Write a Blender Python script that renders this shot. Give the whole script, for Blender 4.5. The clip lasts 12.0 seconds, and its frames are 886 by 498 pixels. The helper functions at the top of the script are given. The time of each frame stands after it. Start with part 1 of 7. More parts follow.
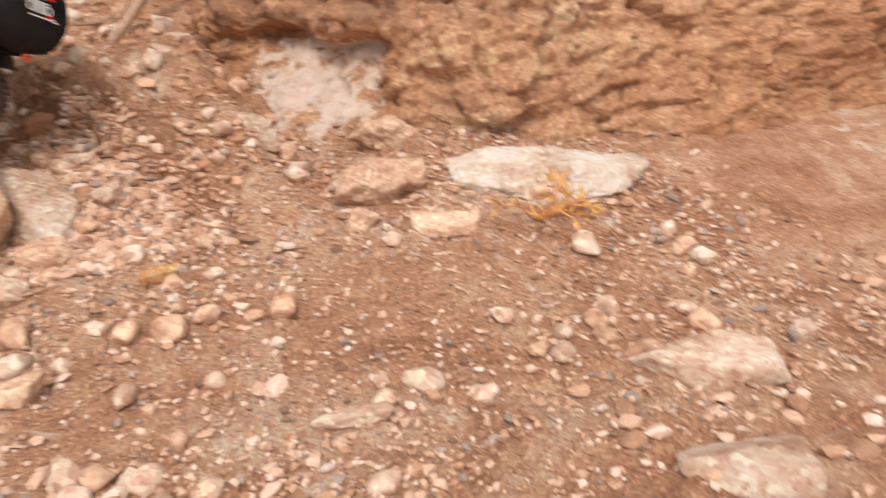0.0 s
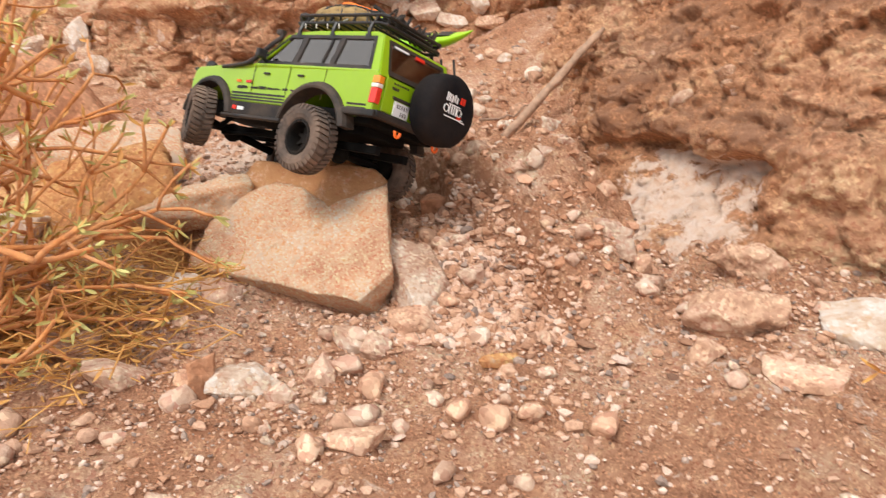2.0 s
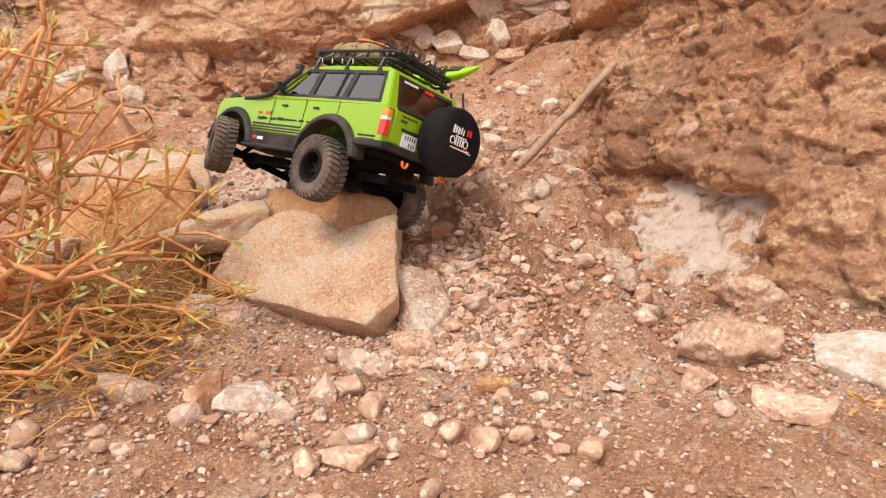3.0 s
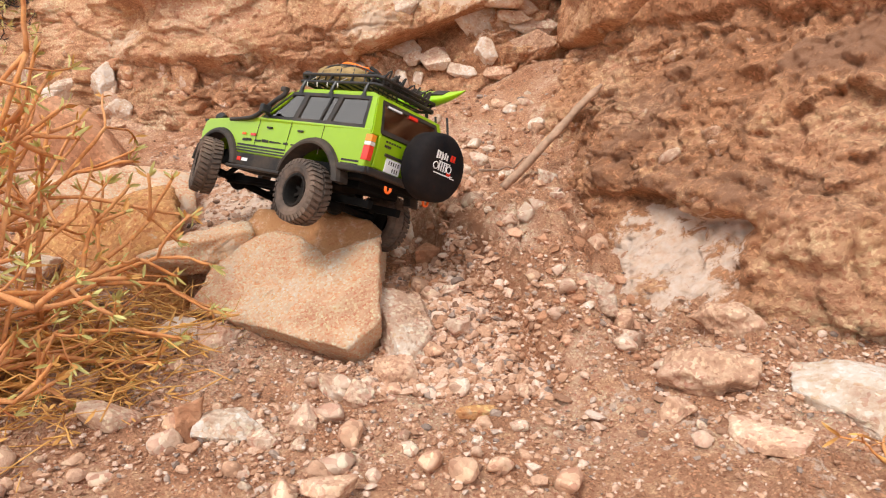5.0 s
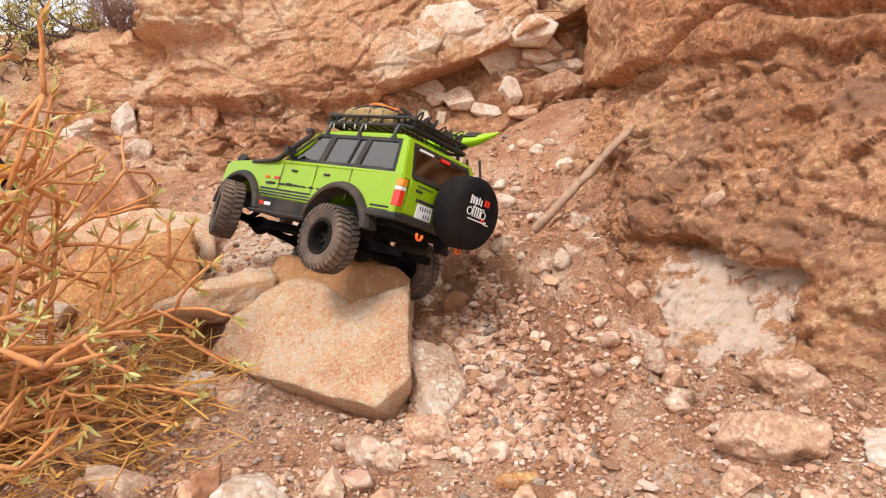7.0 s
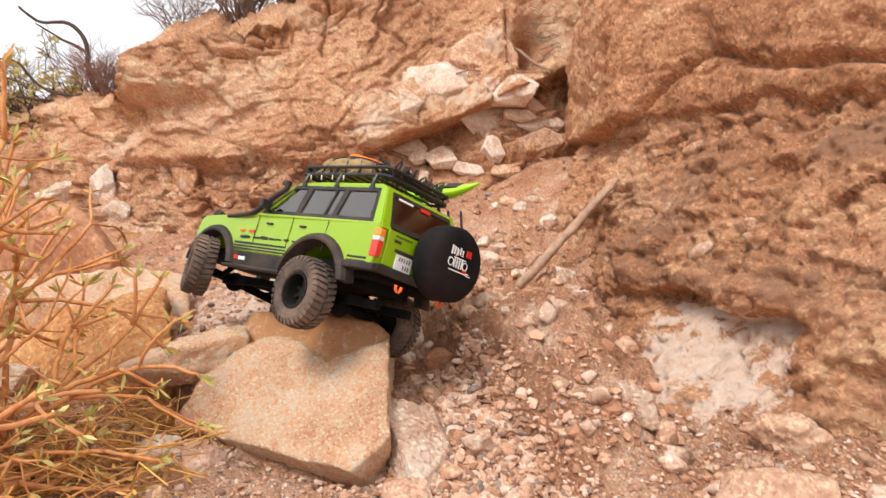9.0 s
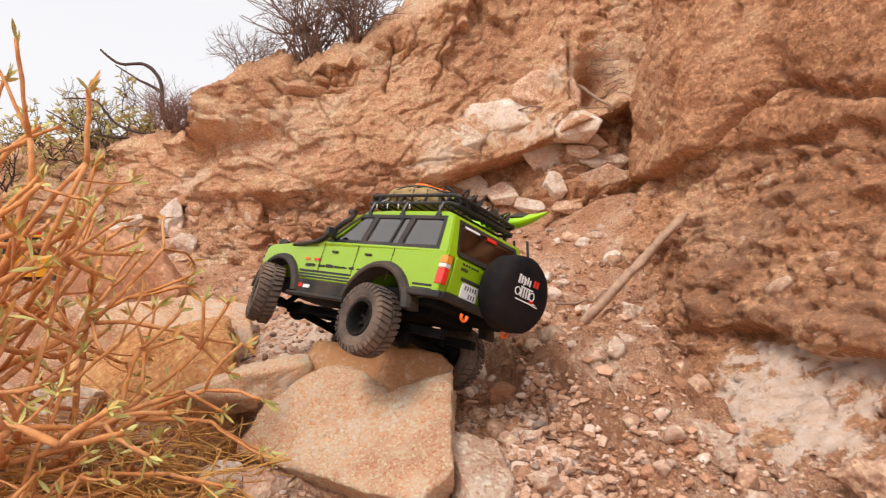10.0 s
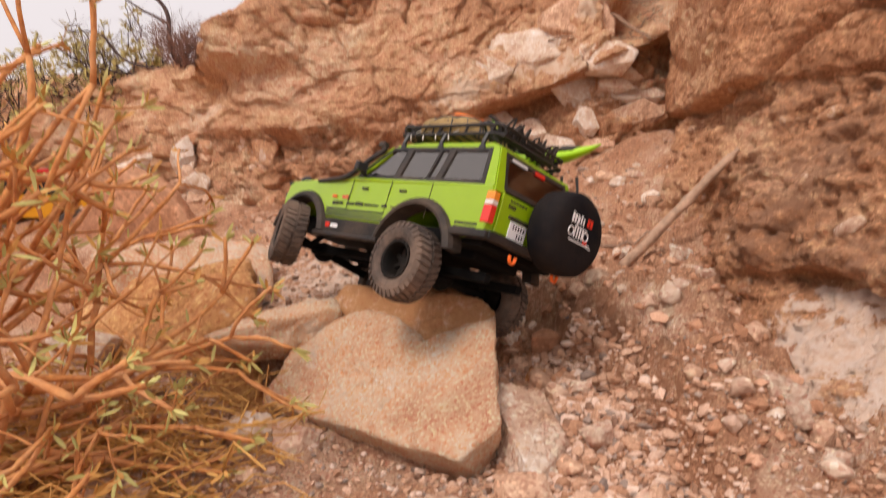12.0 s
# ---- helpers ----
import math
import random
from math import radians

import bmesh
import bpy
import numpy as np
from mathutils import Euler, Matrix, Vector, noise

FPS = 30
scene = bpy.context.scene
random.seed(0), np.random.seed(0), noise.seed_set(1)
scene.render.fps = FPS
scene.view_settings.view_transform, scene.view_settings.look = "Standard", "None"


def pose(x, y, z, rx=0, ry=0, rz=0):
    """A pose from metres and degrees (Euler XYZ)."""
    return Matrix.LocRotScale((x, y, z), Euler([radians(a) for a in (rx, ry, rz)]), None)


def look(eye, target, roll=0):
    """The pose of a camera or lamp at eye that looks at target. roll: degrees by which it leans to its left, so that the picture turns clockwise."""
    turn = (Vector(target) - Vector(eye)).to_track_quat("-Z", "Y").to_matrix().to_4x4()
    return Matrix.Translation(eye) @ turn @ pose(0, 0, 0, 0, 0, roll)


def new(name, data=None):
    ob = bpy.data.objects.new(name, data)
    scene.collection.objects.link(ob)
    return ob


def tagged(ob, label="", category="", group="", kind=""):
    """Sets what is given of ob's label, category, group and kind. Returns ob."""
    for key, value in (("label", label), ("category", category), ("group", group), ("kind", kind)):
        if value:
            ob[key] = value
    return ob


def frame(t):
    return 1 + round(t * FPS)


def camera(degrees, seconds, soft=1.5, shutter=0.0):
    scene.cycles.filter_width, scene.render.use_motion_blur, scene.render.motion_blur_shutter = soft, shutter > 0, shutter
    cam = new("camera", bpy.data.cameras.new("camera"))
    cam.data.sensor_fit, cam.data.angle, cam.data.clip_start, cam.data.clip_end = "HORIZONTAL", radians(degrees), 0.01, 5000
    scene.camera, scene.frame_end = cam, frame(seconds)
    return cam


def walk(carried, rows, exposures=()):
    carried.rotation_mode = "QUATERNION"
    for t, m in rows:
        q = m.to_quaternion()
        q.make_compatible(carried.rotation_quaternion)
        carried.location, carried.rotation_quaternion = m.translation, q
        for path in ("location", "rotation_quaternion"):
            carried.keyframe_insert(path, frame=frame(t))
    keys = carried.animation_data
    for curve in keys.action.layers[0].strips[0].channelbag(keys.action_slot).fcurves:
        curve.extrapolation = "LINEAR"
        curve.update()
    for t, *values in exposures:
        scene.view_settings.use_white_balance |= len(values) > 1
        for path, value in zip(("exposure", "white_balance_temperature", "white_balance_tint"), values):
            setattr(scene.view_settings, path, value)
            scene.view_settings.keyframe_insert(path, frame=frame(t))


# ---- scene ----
from mathutils.bvhtree import BVHTree

cam = camera(63.2, 12.0, soft=1.1, shutter=0.6)
PATH = [
    (0, (0.074, -0.054, 0.423), (1.002, 1.558, -0.312), -2.6),
    (0.5, (0.084, -0.048, 0.454), (0.75, 1.704, -0.246), -2.6),
    (1, (0.083, -0.046, 0.464), (0.492, 1.798, -0.193), -1.6),
    (1.5, (0.084, -0.049, 0.461), (0.271, 1.86, -0.103), -0.7),
    (2, (0.083, -0.046, 0.457), (0.138, 1.893, -0.03), -0.1),
    (2.5, (0.086, -0.047, 0.463), (0.081, 1.905, 0.023), -0.2),
    (3, (0.129, -0.085, 0.465), (0.094, 1.871, 0.052), 0.2),
    (3.2, (0.138, -0.095, 0.464), (0.078, 1.863, 0.063), 0.3),
    (4.8, (0.147, -0.091, 0.494), (0.16, 1.87, 0.101), 0.4),
    (5, (0.142, -0.083, 0.494), (0.133, 1.878, 0.103), 0.7),
    (5.5, (0.139, -0.079, 0.503), (0.117, 1.881, 0.105), 0.1),
    (6, (0.131, -0.051, 0.499), (0.133, 1.909, 0.1), 0.1),
    (6.5, (0.114, -0.024, 0.504), (0.081, 1.946, 0.164), 0.8),
    (6.7, (0.109, -0.019, 0.505), (0.054, 1.955, 0.189), 0.6),
    (8.3, (0.115, 0.028, 0.474), (0.132, 2.014, 0.242), 0.3),
    (8.5, (0.123, 0.027, 0.482), (0.134, 2.016, 0.272), -0.0),
    (9, (0.117, 0.033, 0.473), (0.105, 2.03, 0.366), 0.2),
    (9.5, (0.11, 0.033, 0.461), (0.015, 2.031, 0.427), 0.7),
    (10, (0.098, 0.049, 0.452), (-0.066, 2.042, 0.459), 0.9),
    (10.5, (0.087, 0.072, 0.452), (-0.115, 2.062, 0.474), 1.0),
    (11, (0.066, 0.097, 0.45), (-0.143, 2.086, 0.475), 0.9),
    (11.5, (0.062, 0.115, 0.444), (-0.147, 2.104, 0.467), 0.9),
    (11.6, (0.0615, 0.1156, 0.4439), (-0.147, 2.1045, 0.4635), 0.9),
    (11.7, (0.0599, 0.1177, 0.4435), (-0.1468, 2.1064, 0.4512), 0.91),
    (11.8, (0.0528, 0.127, 0.442), (-0.1462, 2.1148, 0.3966), 0.94),
    (11.9, (0.0452, 0.1369, 0.4404), (-0.1455, 2.1237, 0.3385), 0.97),
    (12, (0.039, 0.145, 0.439), (-0.145, 2.131, 0.291), 1.0),
]
walk(cam, [(t, look(eye, target, roll)) for t, eye, target, roll in PATH],
     exposures=[(0, -0.14, 6500, 10), (2.0, -0.06, 6500, 10), (6.7, -0.05, 6500, 10), (9.0, 0.0, 6500, 11), (10.0, -0.20, 6600, 12), (11.0, -0.34, 6850, 15), (12.0, -0.40, 7000, 20)])

# exposure and daylight: a bright, hazy overcast sky
world = bpy.data.worlds.new("overcast_sky")
scene.world = world
world.use_nodes = True
wn, wl = world.node_tree.nodes, world.node_tree.links
wn.clear()
sky = wn.new("ShaderNodeTexSky")
sky.sky_type, sky.sun_disc = "NISHITA", False
sky.sun_elevation, sky.sun_rotation = radians(58), radians(215)
sky.dust_density, sky.air_density, sky.ozone_density = 4.0, 1.0, 1.0
grey = wn.new("ShaderNodeHueSaturation")
grey.inputs["Saturation"].default_value = 0.12
bg_sky = wn.new("ShaderNodeBackground")
bg_sky.inputs["Strength"].default_value = 0.10
bg_cloud = wn.new("ShaderNodeBackground")
bg_cloud.inputs["Color"].default_value = (0.96, 0.97, 1.0, 1)
bg_cloud.inputs["Strength"].default_value = 0.75
add = wn.new("ShaderNodeAddShader")
wout = wn.new("ShaderNodeOutputWorld")
wl.new(sky.outputs[0], grey.inputs["Color"])
wl.new(grey.outputs[0], bg_sky.inputs["Color"])
wl.new(bg_sky.outputs[0], add.inputs[0])
wl.new(bg_cloud.outputs[0], add.inputs[1])
wl.new(add.outputs[0], wout.inputs["Surface"])

sun_data = bpy.data.lights.new("sun", "SUN")
sun_data.energy, sun_data.angle, sun_data.color = 2.05, radians(15), (1.0, 0.93, 0.84)
sun = new("sun", sun_data)
sun.matrix_world = look((-3.0, -4.0, 8.0), (0, 1.2, 0))


# ---- noise on arrays of points ----
def hash3(i, j, k, seed):
    n = (i * 374761393 + j * 668265263 + k * 2147483647 + seed * 144665) & 0xFFFFFFFF
    n = ((n ^ (n >> 13)) * 1274126177) & 0xFFFFFFFF
    n = ((n ^ (n >> 16)) * 2246822519) & 0xFFFFFFFF
    return ((n ^ (n >> 15)) & 0xFFFFFF) / float(0xFFFFFF)


def vnoise(p, seed=0):
    """Smooth value noise, -1 to 1, of an (n, 3) array."""
    b = np.floor(p).astype(np.int64)
    f = p - b
    f = f * f * f * (f * (f * 6 - 15) + 10)
    out = np.zeros(len(p))
    for dx in (0, 1):
        wx = f[:, 0] if dx else 1 - f[:, 0]
        for dy in (0, 1):
            wy = f[:, 1] if dy else 1 - f[:, 1]
            for dz in (0, 1):
                wz = f[:, 2] if dz else 1 - f[:, 2]
                out += wx * wy * wz * hash3(b[:, 0] + dx, b[:, 1] + dy, b[:, 2] + dz, seed)
    return out * 2 - 1


def fbm(p, scale, octaves=4, seed=0, gain=0.5, ridged=False):
    p = np.asarray(p, float) * scale
    total, amp, norm = np.zeros(len(p)), 1.0, 0.0
    for o in range(octaves):
        n = vnoise(p + 17.3 * o, seed + o)
        total += amp * ((1 - 2 * np.abs(n)) if ridged else n)
        norm += amp
        amp *= gain
        p = p * 2.03
    return total / norm


def cells(p, scale, seed=0, jitter=0.9):
    """Distances to the nearest two cell points, and the nearest cell's random value."""
    p = np.asarray(p, float) * scale
    b = np.floor(p).astype(np.int64)
    f1, f2, who = np.full(len(p), 9.0), np.full(len(p), 9.0), np.zeros(len(p))
    for dx in (-1, 0, 1):
        for dy in (-1, 0, 1):
            for dz in (-1, 0, 1):
                i, j, k = b[:, 0] + dx, b[:, 1] + dy, b[:, 2] + dz
                q = np.stack([i + 0.5 + jitter * (hash3(i, j, k, seed) - 0.5), j + 0.5 + jitter * (hash3(i, j, k, seed + 7) - 0.5),
                              k + 0.5 + jitter * (hash3(i, j, k, seed + 13) - 0.5)], 1)
                d = np.sqrt(((p - q) ** 2).sum(1))
                near = d < f1
                f2 = np.where(near, f1, np.minimum(f2, d))
                who = np.where(near, hash3(i, j, k, seed + 29), who)
                f1 = np.where(near, d, f1)
    return f1, f2, who


def facets(p, scale, seed, jitter=0.9):
    """Broken rock: every cell is a flat face with its own tilt and step, about -0.5 to 0.5; and the distance to the cell's edge."""
    p = np.asarray(p, float) * scale
    b = np.floor(p).astype(np.int64)
    f1, f2, rel = np.full(len(p), 9.0), np.full(len(p), 9.0), np.zeros(len(p))
    for dx in (-1, 0, 1):
        for dy in (-1, 0, 1):
            for dz in (-1, 0, 1):
                i, j, k = b[:, 0] + dx, b[:, 1] + dy, b[:, 2] + dz
                q = np.stack([i + 0.5 + jitter * (hash3(i, j, k, seed) - 0.5), j + 0.5 + jitter * (hash3(i, j, k, seed + 7) - 0.5),
                              k + 0.5 + jitter * (hash3(i, j, k, seed + 13) - 0.5)], 1)
                v = p - q
                d = np.sqrt((v ** 2).sum(1))
                near = d < f1
                f2 = np.where(near, f1, np.minimum(f2, d))
                tilt = v[:, 0] * (hash3(i, j, k, seed + 31) - 0.5) + v[:, 1] * (hash3(i, j, k, seed + 37) - 0.5) + v[:, 2] * (hash3(i, j, k, seed + 41) - 0.6)
                rel = np.where(near, tilt * 1.1 + 0.7 * (hash3(i, j, k, seed + 29) - 0.5), rel)
                f1 = np.where(near, d, f1)
    return rel, f2 - f1


def smooth(a, b, x):
    t = np.clip((x - a) / (b - a), 0, 1)
    return t * t * (3 - 2 * t)


def bump(x, centre, width):
    return np.exp(-(((x - centre) / width) ** 2))


def seg_dist(px, pz, pts):
    """Distance from points (px, pz) to a polyline."""
    best = np.full(np.shape(px), 9.0)
    for (ax, az), (bx, bz) in zip(pts[:-1], pts[1:]):
        ux, uz = bx - ax, bz - az
        t = np.clip(((px - ax) * ux + (pz - az) * uz) / (ux * ux + uz * uz), 0, 1)
        best = np.minimum(best, np.hypot(px - ax - t * ux, pz - az - t * uz))
    return best


# ---- mesh helpers ----
def mesh_from(name, verts, faces, mat=None, smooth_shade=True, attrs=None):
    me = bpy.data.meshes.new(name)
    verts = np.asarray(verts, np.float32)
    faces = np.asarray(faces, np.int32)
    if len(faces):
        n, k = faces.shape
        me.vertices.add(len(verts))
        me.vertices.foreach_set("co", verts.ravel())
        me.loops.add(n * k)
        me.loops.foreach_set("vertex_index", faces.ravel())
        me.polygons.add(n)
        me.polygons.foreach_set("loop_start", np.arange(0, n * k, k, dtype=np.int32))
        me.polygons.foreach_set("use_smooth", np.full(n, smooth_shade))
    for key, values in (attrs or {}).items():
        me.attributes.new(key, "FLOAT", "POINT").data.foreach_set("value", np.asarray(values, np.float32))
    me.update(calc_edges=True)
    if mat:
        me.materials.append(mat)
    return me


def grid_faces(nu, nv):
    i = np.arange(nu - 1)[:, None] * nv + np.arange(nv - 1)[None, :]
    i = i.ravel()
    return np.stack([i, i + nv, i + nv + 1, i + 1], 1)


def part(name, bm, material, parent, label="", smooth_shade=False):
    me = bpy.data.meshes.new(name)
    bm.normal_update()
    if smooth_shade:
        for f in bm.faces:
            f.smooth = True
    bm.to_mesh(me)
    bm.free()
    me.materials.append(material)
    ob = new(name, me)
    ob.parent = parent
    return tagged(ob, label) if label else ob


def put_mesh(name, me, parent=None, m=None, label=""):
    ob = new(name, me)
    if parent:
        ob.parent = parent
    if m is not None:
        ob.matrix_basis = m
    return tagged(ob, label) if label else ob


def ico(level):
    bm = bmesh.new()
    bmesh.ops.create_icosphere(bm, subdivisions=level, radius=1.0)
    v = np.array([x.co[:] for x in bm.verts])
    f = np.array([[x.index for x in fa.verts] for fa in bm.faces])
    bm.free()
    return v / np.linalg.norm(v, axis=1)[:, None], f


ICO = {n: ico(n) for n in (0, 1, 2, 3, 5, 6, 7)}


def tube_arrays(points, radii, sides=7):
    """A tapered tube along points."""
    pts = np.asarray(points, float)
    n = len(pts)
    tang = np.gradient(pts, axis=0)
    tang /= np.linalg.norm(tang, axis=1)[:, None] + 1e-12
    ref = np.array([0.31, 0.17, 0.93]) if abs(tang[0][2]) < 0.8 else np.array([0.95, 0.2, 0.1])
    rings = []
    for p, t, r in zip(pts, tang, np.broadcast_to(radii, n)):
        a = np.cross(t, ref)
        a /= np.linalg.norm(a)
        b = np.cross(t, a)
        ref = np.cross(a, t) if n > 2 else ref
        ang = np.arange(sides) * 2 * math.pi / sides
        rings.append(p + r * (np.cos(ang)[:, None] * a + np.sin(ang)[:, None] * b))
    v = np.concatenate(rings)
    f = []
    for i in range(n - 1):
        for j in range(sides):
            k = (j + 1) % sides
            f.append((i * sides + j, i * sides + k, (i + 1) * sides + k, (i + 1) * sides + j))
    v = np.concatenate([v, pts[:1], pts[-1:]])
    a, b = len(v) - 2, len(v) - 1
    for j in range(sides):
        k = (j + 1) % sides
        f.append((a, k, j, j))
        f.append((b, (n - 1) * sides + j, (n - 1) * sides + k, (n - 1) * sides + k))
    return v, np.array(f)


class Heap:
    """Gathers arrays of vertices and quads for one mesh."""

    def __init__(self):
        self.v, self.f, self.n = [], [], 0

    def put(self, v, f):
        self.v.append(v)
        self.f.append(np.asarray(f) + self.n)
        self.n += len(v)

    def mesh(self, name, mat, smooth_shade=True):
        me = bpy.data.meshes.new(name)
        v = np.concatenate(self.v)
        faces = []
        for f in np.concatenate(self.f).tolist():
            faces.append(f[:3] if f[2] == f[3] else f)
        me.from_pydata(v.tolist(), [], faces)
        me.polygons.foreach_set("use_smooth", np.full(len(faces), smooth_shade))
        me.update()
        me.materials.append(mat)
        return me


# ---- shapes in a bmesh ----
def box(bm, x0, x1, y0, y1, z0, z1, bevel=0.0, m=None):
    r = bmesh.ops.create_cube(bm, size=1.0)
    vs = r["verts"]
    t = Matrix.Translation(((x0 + x1) / 2, (y0 + y1) / 2, (z0 + z1) / 2)) @ Matrix.Diagonal((x1 - x0, y1 - y0, z1 - z0, 1))
    bmesh.ops.transform(bm, matrix=(m @ t) if m else t, verts=vs)
    if bevel:
        es = list({e for v in vs for e in v.link_edges})
        bmesh.ops.bevel(bm, geom=es, offset=bevel, segments=2, profile=0.6, affect="EDGES")
    return bm


def rod(bm, pts, r, sides=10):
    v, f = tube_arrays(pts, r, sides)
    vs = [bm.verts.new(p) for p in v]
    for q in f:
        q = q[:3] if q[2] == q[3] else q
        try:
            bm.faces.new([vs[i] for i in q])
        except ValueError:
            pass
    return bm


def arc_pts(cx, cz, r, a0, a1, n, y=0.0):
    return [(cx + r * math.cos(radians(a0 + (a1 - a0) * i / n)), y, cz + r * math.sin(radians(a0 + (a1 - a0) * i / n))) for i in range(n + 1)]


def curve_through(pts, n):
    """Catmull-Rom points through pts."""
    pts = [np.array(p, float) for p in pts]
    pts = [2 * pts[0] - pts[1]] + pts + [2 * pts[-1] - pts[-2]]
    out = []
    for i in range(1, len(pts) - 2):
        a, b, c, d = pts[i - 1:i + 3]
        for k in range(n):
            t = k / n
            out.append(0.5 * (2 * b + (c - a) * t + (2 * a - 5 * b + 4 * c - d) * t * t + (3 * b - a - 3 * c + d) * t ** 3))
    out.append(pts[-2])
    return np.array(out)


def prism(bm, outline, y0, y1, taper=None):
    """Extrudes an (x, z) outline from y0 to y1."""
    a = [bm.verts.new((x, y0, z)) for x, z in outline]
    b = [bm.verts.new((x, y1, z)) for x, z in outline]
    n = len(outline)
    bm.faces.new(a)
    bm.faces.new(b[::-1])
    for i in range(n):
        bm.faces.new((a[i], b[i], b[(i + 1) % n], a[(i + 1) % n])[::-1])
    bmesh.ops.recalc_face_normals(bm, faces=bm.faces)
    return bm


# ---- materials ----
def nodes_of(name):
    mat = bpy.data.materials.new(name)
    mat.use_nodes = True
    nt = mat.node_tree
    return mat, nt.nodes, nt.links, nt.nodes["Principled BSDF"]


def ramp(nodes, links, src, stops):
    r = nodes.new("ShaderNodeValToRGB")
    els = r.color_ramp.elements
    while len(els) < len(stops):
        els.new(0.5)
    for e, (at, col) in zip(els, stops):
        e.position = at
        e.color = (*col, 1) if len(col) == 3 else col
    links.new(src, r.inputs[0])
    return r.outputs["Color"]


def mixed(nodes, links, fac, a, b, mode="MIX"):
    m = nodes.new("ShaderNodeMix")
    m.data_type, m.blend_type = "RGBA", mode
    for sock, value in ((m.inputs["Factor"], fac), (m.inputs["A"], a), (m.inputs["B"], b)):
        if isinstance(value, bpy.types.NodeSocket):
            links.new(value, sock)
        elif isinstance(value, (int, float)):
            sock.default_value = value
        else:
            sock.default_value = (*value, 1)
    return m.outputs["Result"]


def tex_noise(nodes, links, vec, scale, detail=4.0, rough=0.55, dist=0.0):
    n = nodes.new("ShaderNodeTexNoise")
    n.inputs["Scale"].default_value, n.inputs["Detail"].default_value = scale, detail
    n.inputs["Roughness"].default_value, n.inputs["Distortion"].default_value = rough, dist
    links.new(vec, n.inputs["Vector"])
    return n.outputs["Fac"]


def math_node(nodes, links, op, a, b=0.0, clamp=False):
    m = nodes.new("ShaderNodeMath")
    m.operation, m.use_clamp = op, clamp
    for sock, value in zip(m.inputs, (a, b)):
        if isinstance(value, bpy.types.NodeSocket):
            links.new(value, sock)
        else:
            sock.default_value = value
    return m.outputs[0]


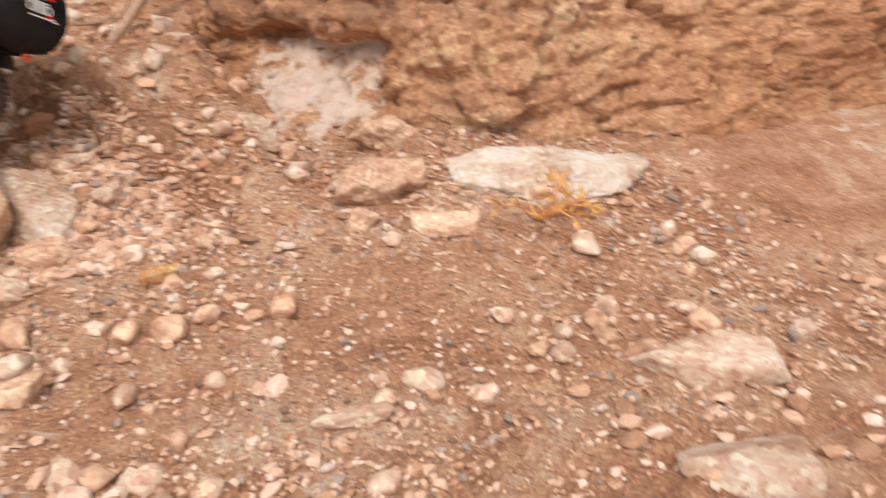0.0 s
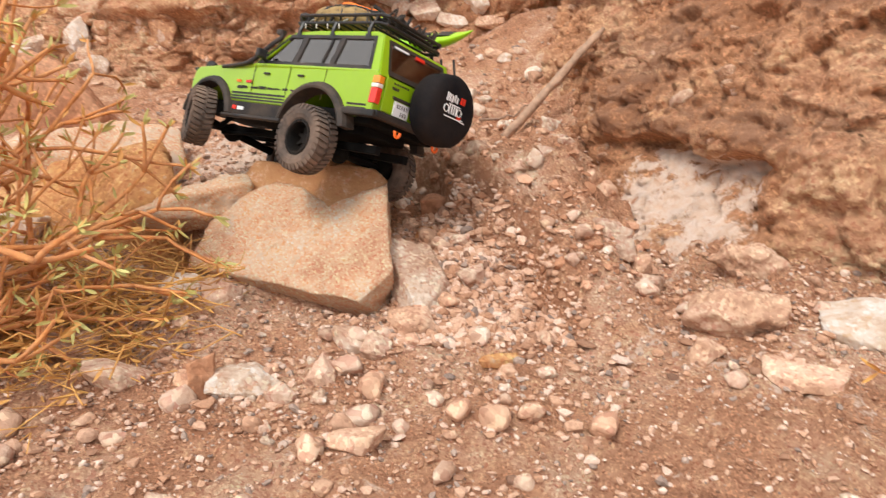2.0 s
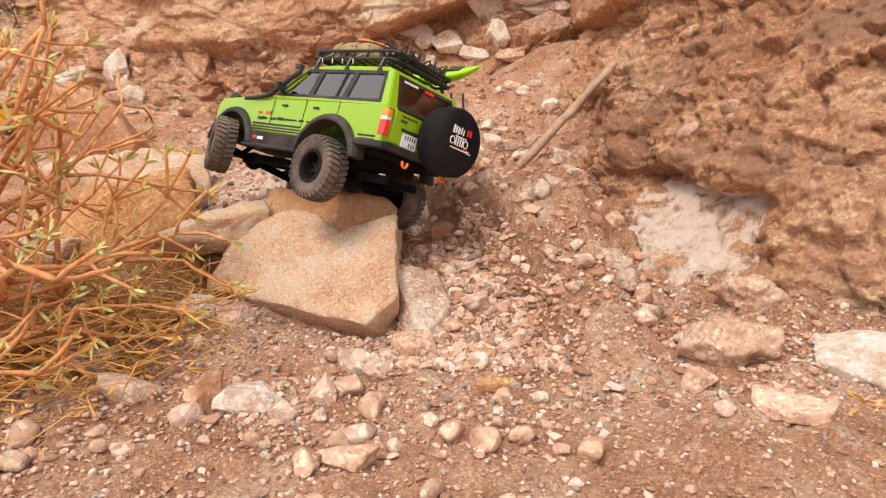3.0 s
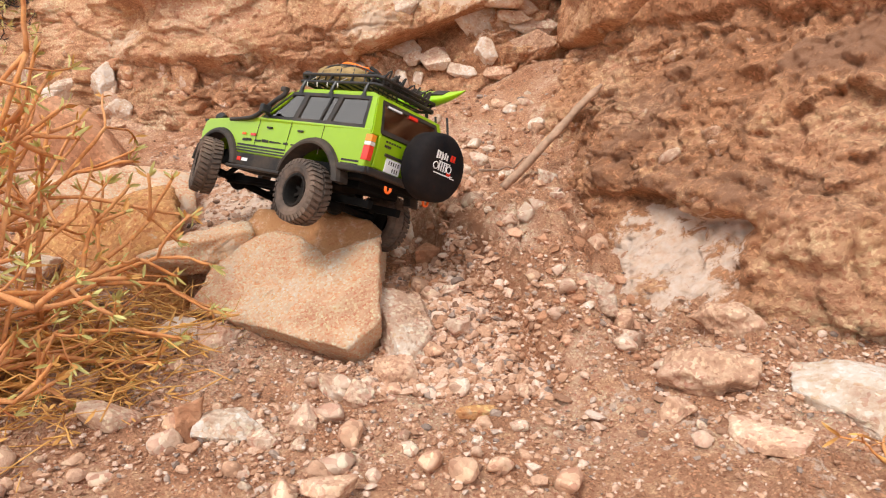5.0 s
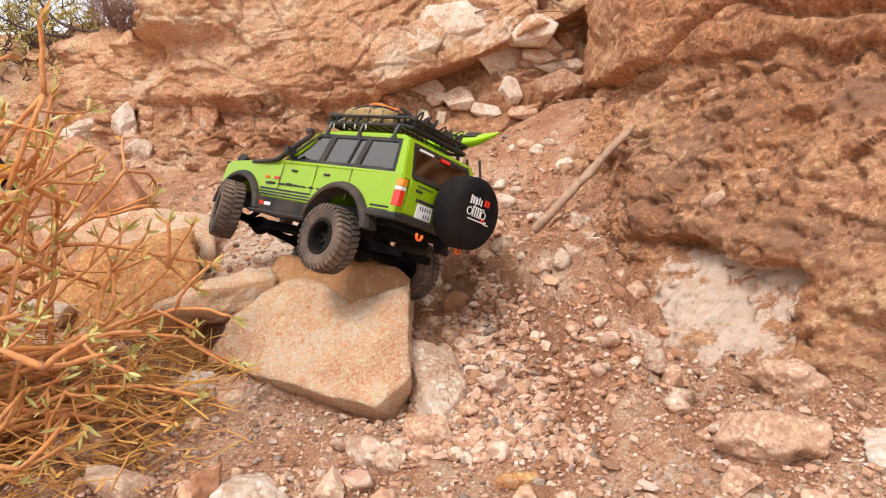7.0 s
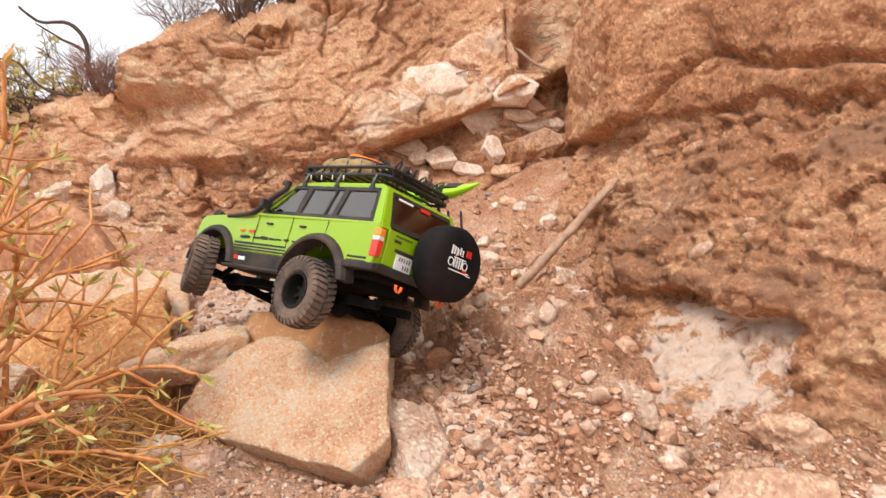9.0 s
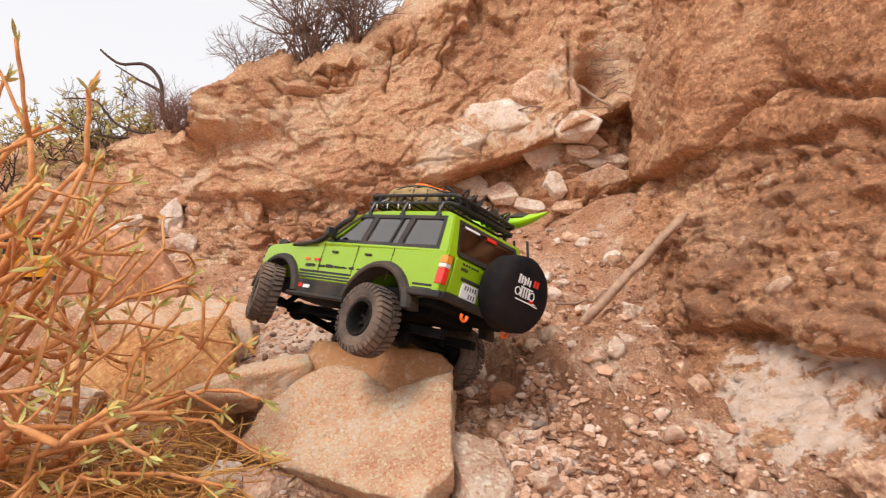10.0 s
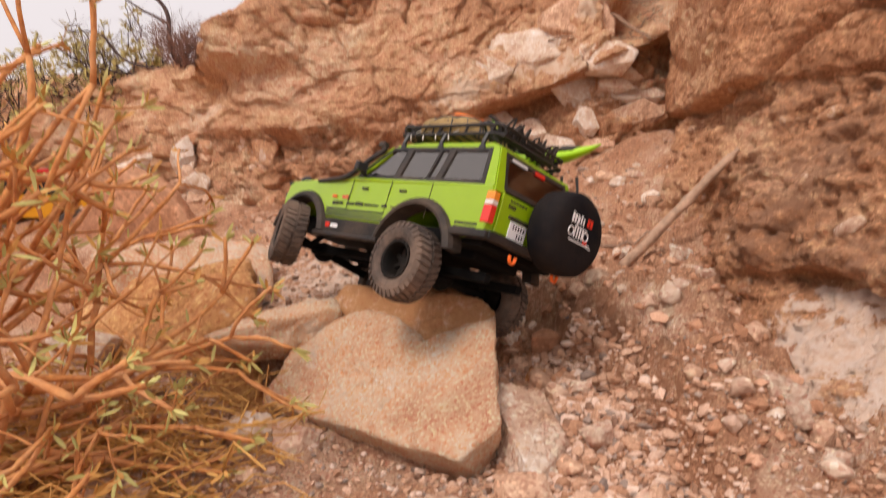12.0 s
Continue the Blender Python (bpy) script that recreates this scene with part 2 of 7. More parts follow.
def rock_material(name, dark, mid, light, large=5.0, fine=90.0, speckle=0.5, relief=0.6, pale=None, browner=None, vary=0.0, strata=0.0, bump_size=0.004):
    """Weathered sedimentary rock or soil: stains, grains, embedded grit, shading painted into small hollows; the mesh
    may carry patches of pale mineral and of browner tone.
    """
    mat, n, l, bsdf = nodes_of(name)
    tc = n.new("ShaderNodeTexCoord")
    vec = tc.outputs["Object"]
    info = n.new("ShaderNodeObjectInfo")
    off = n.new("ShaderNodeVectorMath")
    off.operation = "MULTIPLY_ADD"
    rnd = n.new("ShaderNodeCombineXYZ")
    for s in rnd.inputs:
        l.new(info.outputs["Random"], s)
    l.new(rnd.outputs[0], off.inputs[0])
    off.inputs[1].default_value = (9.0, 5.0, 7.0) if vary else (0, 0, 0)
    l.new(vec, off.inputs[2])
    vec = off.outputs[0]
    stains = tex_noise(n, l, vec, large, 6.0, 0.6, 0.6)
    col = ramp(n, l, stains, [(0.32, dark), (0.5, mid), (0.70, light)])
    mids = tex_noise(n, l, vec, large * 5, 5.0, 0.65, 0.3)
    col = mixed(n, l, 0.75, col, ramp(n, l, mids, [(0.3, (0.40, 0.37, 0.34)), (0.55, (0.52, 0.50, 0.48)), (0.72, (0.72, 0.70, 0.68))]), "OVERLAY")
    if strata:
        sc = n.new("ShaderNodeVectorMath")
        sc.operation = "MULTIPLY"
        sc.inputs[1].default_value = (0.25, 0.25, 3.2)
        l.new(vec, sc.inputs[0])
        band = tex_noise(n, l, sc.outputs[0], large * 2.2, 5.0, 0.6, 0.4)
        col = mixed(n, l, strata, col, ramp(n, l, band, [(0.35, (0.34, 0.30, 0.27)), (0.6, (0.62, 0.60, 0.58))]), "OVERLAY")
    vor = n.new("ShaderNodeTexVoronoi")
    vor.inputs["Scale"].default_value = fine
    l.new(vec, vor.inputs["Vector"])
    sep = n.new("ShaderNodeSeparateColor")
    l.new(vor.outputs["Color"], sep.inputs[0])
    grit = ramp(n, l, sep.outputs[0], [(0.0, (0.22, 0.19, 0.17)), (0.25, (0.45, 0.43, 0.42)), (0.75, (0.55, 0.54, 0.53)), (0.97, (0.88, 0.86, 0.84))])
    col = mixed(n, l, speckle, col, grit, "OVERLAY")
    fine_n = tex_noise(n, l, vec, fine * 1.7, 4.0, 0.7)
    if pale:
        at = n.new("ShaderNodeAttribute")
        at.attribute_name = "pale"
        wob = tex_noise(n, l, vec, 26.0, 6.0, 0.7, 0.5)
        f = math_node(n, l, "ADD", at.outputs["Fac"], math_node(n, l, "MULTIPLY", math_node(n, l, "SUBTRACT", wob, 0.5), 2.6))
        f = ramp(n, l, f, [(0.42, (0, 0, 0)), (0.62, (1, 1, 1))])
        pcol = mixed(n, l, 0.6, pale, ramp(n, l, tex_noise(n, l, vec, 55.0, 6.0, 0.7), [(0.3, (0.32, 0.28, 0.25)), (0.6, (0.6, 0.59, 0.58))]), "OVERLAY")
        col = mixed(n, l, f, col, pcol)
    if browner:
        at = n.new("ShaderNodeAttribute")
        at.attribute_name = "browner"
        wob = tex_noise(n, l, vec, 40.0, 6.0, 0.75, 0.5)
        f = math_node(n, l, "ADD", at.outputs["Fac"], math_node(n, l, "MULTIPLY", math_node(n, l, "SUBTRACT", wob, 0.5), 2.4))
        f = ramp(n, l, f, [(0.45, (0, 0, 0)), (0.85, (1, 1, 1))])
        col = mixed(n, l, f, col, browner)
    if vary:
        hsv = n.new("ShaderNodeHueSaturation")
        l.new(math_node(n, l, "ADD", math_node(n, l, "MULTIPLY", info.outputs["Random"], vary), 1.0 - vary / 2), hsv.inputs["Value"])
        l.new(col, hsv.inputs["Color"])
        col = hsv.outputs[0]
    bsdf.inputs["Roughness"].default_value = 0.92
    bsdf.inputs["Specular IOR Level"].default_value = 0.25
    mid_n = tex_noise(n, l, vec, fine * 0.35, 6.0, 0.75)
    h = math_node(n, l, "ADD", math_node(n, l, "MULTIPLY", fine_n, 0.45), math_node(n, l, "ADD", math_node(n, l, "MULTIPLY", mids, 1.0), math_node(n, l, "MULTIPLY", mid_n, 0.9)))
    # crevice shade put into the colour: low bump dark, high bump light
    hollow_shade = ramp(n, l, mid_n, [(0.28, (0.33, 0.30, 0.28)), (0.45, (0.5, 0.5, 0.5)), (0.60, (0.52, 0.52, 0.52)), (0.78, (0.76, 0.75, 0.74))])
    shaded_col = mixed(n, l, 0.7, col, hollow_shade, "OVERLAY")
    l.new(shaded_col, bsdf.inputs["Base Color"])
    h = math_node(n, l, "ADD", h, math_node(n, l, "MULTIPLY", sep.outputs[1], 0.25))
    bp = n.new("ShaderNodeBump")
    bp.inputs["Strength"].default_value, bp.inputs["Distance"].default_value = relief, bump_size
    l.new(h, bp.inputs["Height"])
    l.new(bp.outputs[0], bsdf.inputs["Normal"])
    return mat


def plain_material(name, colour, rough=0.5, metal=0.0, coat=0.0, grain=0.0, scale=60.0, bump_d=0.0, dust=0.0, dust_colour=(0.42, 0.27, 0.17), emission=None):
    mat, n, l, bsdf = nodes_of(name)
    tc = n.new("ShaderNodeTexCoord")
    col = colour
    nz = tex_noise(n, l, tc.outputs["Object"], scale, 5.0, 0.6)
    if grain:
        col = mixed(n, l, grain, colour, ramp(n, l, nz, [(0.3, (0.25, 0.25, 0.25)), (0.7, (0.75, 0.75, 0.75))]), "OVERLAY")
    if dust:
        nd = tex_noise(n, l, tc.outputs["Object"], 14.0, 7.0, 0.7)
        f = ramp(n, l, nd, [(0.38, (0, 0, 0)), (0.75, (dust, dust, dust))])
        col = mixed(n, l, f, col if isinstance(col, bpy.types.NodeSocket) else col, dust_colour)
        l.new(math_node(n, l, "ADD", math_node(n, l, "MULTIPLY", f, 0.6), rough, True), bsdf.inputs["Roughness"])
    else:
        bsdf.inputs["Roughness"].default_value = rough
    if isinstance(col, bpy.types.NodeSocket):
        l.new(col, bsdf.inputs["Base Color"])
    else:
        bsdf.inputs["Base Color"].default_value = (*col, 1)
    bsdf.inputs["Metallic"].default_value = metal
    bsdf.inputs["Coat Weight"].default_value = coat
    bsdf.inputs["Coat Roughness"].default_value = 0.12
    if bump_d:
        bp = n.new("ShaderNodeBump")
        bp.inputs["Strength"].default_value, bp.inputs["Distance"].default_value = 0.6, bump_d
        l.new(nz, bp.inputs["Height"])
        l.new(bp.outputs[0], bsdf.inputs["Normal"])
    return mat


def stone_mix_material(name, stops, fine=300.0):
    """Gravel: every piece its own tint."""
    mat, n, l, bsdf = nodes_of(name)
    geo = n.new("ShaderNodeNewGeometry")
    col = ramp(n, l, geo.outputs["Random Per Island"], stops)
    tc = n.new("ShaderNodeTexCoord")
    nz = tex_noise(n, l, tc.outputs["Object"], fine, 4.0, 0.7)
    col = mixed(n, l, 0.6, col, ramp(n, l, nz, [(0.3, (0.3, 0.28, 0.26)), (0.7, (0.66, 0.65, 0.64))]), "OVERLAY")
    l.new(col, bsdf.inputs["Base Color"])
    bsdf.inputs["Roughness"].default_value = 0.9
    bsdf.inputs["Specular IOR Level"].default_value = 0.25
    bp = n.new("ShaderNodeBump")
    bp.inputs["Strength"].default_value, bp.inputs["Distance"].default_value = 0.5, 0.001
    l.new(nz, bp.inputs["Height"])
    l.new(bp.outputs[0], bsdf.inputs["Normal"])
    return mat


def matt(mat, level):
    mat.node_tree.nodes["Principled BSDF"].inputs["Specular IOR Level"].default_value = level
    return mat


TAN_D, TAN_M, TAN_L = (0.39, 0.188, 0.100), (0.57, 0.308, 0.176), (0.71, 0.455, 0.295)
PALE = (0.82, 0.625, 0.505)
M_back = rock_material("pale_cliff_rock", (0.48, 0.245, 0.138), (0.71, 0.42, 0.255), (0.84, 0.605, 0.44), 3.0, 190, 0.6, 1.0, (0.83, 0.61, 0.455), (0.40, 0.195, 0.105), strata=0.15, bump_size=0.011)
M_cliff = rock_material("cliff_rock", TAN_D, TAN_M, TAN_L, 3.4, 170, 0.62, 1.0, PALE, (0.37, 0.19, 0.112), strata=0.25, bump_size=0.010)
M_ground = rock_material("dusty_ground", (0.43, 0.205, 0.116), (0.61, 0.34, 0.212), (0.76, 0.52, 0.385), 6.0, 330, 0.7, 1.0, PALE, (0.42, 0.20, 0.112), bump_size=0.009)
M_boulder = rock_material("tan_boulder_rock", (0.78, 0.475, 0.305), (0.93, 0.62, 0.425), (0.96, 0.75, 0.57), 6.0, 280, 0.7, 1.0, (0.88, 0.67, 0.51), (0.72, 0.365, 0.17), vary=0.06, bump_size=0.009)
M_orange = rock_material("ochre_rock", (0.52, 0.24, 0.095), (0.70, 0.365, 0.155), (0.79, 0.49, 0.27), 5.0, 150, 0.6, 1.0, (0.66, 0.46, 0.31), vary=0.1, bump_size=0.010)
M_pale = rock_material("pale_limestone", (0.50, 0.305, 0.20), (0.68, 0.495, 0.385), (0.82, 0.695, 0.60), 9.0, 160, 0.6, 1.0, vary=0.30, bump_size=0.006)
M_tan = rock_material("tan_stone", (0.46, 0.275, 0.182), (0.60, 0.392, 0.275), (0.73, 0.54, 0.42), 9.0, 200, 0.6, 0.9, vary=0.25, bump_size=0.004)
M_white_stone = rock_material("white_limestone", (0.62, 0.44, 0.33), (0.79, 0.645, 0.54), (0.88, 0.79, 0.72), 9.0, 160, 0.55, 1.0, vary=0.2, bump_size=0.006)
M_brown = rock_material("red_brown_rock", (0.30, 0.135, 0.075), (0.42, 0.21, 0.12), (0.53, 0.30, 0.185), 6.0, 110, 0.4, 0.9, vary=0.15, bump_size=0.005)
M_clod = stone_mix_material("dry_clods", [(0.0, (0.36, 0.175, 0.098)), (0.5, (0.52, 0.275, 0.165)), (0.9, (0.66, 0.40, 0.27)), (1.0, (0.74, 0.54, 0.42))])
M_gravel = stone_mix_material("gravel_mix", [(0.0, (0.22, 0.125, 0.085)), (0.15, (0.42, 0.23, 0.14)), (0.38, (0.53, 0.32, 0.21)), (0.66, (0.60, 0.40, 0.29)), (0.88, (0.73, 0.57, 0.47)), (0.93, (0.36, 0.27, 0.22)), (1.0, (0.25, 0.19, 0.16))])


# ---- the ground ----
def bank_line(x, y):
    """Distance behind the lip of the low dirt bank that runs from the boulder towards the wall's foot."""
    return 0.85 * (x - np.interp(y, [0.8, 0.95, 1.1, 1.2, 1.3, 1.42, 1.5, 1.6], [0.36, 0.325, 0.285, 0.25, 0.205, 0.125, 0.07, 0.0]))


def bank_rise(y):
    return 0.080 * smooth(0.85, 1.12, y) * (1 - smooth(1.45, 1.75, y))


def ground_height(x, y):
    x, y = np.asarray(x, float), np.asarray(y, float)
    z = np.interp(y, [-60, 0.0, 0.6, 0.9, 1.1, 1.3, 1.5, 1.8, 2.1, 2.4, 2.8, 60], [-0.4, 0.0, 0.012, 0.045, 0.075, 0.14, 0.225, 0.27, 0.30, 0.37, 0.45, 1.2])
    # the bed falls away beside the boulder, and a dirt bank stands behind it
    z = z + 0.065 * smooth(0.3, 0.65, x) * smooth(0.45, 0.8, y) * (1 - smooth(1.2, 1.5, y))
    z = z + 0.035 * smooth(0.05, 0.14, x) * (1 - smooth(0.33, 0.44, x)) * smooth(1.03, 1.18, y) * (1 - smooth(1.35, 1.5, y))
    z = z + 0.10 * smooth(0.2, 0.5, x) * smooth(1.45, 1.85, y)
    z = z - 0.12 * smooth(-0.25, -0.75, x) * smooth(1.25, 1.5, y) * (1 - smooth(1.6, 2.0, y))
    # smooth dusty ramp at the cliff's foot
    z = z + 0.09 * bump(x, -0.35, 0.3) * bump(y, 2.22, 0.15) + 0.16 * smooth(-0.45, 0.15, x) * smooth(1.85, 2.35, y)
    # a low dirt bank with a broken face above a gravel hollow
    p2 = np.stack([x.ravel(), y.ravel(), 0 * x.ravel()], 1)
    s = bank_line(x, y) + 0.035 * fbm(p2, 9, 3, 19).reshape(x.shape)
    z = z + bank_rise(y) * (0.65 * smooth(-0.022, 0.0, s) + 0.35 * smooth(0.012, 0.035, s)) * (1 - smooth(0.37, 0.47, x))
    z = z - 0.11 * bump(x, -0.385, 0.06) * bump(y, 1.27, 0.08)
    # the ground falls away before the bare white face
    z = z - 0.045 * bump(x, 0.57, 0.08) * bump(y, 1.24, 0.11)
    # worn away below the boulder's lip
    z = z - 0.032 * bump(x, -0.17, 0.17) * bump(y, 1.15 - 0.45 * (x + 0.17), 0.07)
    return z


def warp(n, a, b, far):
    """n even steps from a to b, then widening out to +-far."""
    mid = np.linspace(a, b, n)
    k = 26
    step = mid[1] - mid[0]
    right = b + step * np.cumsum(np.geomspace(1, (far / step) * 0.25, k))
    left = a - step * np.cumsum(np.geomspace(1, (far / step) * 0.25, k))[::-1]
    return np.concatenate([left, mid, right])


gx, gy = warp(400, -1.35, 1.25, 60.0), warp(380, 0.1, 2.45, 60.0)
X, Y = np.meshgrid(gx, gy, indexing="ij")
P = np.stack([X.ravel(), Y.ravel(), np.zeros(X.size)], 1)
near = np.exp(-((np.abs(P[:, 0]) / 3.0) ** 4 + (np.abs(P[:, 1] - 1.2) / 3.0) ** 4))
gz = ground_height(P[:, 0], P[:, 1])
gz = gz + 0.020 * fbm(P, 5, 4, 3) * near + 0.011 * fbm(P, 20, 4, 8) * near - 0.010 * near * np.exp(-(fbm(P, 9, 3, 18) / 0.06) ** 2) * smooth(1.2, 1.4, P[:, 1]) + 0.05 * (1 - near) * fbm(P, 0.5, 3, 4)
f1, f2, who = cells(P + 0.02 * np.stack([fbm(P, 14, 2, 5), fbm(P, 14, 2, 6), P[:, 0] * 0], 1), 24, 11)
gz = gz + near * (0.006 * who * np.clip((f2 - f1) * 4, 0, 1) + 0.0025 * fbm(P, 90, 3, 15))
lip = np.abs(bank_line(P[:, 0], P[:, 1]) + 0.01)
clod = bump(lip, 0.0, 0.07) * (P[:, 0] > 0.04) * bank_rise(P[:, 1]) / 0.08
k1, k2, kw = cells(P + 0.015 * np.stack([fbm(P, 30, 2, 25), fbm(P, 30, 2, 26), P[:, 0] * 0], 1), 46, 27)
gz = gz + clod * (0.020 * fbm(P, 26, 3, 28) + 0.022 * (kw - 0.4) * np.clip((k2 - k1) * 3, 0, 1) - 0.014 * np.exp(-(fbm(P, 16, 3, 29) / 0.05) ** 2))
crag = smooth(0.03, 0.10, P[:, 0]) * smooth(-0.03, 0.01, bank_line(P[:, 0], P[:, 1])) * smooth(0.9, 1.05, P[:, 1]) * (1 - smooth(1.9, 2.2, P[:, 1]))
w2 = 0.012 * np.stack([fbm(P, 22, 3, 35), fbm(P, 22, 3, 36), P[:, 0] * 0], 1)
q1, q2, qw = cells(P + w2, 19, 37)
h1, h2, hw = cells(P + w2, 70, 38)
gz = gz + crag * (0.040 * (qw - 0.5) * np.clip((q2 - q1) * 4, 0, 1) - 0.008 * np.exp(-((q2 - q1) / 0.07) ** 2) + 0.016 * fbm(P, 34, 3, 39, ridged=True) + 0.010 * (hw - 0.5))
gz = gz + 0.006 * near * (hw - 0.5) * smooth(0.0, 0.3, fbm(P, 5, 3, 40) + 0.1)
dirt = np.clip(0.75 * clod + 0.35 * fbm(P, 5, 3, 43) * near, 0, 1)
pale_g = np.clip(0.55 * bump(P[:, 0], -0.28, 0.2) * bump(P[:, 1], 1.8, 0.35) + 0.32 * fbm(P, 4, 3, 41) + 0.12, 0, 1)
pale_g = np.maximum(pale_g, 0.5 * bump(P[:, 0], 0.55, 0.07) * bump(P[:, 1], 1.22, 0.10))
ground = put_mesh("ground", mesh_from("ground", np.stack([P[:, 0], P[:, 1], gz], 1), grid_faces(len(gx), len(gy)), M_ground, attrs={"pale": pale_g, "browner": dirt}))
tagged(ground, "dusty tan ground of packed dirt and fine grit", "ground", kind="structure")
GZ = gz.reshape(X.shape)


def rest_height(x, y):
    """Height of the ground sheet at a place."""
    i = np.clip(np.searchsorted(gx, x) - 1, 0, len(gx) - 2)
    j = np.clip(np.searchsorted(gy, y) - 1, 0, len(gy) - 2)
    u, v = (x - gx[i]) / (gx[i + 1] - gx[i]), (y - gy[j]) / (gy[j + 1] - gy[j])
    return (GZ[i, j] * (1 - u) + GZ[i + 1, j] * u) * (1 - v) + (GZ[i, j + 1] * (1 - u) + GZ[i + 1, j + 1] * u) * v


# ---- cliffs ----
FACES = []


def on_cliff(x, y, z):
    """Where a line of sight from the middle of the camera path through a place meets the rock face, and the face's
    normal.
    """
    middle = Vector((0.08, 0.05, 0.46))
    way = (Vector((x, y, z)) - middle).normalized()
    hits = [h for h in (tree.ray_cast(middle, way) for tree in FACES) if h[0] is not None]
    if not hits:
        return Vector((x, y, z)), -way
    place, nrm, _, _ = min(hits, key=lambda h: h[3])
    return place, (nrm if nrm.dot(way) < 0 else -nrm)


def cliff(name, plan, heights, offset, shape, material, label, nu, nv):
    """A rock face swept along a plan curve. heights(s): foot and top; offset(s, z): how far it stands back; shape(points, s, z): relief along the normal."""
    curve = curve_through([(x, y, 0) for x, y in plan], 40)
    d = np.r_[0, np.cumsum(np.linalg.norm(np.diff(curve, axis=0), axis=1))]
    # finer steps where the wall is near
    mid = (curve[:-1] + curve[1:]) / 2
    dens = 1.0 / np.clip(np.hypot(mid[:, 0], mid[:, 1] - 1.2), 0.8, 50) ** 1.6
    w = np.r_[0, np.cumsum(dens * np.diff(d))]
    s = np.interp(np.linspace(0, w[-1], nu), w, d)
    c = np.stack([np.interp(s, d, curve[:, k]) for k in (0, 1)], 1)
    t = np.gradient(c, axis=0)
    t /= np.linalg.norm(t, axis=1)[:, None]
    k = 15
    t = np.stack([np.convolve(np.pad(t[:, a], k, mode="edge"), np.ones(2 * k + 1) / (2 * k + 1), "valid") for a in (0, 1)], 1)
    t /= np.linalg.norm(t, axis=1)[:, None]
    nrm = np.stack([t[:, 1], -t[:, 0]], 1)  # towards the camera's side
    foot, top = heights(c[:, 0], c[:, 1])
    v = np.r_[np.linspace(0, 1, nv), 1 + np.geomspace(0.01, 30, 40)]
    S, V = np.meshgrid(np.arange(nu), v, indexing="ij")
    wall = np.clip(V, 0, 1)
    Z = foot[S] + (top - foot)[S] * wall
    back = np.clip(V - 1, 0, None)
    Z = Z + 0.10 * np.minimum(back, 3) + 0.12 * (1 - np.exp(-back * 14))
    CX, CY, NX, NY = c[S, 0], c[S, 1], nrm[S, 0], nrm[S, 1]
    off = offset(CX, CY, Z) + back
    px, py = CX - NX * off, CY - NY * off
    pts = np.stack([px.ravel(), py.ravel(), Z.ravel()], 1)
    fade = np.exp(-np.clip(back.ravel() - 0.4, 0, None))
    rel, attrs = shape(pts, CX.ravel(), Z.ravel())
    rel = rel * fade
    lean = np.where(back.ravel() > 0, 0.15, 1.0)
    pts[:, 0] += NX.ravel() * rel * lean
    pts[:, 1] += NY.ravel() * rel * lean
    pts[:, 2] += rel * np.where(back.ravel() > 0, 0.8, 0.22)
    ob = put_mesh(name, mesh_from(name, pts, grid_faces(nu, len(v)), material, attrs=attrs))
    FACES.append(BVHTree.FromPolygons(pts[:].tolist(), grid_faces(nu, len(v)).tolist()))
    return tagged(ob, label, "cliff", kind="structure")


def top_of(x, y):
    """Height of the cliff top at a place."""
    hits = [h[0].z for h in (tree.ray_cast(Vector((x, y, 4.0)), Vector((0, 0, -1))) for tree in FACES) if h[0] is not None]
    return max(hits) if hits else 0.8


def back_heights(x, y):
    top = np.interp(x, [-6, -2.5, -1.5, -1.20, -1.08, -0.98, -0.72, -0.61, -0.46, -0.31, -0.16, 0.1, 0.35, 2], [0.9, 0.87, 0.855, 0.86, 0.92, 1.00, 1.08, 1.12, 1.14, 1.22, 1.31, 1.50, 1.65, 1.8])
    return np.full_like(x, 0.12), top


LEDGE = ([-6, -1.2, -0.87, -0.68, -0.53, -0.34, -0.12, 0.11, 0.27, 0.5], [0.66, 0.66, 0.64, 0.64, 0.685, 0.65, 0.69, 0.77, 0.84, 0.95])


def back_offset(x, y, z):
    led = np.interp(x, *LEDGE)
    o = 0.30 * (z - 0.4)                                         # leans back
    o = o - (0.060 + 0.07 * smooth(-0.35, 0.0, x)) * smooth(led - 0.055 + 0.04 * smooth(-0.3, 0.0, x), led + 0.02 - 0.012 * smooth(-0.3, 0.0, x), z) * smooth(-1.2, -0.95, x)  # the upper bed juts out
    o = o - 0.13 * smooth(0.81, 0.91, z) * smooth(-0.55, -0.95, x) * smooth(-1.35, -1.1, x)  # nose
    o = o - 0.22 * (1 - smooth(0.25, 0.62, z)) * smooth(-0.75, -0.2, x)     # talus at the foot
    o = o - 0.12 * smooth(0.1, 0.35, x) * smooth(0.5, 0.7, z)  # rubble fills the gully
    return o


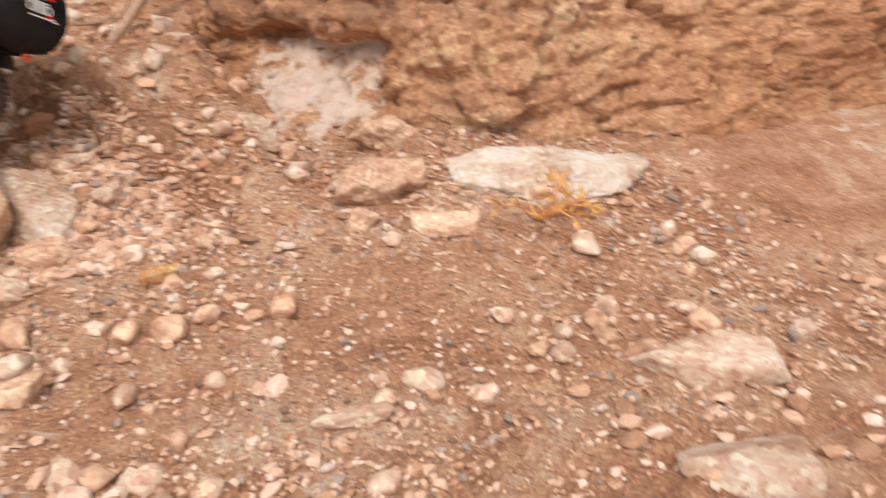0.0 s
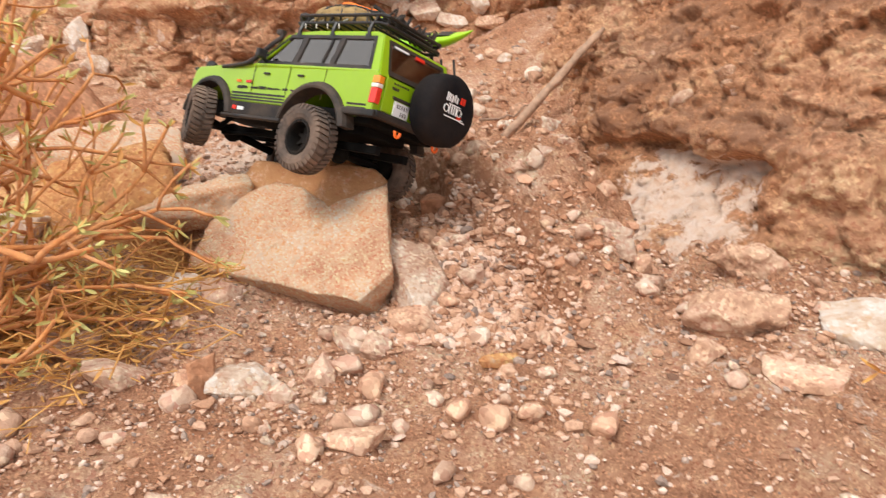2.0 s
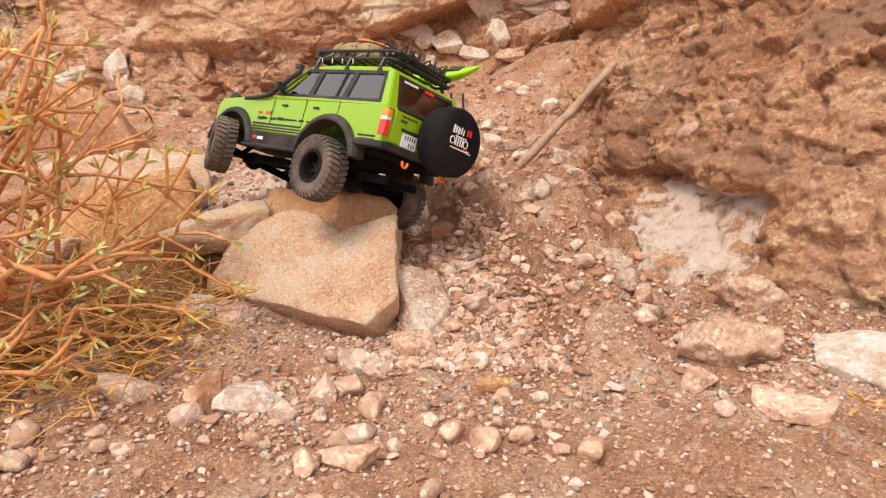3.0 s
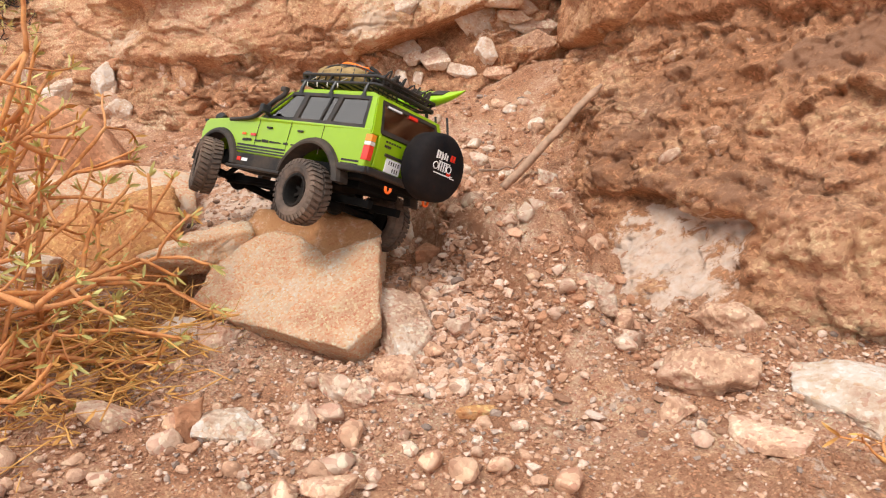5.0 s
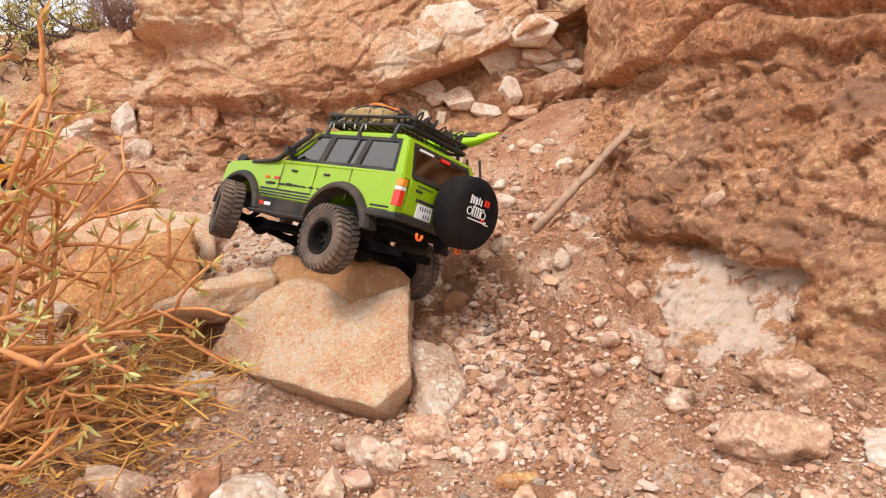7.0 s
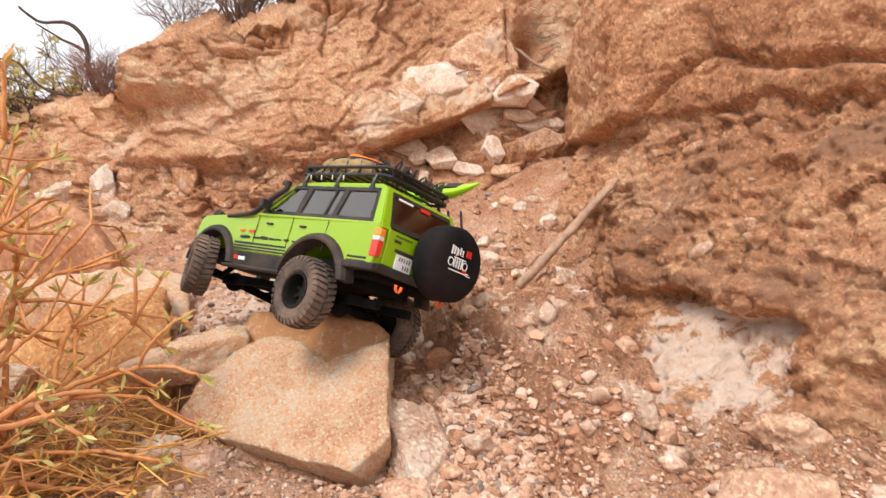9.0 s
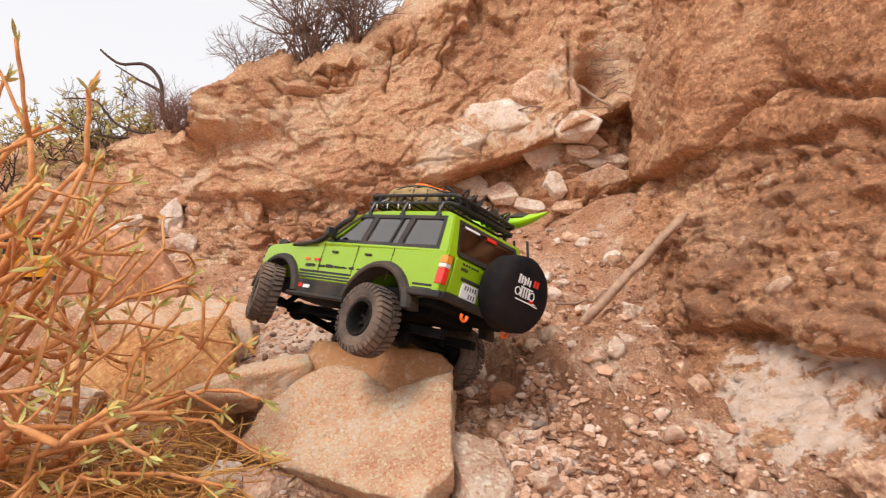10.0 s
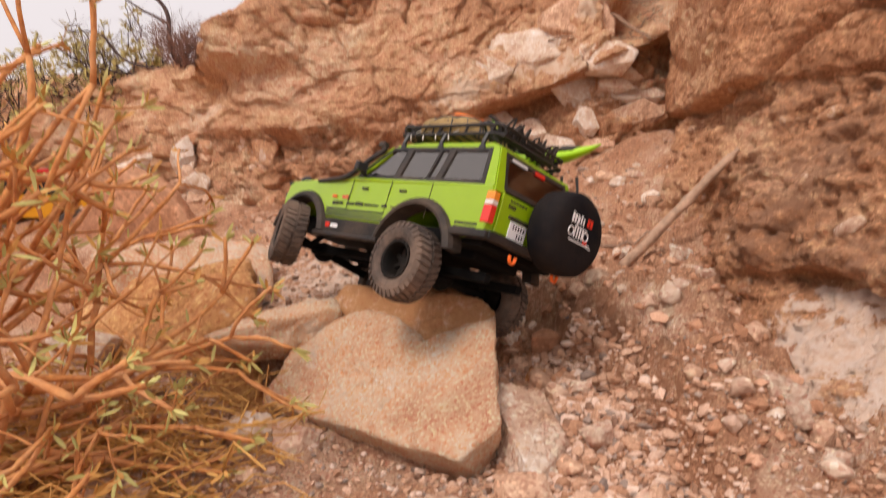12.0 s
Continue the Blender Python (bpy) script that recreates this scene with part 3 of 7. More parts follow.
def back_shape(p, x, z):
    led = np.interp(x, *LEDGE)
    up = smooth(led - 0.02, led + 0.02, z)
    w = 0.03 * np.stack([fbm(p, 9, 3, 70), fbm(p, 9, 3, 71), fbm(p, 9, 3, 72)], 1)
    sq = (p + w) * np.array([1.0, 1.0, 1.25])
    a1, a2, wa = cells(sq, 5.5, 51)
    b1, b2, wb = cells(sq, 15, 52)
    c1, c2, wc = cells(sq, 38, 53)
    edge_a, edge_b, edge_c = np.clip((a2 - a1) * 6, 0, 1), np.clip((b2 - b1) * 5, 0, 1), np.clip((c2 - c1) * 4, 0, 1)
    big, big_e = facets(sq, 3.3, 140)
    small, small_e = facets(sq, 10, 141)
    wide, wide_e = facets(p + 2 * w, 1.9, 142)
    r = 0.055 * fbm(p, 2.2, 3, 60) + 0.016 * fbm(p, 8, 4, 61)
    # massive upper bed: rounded faces, a few joints, broken into blocks along its top
    rim = smooth(0.20, 0.06, np.interp(x, [-1.1, -0.7, -0.3, 0.1, 0.4], [0.92, 1.08, 1.22, 1.48, 1.6]) - z)
    joint = np.exp(-((a2 - a1) / 0.045) ** 2) * smooth(-0.1, 0.2, fbm(p, 2.1, 2, 76) + 0.35 * rim)
    r = r + up * (0.07 * wide + 0.026 * big + 0.008 * small - 0.018 * joint * rim - 0.015 * np.exp(-((a2 - a1) / 0.028) ** 2) * smooth(-0.05, 0.1, fbm(p, 1.8, 2, 56)) * smooth(-0.9, -0.6, x) + 0.048 * (wa - 0.5) * smooth(0.05, 0.3, a2 - a1) * (0.15 + 0.85 * rim) + rim * (0.022 * (wb - 0.5) * edge_b - 0.012 * (1 - edge_b))
                  + 0.007 * fbm(p * np.array([0.6, 0.6, 1.5]), 9, 4, 69) - 0.010 * np.exp(-(fbm(p, 2.2, 3, 73) / 0.010) ** 2) + 0.006 * (wc - 0.5) + 0.006 * fbm(p, 26, 3, 79, ridged=True))
    lump = smooth(-0.05, 0.3, fbm(p, 3.2, 2, 77))
    r = r + (1 - up) * (0.030 * small + 0.03 * big + lump * (0.040 * (wb - 0.35) * edge_b - 0.012 * (1 - edge_b)) + 0.012 * (wc - 0.5) * edge_c + 0.03 * (wa - 0.5) + 0.016 * fbm(p, 16, 3, 78))
    r = r + 0.005 * fbm(p * np.array([0.5, 0.5, 2.2]), 14, 3, 63) + 0.007 * fbm(p, 40, 3, 64) + 0.0045 * fbm(p, 110, 2, 65)
    for line in (((-0.31, 1.24), (-0.30, 1.12), (-0.325, 1.02)), ((-0.685, 0.99), (-0.66, 0.93), (-0.67, 0.84)), ((-0.62, 1.06), (-0.45, 1.07)),
                 ((-0.05, 1.3), (-0.12, 1.13), (-0.02, 1.05)), ((0.27, 0.84), (0.33, 0.98), (0.30, 1.2)), ((-0.25, 0.93), (-0.1, 0.99))):
        r = r - 0.030 * np.exp(-(seg_dist(x + 0.03 * fbm(p, 14, 3, 66), z + 0.02 * fbm(p, 11, 3, 59), line) / 0.0055) ** 2)
    r = r - 0.16 * bump(p[:, 0], 0.40, 0.05) * bump(z, 1.03, 0.09)
    pale = 0.10 * bump(x, 0.03, 0.28) * bump(z, 1.16, 0.16) + 0.85 * bump(x, 0.14, 0.13) * bump(z, 0.875, 0.055) + 0.5 * bump(x, 0.30, 0.10) * bump(z, 0.78, 0.08) + 0.75 * bump(x, -0.15, 0.12) * bump(z, 0.75 + 0.3 * (x + 0.15), 0.035) + 0.7 * bump(x, -1.12, 0.10) * bump(z, 0.72, 0.05)
    pale = pale + 0.6 * np.exp(-(seg_dist(x, z, ((-0.5, 0.46), (-0.1, 0.60))) / 0.012) ** 2) + 0.25 * fbm(p, 5, 3, 67) + 0.7 * bump(x, 0.28, 0.12) * bump(z, 1.05, 0.10)
    # a small brown spot, and a browner tint everywhere below the ledge
    return r, {"pale": np.clip(pale, 0, 1), "browner": np.clip(0.45 * bump(x, -0.53, 0.04) * bump(z, 0.76, 0.05) + (0.58 + 0.4 * fbm(p, 4, 3, 58)) * (1 - up), 0, 1)}


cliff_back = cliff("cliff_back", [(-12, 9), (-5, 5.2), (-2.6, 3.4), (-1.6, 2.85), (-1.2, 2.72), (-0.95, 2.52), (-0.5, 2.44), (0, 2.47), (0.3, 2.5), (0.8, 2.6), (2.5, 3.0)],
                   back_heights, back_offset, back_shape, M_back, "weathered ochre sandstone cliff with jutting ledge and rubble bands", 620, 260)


def right_heights(x, y):
    return np.full_like(x, -0.05), np.full_like(x, 1.55)


def right_recess(x):
    """The hollow under the overhanging bed, where the white mineral lies bare."""
    return smooth(0.49, 0.55, x) * (1 - smooth(0.66, 0.71, x))


def right_offset(x, y, z):
    side = smooth(0.40, 0.52, x)
    bed_z = z + 0.013 * np.sin(x * 31 + 0.4) + 0.009 * np.sin(x * 71 + 2.0)   # the bed's lip runs unevenly
    upper = ([0.42, 0.50, 0.655, 0.68, 0.70, 0.74, 1.0, 1.6, 3], [0.030, 0.075, 0.19, 0.205, 0.182, 0.176, 0.21, 0.30, 0.5])
    hollow = np.interp(bed_z, [-0.05, 0.08, 0.16, 0.265, 0.298, 0.316, 0.345] + upper[0], [-0.22, -0.14, -0.09, 0.005, 0.032, -0.018, -0.022] + upper[1])
    solid = np.interp(z, [-0.05, 0.08, 0.16, 0.26, 0.34] + upper[0], [-0.20, -0.12, -0.085, -0.055, -0.015] + upper[1])
    rec = right_recess(x)
    o = rec * hollow + (1 - rec) * solid
    gully = np.interp(z, [-0.05, 0.2, 0.35, 0.68, 0.70, 1.0, 1.6, 3], [-0.15, -0.1, 0.0, 0.16, 0.09, 0.10, 0.2, 0.4])
    return side * o + (1 - side) * gully


def right_shape(p, x, z):
    w = 0.03 * np.stack([fbm(p, 9, 3, 80), fbm(p, 9, 3, 81), fbm(p, 9, 3, 82)], 1)
    sq = (p + w) * np.array([1.0, 1.0, 1.5])
    b1, b2, wb = cells(sq, 12, 85)
    c1, c2, wc = cells(sq, 40, 86)
    block = smooth(0.675, 0.70, z)
    big, big_e = facets(sq, 4.0, 150)
    small, small_e = facets(sq, 13, 151)
    crumb, crumb_e = facets(sq, 31, 152)
    patch = smooth(0.10, 0.15, z) * (1 - smooth(0.29, 0.31, z)) * right_recess(x)
    rough = (1 - block) * (1 - 0.8 * patch)
    r = 0.05 * fbm(p, 2.4, 3, 90) + 0.02 * fbm(p, 8, 4, 91) * (1 - 0.5 * block) * (1 - 0.7 * patch) - 0.012 * np.exp(-(fbm(p, 7, 3, 99) / (0.035 - 0.02 * patch)) ** 2)
    r = r + (1 - block) * (0.040 * big * (1 - 0.6 * patch) + 0.018 * small * (1 - 0.7 * patch)) + block * (0.014 * big + 0.007 * small + 0.004 * crumb)
    # the bare white face: flat, finely cracked, chipped
    r = r + patch * (0.004 * (wb - 0.5) * np.clip((b2 - b1) * 12, 0, 1) - 0.008 * np.exp(-((b2 - b1) / 0.030) ** 2) + 0.006 * crumb + 0.003 * fbm(p, 70, 3, 89))
    r = r + rough * (0.010 * (wb - 0.5) - 0.006 * (1 - np.clip((b2 - b1) * 5, 0, 1)) + 0.012 * (wc - 0.5) * np.clip((c2 - c1) * 4, 0, 1) + 0.007 * crumb)
    r = r + rough * 0.009 * fbm(p * np.array([0.5, 0.5, 2.2]), 16, 3, 93) + 0.006 * rough * fbm(p, 20, 3, 92, ridged=True) + (0.005 + 0.006 * rough) * fbm(p, 55, 3, 94) + 0.0035 * fbm(p, 130, 2, 95)
    for line, d in ((((0.73, 1.05), (0.677, 0.911), (0.684, 0.82), (0.60, 0.71), (0.565, 0.68)), 0.040), (((0.684, 0.82), (0.71, 0.79), (0.74, 0.757), (0.90, 0.72)), 0.035), (((0.56, 0.98), (0.50, 0.83), (0.47, 0.76)), 0.014)):
        r = r - d * np.exp(-(seg_dist(p[:, 0] + 0.012 * fbm(p, 10, 2, 96), z + 0.01 * fbm(p, 14, 2, 98), line) / 0.009) ** 2)
    pale = (0.73 + 0.40 * fbm(p, 11, 3, 88)) * patch * smooth(0.50, 0.58, x) + 0.30 * fbm(p, 6, 3, 97) * (1 - block) - 0.03
    # a narrow brown band, and a browner tint over the bed below the blocks
    browner = 0.6 * bump(z, 0.60 + 0.22 * (x - 0.72), 0.035) * smooth(0.60, 0.70, x) * (1 - smooth(1.0, 1.2, x)) + (0.55 + 0.45 * fbm(p, 6, 3, 87)) * (1 - block) * smooth(0.29, 0.34, z) * smooth(0.36, 0.5, x)
    return r, {"pale": np.clip(pale, 0, 1), "browner": np.clip(browner, 0, 1)}


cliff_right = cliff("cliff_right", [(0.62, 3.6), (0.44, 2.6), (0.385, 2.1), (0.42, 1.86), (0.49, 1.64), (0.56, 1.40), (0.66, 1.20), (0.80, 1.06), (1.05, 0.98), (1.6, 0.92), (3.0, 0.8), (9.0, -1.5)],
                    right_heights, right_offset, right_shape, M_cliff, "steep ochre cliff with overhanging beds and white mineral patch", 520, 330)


# ---- boulders and stones ----
def rock_mesh(name, size, seed, mat, level=5, facets=8, sharp=46.0, rough=0.10, fine=0.022, pits=0.0, pale=0.3, planes=None, after=None):
    """A broken stone: a ball cut by planes, edges worn, surface rough. size: half extents."""
    d, f = ICO[level]
    rng = np.random.RandomState(seed)
    if planes is None:
        nrm = rng.normal(size=(facets, 3))
        nrm /= np.linalg.norm(nrm, axis=1)[:, None]
        h = rng.uniform(0.58, 0.95, facets)
        nrm = np.concatenate([nrm, [(0, 0, -1), (0, 0, 1), (1, 0, 0), (-1, 0, 0), (0, 1, 0), (0, -1, 0)] + rng.normal(size=(6, 3)) * 0.15])
        nrm /= np.linalg.norm(nrm, axis=1)[:, None]
        h = np.r_[h, np.full(6, 0.95)]
        scale = np.array(size, float)
    else:
        nrm, h = np.array([p[:3] for p in planes], float), np.array([p[3] for p in planes], float)
        h = h / np.linalg.norm(nrm, axis=1)
        nrm /= np.linalg.norm(nrm, axis=1)[:, None]
        scale = np.ones(3)
    dot = d @ nrm.T
    r = np.where(dot > 0.02, h[None, :] / np.maximum(dot, 0.02), 60.0 * h.max())
    r = (r ** -sharp).sum(1) ** (-1.0 / sharp)
    p = d * r[:, None] * scale
    big = float(np.mean(size))
    q = p / big + seed * 3.1
    c1, c2, cw = cells(q + 0.15 * fbm(q, 2, 2, seed)[:, None], 2.2, seed)
    k = rough * (0.9 * fbm(q, 1.6, 3, seed) + 0.5 * fbm(q, 5, 3, seed + 3) + 0.35 * (cw - 0.5)) + fine * (fbm(q, 16, 3, seed + 5) + 0.6 * fbm(q, 45, 2, seed + 6))
    if pits:
        e1, e2, ew = cells(q, 9, seed + 9)
        k = k - pits * (ew > 0.6) * np.clip(1 - e1 * 2.4, 0, 1)
    p = p + d * (k * big)[:, None]
    attrs = {"pale": np.clip(pale + 0.35 * fbm(q, 1.3, 3, seed + 8), 0, 1)}
    if after:
        p, more = after(p)
        attrs.update(more)
    return mesh_from(name, p, f, mat, attrs=attrs)


def stone(name, label, category, mesh, m, group=""):
    ob = put_mesh(name, mesh, m=m)
    return tagged(ob, label, category, group)


def rock_at(label, mat, centre, size, turn=(0, 0, 0), seed=1, name="rock", group="", **kw):
    return stone(name, label, "rock", rock_mesh(name, size, seed, mat, **kw), pose(*centre, *turn), group)


# the big slab that the car climbs over: a broad sloping face, a worn top, an undercut lip
c0 = np.array((-0.14, 1.26, 0.165))


def through_point(n, p):
    n = np.array(n, float) / np.linalg.norm(n)
    return (*n, float(n @ (np.array(p) - c0)))


slab_planes = [through_point((-0.31, -0.61, 0.73), (-0.02, 1.056, 0.105)), through_point((0.0, 0.05, 0.99), (-0.13, 1.32, 0.282)), through_point((-0.12, -0.33, 0.93), (-0.13, 1.235, 0.272)),
               through_point((-0.9, 0.15, 0.30), (-0.345, 1.225, 0.115)), through_point((-0.35, -0.60, -0.70), (-0.028, 1.056, 0.098)), through_point((-0.55, -0.5, -0.65), (-0.335, 1.215, 0.100)),
               through_point((0.97, 0.06, 0.03), (0.026, 1.15, 0.17)), through_point((0.66, -0.62, -0.42), (0.012, 1.072, 0.115)), through_point((0.55, 0.2, 0.8), (0.0, 1.27, 0.277)),
               through_point((0.2, 0.95, 0.25), (-0.1, 1.47, 0.25)), through_point((-0.6, 0.7, 0.3), (-0.24, 1.40, 0.24)), through_point((0, 0.1, -1), (-0.1, 1.3, 0.07))]


def worn_cap(p):
    """A softer, rusty cap behind the face's rim; the rim is scooped in the middle, and the face is pitted."""
    x, z = p[:, 0] + c0[0], p[:, 2] + c0[2]
    rim = np.interp(x, [-0.36, -0.27, -0.20, -0.145, -0.09, -0.03, 0.02, 0.05], [0.200, 0.226, 0.250, 0.243, 0.214, 0.243, 0.256, 0.250]) + 0.006 * fbm(p, 18, 3, 301)
    cap = smooth(-0.002, 0.010, z - rim)
    n = np.array((-0.31, -0.61, 0.73))
    dome = smooth(0.0, 0.05, z - rim)
    p = p - n * (cap * (0.015 - 0.016 * dome))[:, None]
    e1, e2, ew = cells(p, 62, 303)
    g1, g2, gw = cells(p, 150, 304)
    dent = (1 - cap) * (0.0075 * (ew > 0.55) * np.clip(1 - e1 * 2.2, 0, 1) + 0.0040 * (gw > 0.5) * np.clip(1 - g1 * 2.2, 0, 1)) - 0.004 * fbm(p, 26, 3, 305)
    p = p - n * dent[:, None]
    return p, {"browner": 0.9 * cap - 0.6 * (1 - cap)}


stone("boulder", "broad tan gritstone boulder, flat sloping face, rusty worn cap", "boulder",
      rock_mesh("boulder", (0.17, 0.17, 0.17), 5, M_boulder, level=7, sharp=80.0, rough=0.045, fine=0.016, pale=0.10, planes=slab_planes, after=worn_cap), pose(*c0))
o0 = np.array((-0.57, 1.52, 0.20))


def ochre_plane(n, p):
    n = np.array(n, float) / np.linalg.norm(n)
    return (*n, float(n @ (np.array(p) - o0)))


ochre_planes = [ochre_plane((-0.13, -0.06, 0.99), (-0.40, 1.40, 0.294)), ochre_plane((0.90, 0.38, 0.06), (-0.405, 1.37, 0.25)), ochre_plane((-0.05, -0.72, 0.55), (-0.47, 1.34, 0.235)), ochre_plane((0.35, -0.85, 0.10), (-0.42, 1.325, 0.17)),
                ochre_plane((-0.4, -0.6, 0.6), (-0.64, 1.42, 0.20)), ochre_plane((-0.9, -0.1, 0.4), (-0.84, 1.5, 0.2)), ochre_plane((0.1, 1, 0.2), (-0.55, 1.70, 0.25)), ochre_plane((0.75, 0.6, 0.2), (-0.40, 1.60, 0.25)), ochre_plane((0, 0, -1), (-0.5, 1.5, 0.04))]
stone("boulder", "ochre-orange crumbly boulder beside the path", "boulder", rock_mesh("boulder", (0.2, 0.2, 0.2), 11, M_orange, level=6, sharp=30.0, rough=0.09, fine=0.03, pale=0.12, planes=ochre_planes), pose(*o0))
rock_at("greyish tan boulder behind the shrub", M_boulder, (-0.66, 1.70, 0.24), (0.17, 0.14, 0.10), (0, -8, 20), 12, "boulder", rough=0.08)
rock_at("pale tan wedge-shaped stone leaning on the boulder", M_boulder, (-0.335, 1.335, 0.200), (0.098, 0.055, 0.055), (0, -24, 20), 13, level=5, rough=0.16, fine=0.03, facets=9)
rock_at("rounded white stone under the boulder's lip", M_white_stone, (-0.325, 1.13, 0.09), (0.05, 0.045, 0.042), (0, 0, 30), 14, level=5, rough=0.10, facets=16, sharp=16.0)
rock_at("rounded tan stone under the boulder's lip", M_tan, (-0.262, 1.12, 0.082), (0.035, 0.03, 0.035), (0, 10, 60), 15, level=5, rough=0.10)
rock_at("white stone among the shrub's branches", M_white_stone, (-0.735, 1.36, 0.15), (0.06, 0.05, 0.045), (0, 12, 10), 16, level=5)
rock_at("large red-brown boulder with a smooth flank", M_brown, (-1.0, 2.10, 0.305), (0.21, 0.15, 0.185), (8, 26, -14), 17, "boulder", level=5, rough=0.06, facets=7)
rock_at("tan rock in the shrub's shade", M_tan, (-0.62, 1.30, 0.09), (0.08, 0.07, 0.05), (0, 0, 0), 18, level=5)
rock_at("tan rock in the shrub's shade", M_tan, (-0.80, 1.22, 0.08), (0.10, 0.07, 0.06), (0, 0, 40), 19, level=5)
rock_at("pitted pinkish limestone beside the boulder", M_pale, (0.083, 1.125, 0.092), (0.056, 0.10, 0.042), (22, 0, 8), 20, level=6, rough=0.07, fine=0.03, pits=0.16, facets=6)

# white plates wedged in the gully of the cliff
def plate_rock(sx, sy, sz, seed, mat, tilt=0.35):
    """A broken bedding plate: an uneven many-sided outline, a flat face that leans back."""
    g = np.random.RandomState(seed)
    planes = [(g.normal() * 0.08, -1.0, tilt, sy * 0.55), (0, 1, -0.1, sy), (0.05, -0.75, -0.65, sy * 0.5 + sz * 0.25)]
    for k in range(7):
        a = 2 * math.pi * (k + g.uniform(-0.3, 0.3)) / 7
        ca, sa = math.cos(a), math.sin(a)
        planes.append((ca, g.normal() * 0.12, sa, math.hypot(sx * ca, sz * sa) * g.uniform(0.82, 1.0)))
    return rock_mesh("limestone_plate", ((sx + sz) / 2,) * 3, seed, mat, level=5, sharp=70.0, rough=0.07, fine=0.018, planes=planes)


for n, (centre, size, roll, tilt, sink) in enumerate([
        ((0.116, 2.36, 0.879), (0.185, 0.10, 0.080), 4, 0.30, 0.030), ((0.237, 2.36, 0.969), (0.135, 0.09, 0.080), -14, 0.2, 0.066), ((0.319, 2.36, 0.862), (0.092, 0.08, 0.052), 6, 0.2, 0.066),
        ((0.231, 2.36, 0.751), (0.150, 0.07, 0.048), -36, 0.35, 0.0), ((0.413, 2.36, 0.747), (0.090, 0.07, 0.030), 0, 0.9, 0.0), ((0.414, 2.36, 0.690), (0.090, 0.07, 0.040), 3, 0.1, 0.02),
        ((0.369, 2.36, 0.807), (0.074, 0.06, 0.022), -14, 0.5, 0.0), ((0.345, 2.36, 0.775), (0.060, 0.06, 0.018), -8, 0.4, 0.0), ((0.262, 2.36, 0.669), (0.030, 0.05, 0.055), 10, 0.1, 0.005),
        ((0.096, 2.36, 0.637), (0.055, 0.05, 0.040), 12, 0.6, 0.0), ((-0.007, 2.36, 0.668), (0.070, 0.05, 0.026), -6, 0.6, 0.0), ((0.02, 2.36, 0.64), (0.040, 0.05, 0.024), 10, 0.5, 0.0),
        ((0.18, 2.36, 0.60), (0.060, 0.05, 0.024), -10, 0.6, 0.0), ((0.30, 2.36, 0.60), (0.060, 0.05, 0.02), 4, 0.6, 0.0), ((-0.06, 2.36, 0.80), (0.11, 0.08, 0.04), 12, 0.5, 0.05)]):
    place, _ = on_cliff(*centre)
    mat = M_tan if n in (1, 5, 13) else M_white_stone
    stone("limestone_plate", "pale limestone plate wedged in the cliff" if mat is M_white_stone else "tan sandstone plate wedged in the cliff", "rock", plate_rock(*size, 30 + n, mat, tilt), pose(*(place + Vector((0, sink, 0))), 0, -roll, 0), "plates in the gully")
for n, (centre, w, h) in enumerate([((-0.015, 2.34, 0.569), 0.032, 0.037), ((0.037, 2.34, 0.573), 0.022, 0.028), ((-0.163, 2.38, 0.617), 0.024, 0.022)]):
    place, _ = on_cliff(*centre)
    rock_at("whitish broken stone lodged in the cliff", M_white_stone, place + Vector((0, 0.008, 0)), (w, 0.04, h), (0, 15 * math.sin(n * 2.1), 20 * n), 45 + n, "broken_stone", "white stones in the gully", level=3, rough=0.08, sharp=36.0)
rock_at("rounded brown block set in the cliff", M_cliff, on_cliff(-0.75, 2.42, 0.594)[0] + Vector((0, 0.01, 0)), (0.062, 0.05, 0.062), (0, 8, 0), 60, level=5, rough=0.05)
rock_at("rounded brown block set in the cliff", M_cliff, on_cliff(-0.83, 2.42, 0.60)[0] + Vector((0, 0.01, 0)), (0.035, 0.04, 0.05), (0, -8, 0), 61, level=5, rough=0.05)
for n, (centre, size, mat) in enumerate([((-1.042, 2.46, 0.530), (0.066, 0.05, 0.05), M_white_stone), ((-1.012, 2.42, 0.458), (0.064, 0.05, 0.028), M_tan), ((-0.955, 2.38, 0.425), (0.052, 0.05, 0.033), M_tan), ((-1.167, 2.38, 0.515), (0.072, 0.05, 0.028), M_white_stone),
                                         ((-0.905, 2.36, 0.398), (0.03, 0.03, 0.033), M_tan), ((-0.985, 2.40, 0.495), (0.05, 0.04, 0.022), M_tan), ((-1.03, 2.36, 0.40), (0.05, 0.04, 0.03), M_tan),
                                         ((-0.986, 2.36, 0.543), (0.052, 0.05, 0.050), M_white_stone), ((-0.945, 2.36, 0.455), (0.050, 0.05, 0.032), M_white_stone), ((-0.976, 2.36, 0.403), (0.036, 0.05, 0.026), M_white_stone), ((-1.138, 2.36, 0.511), (0.062, 0.05, 0.030), M_white_stone), ((-1.247, 2.36, 0.561), (0.040, 0.05, 0.024), M_white_stone)]):
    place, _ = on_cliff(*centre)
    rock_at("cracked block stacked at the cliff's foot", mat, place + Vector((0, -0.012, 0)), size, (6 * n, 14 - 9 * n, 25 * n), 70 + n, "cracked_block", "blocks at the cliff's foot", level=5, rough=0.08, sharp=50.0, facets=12)

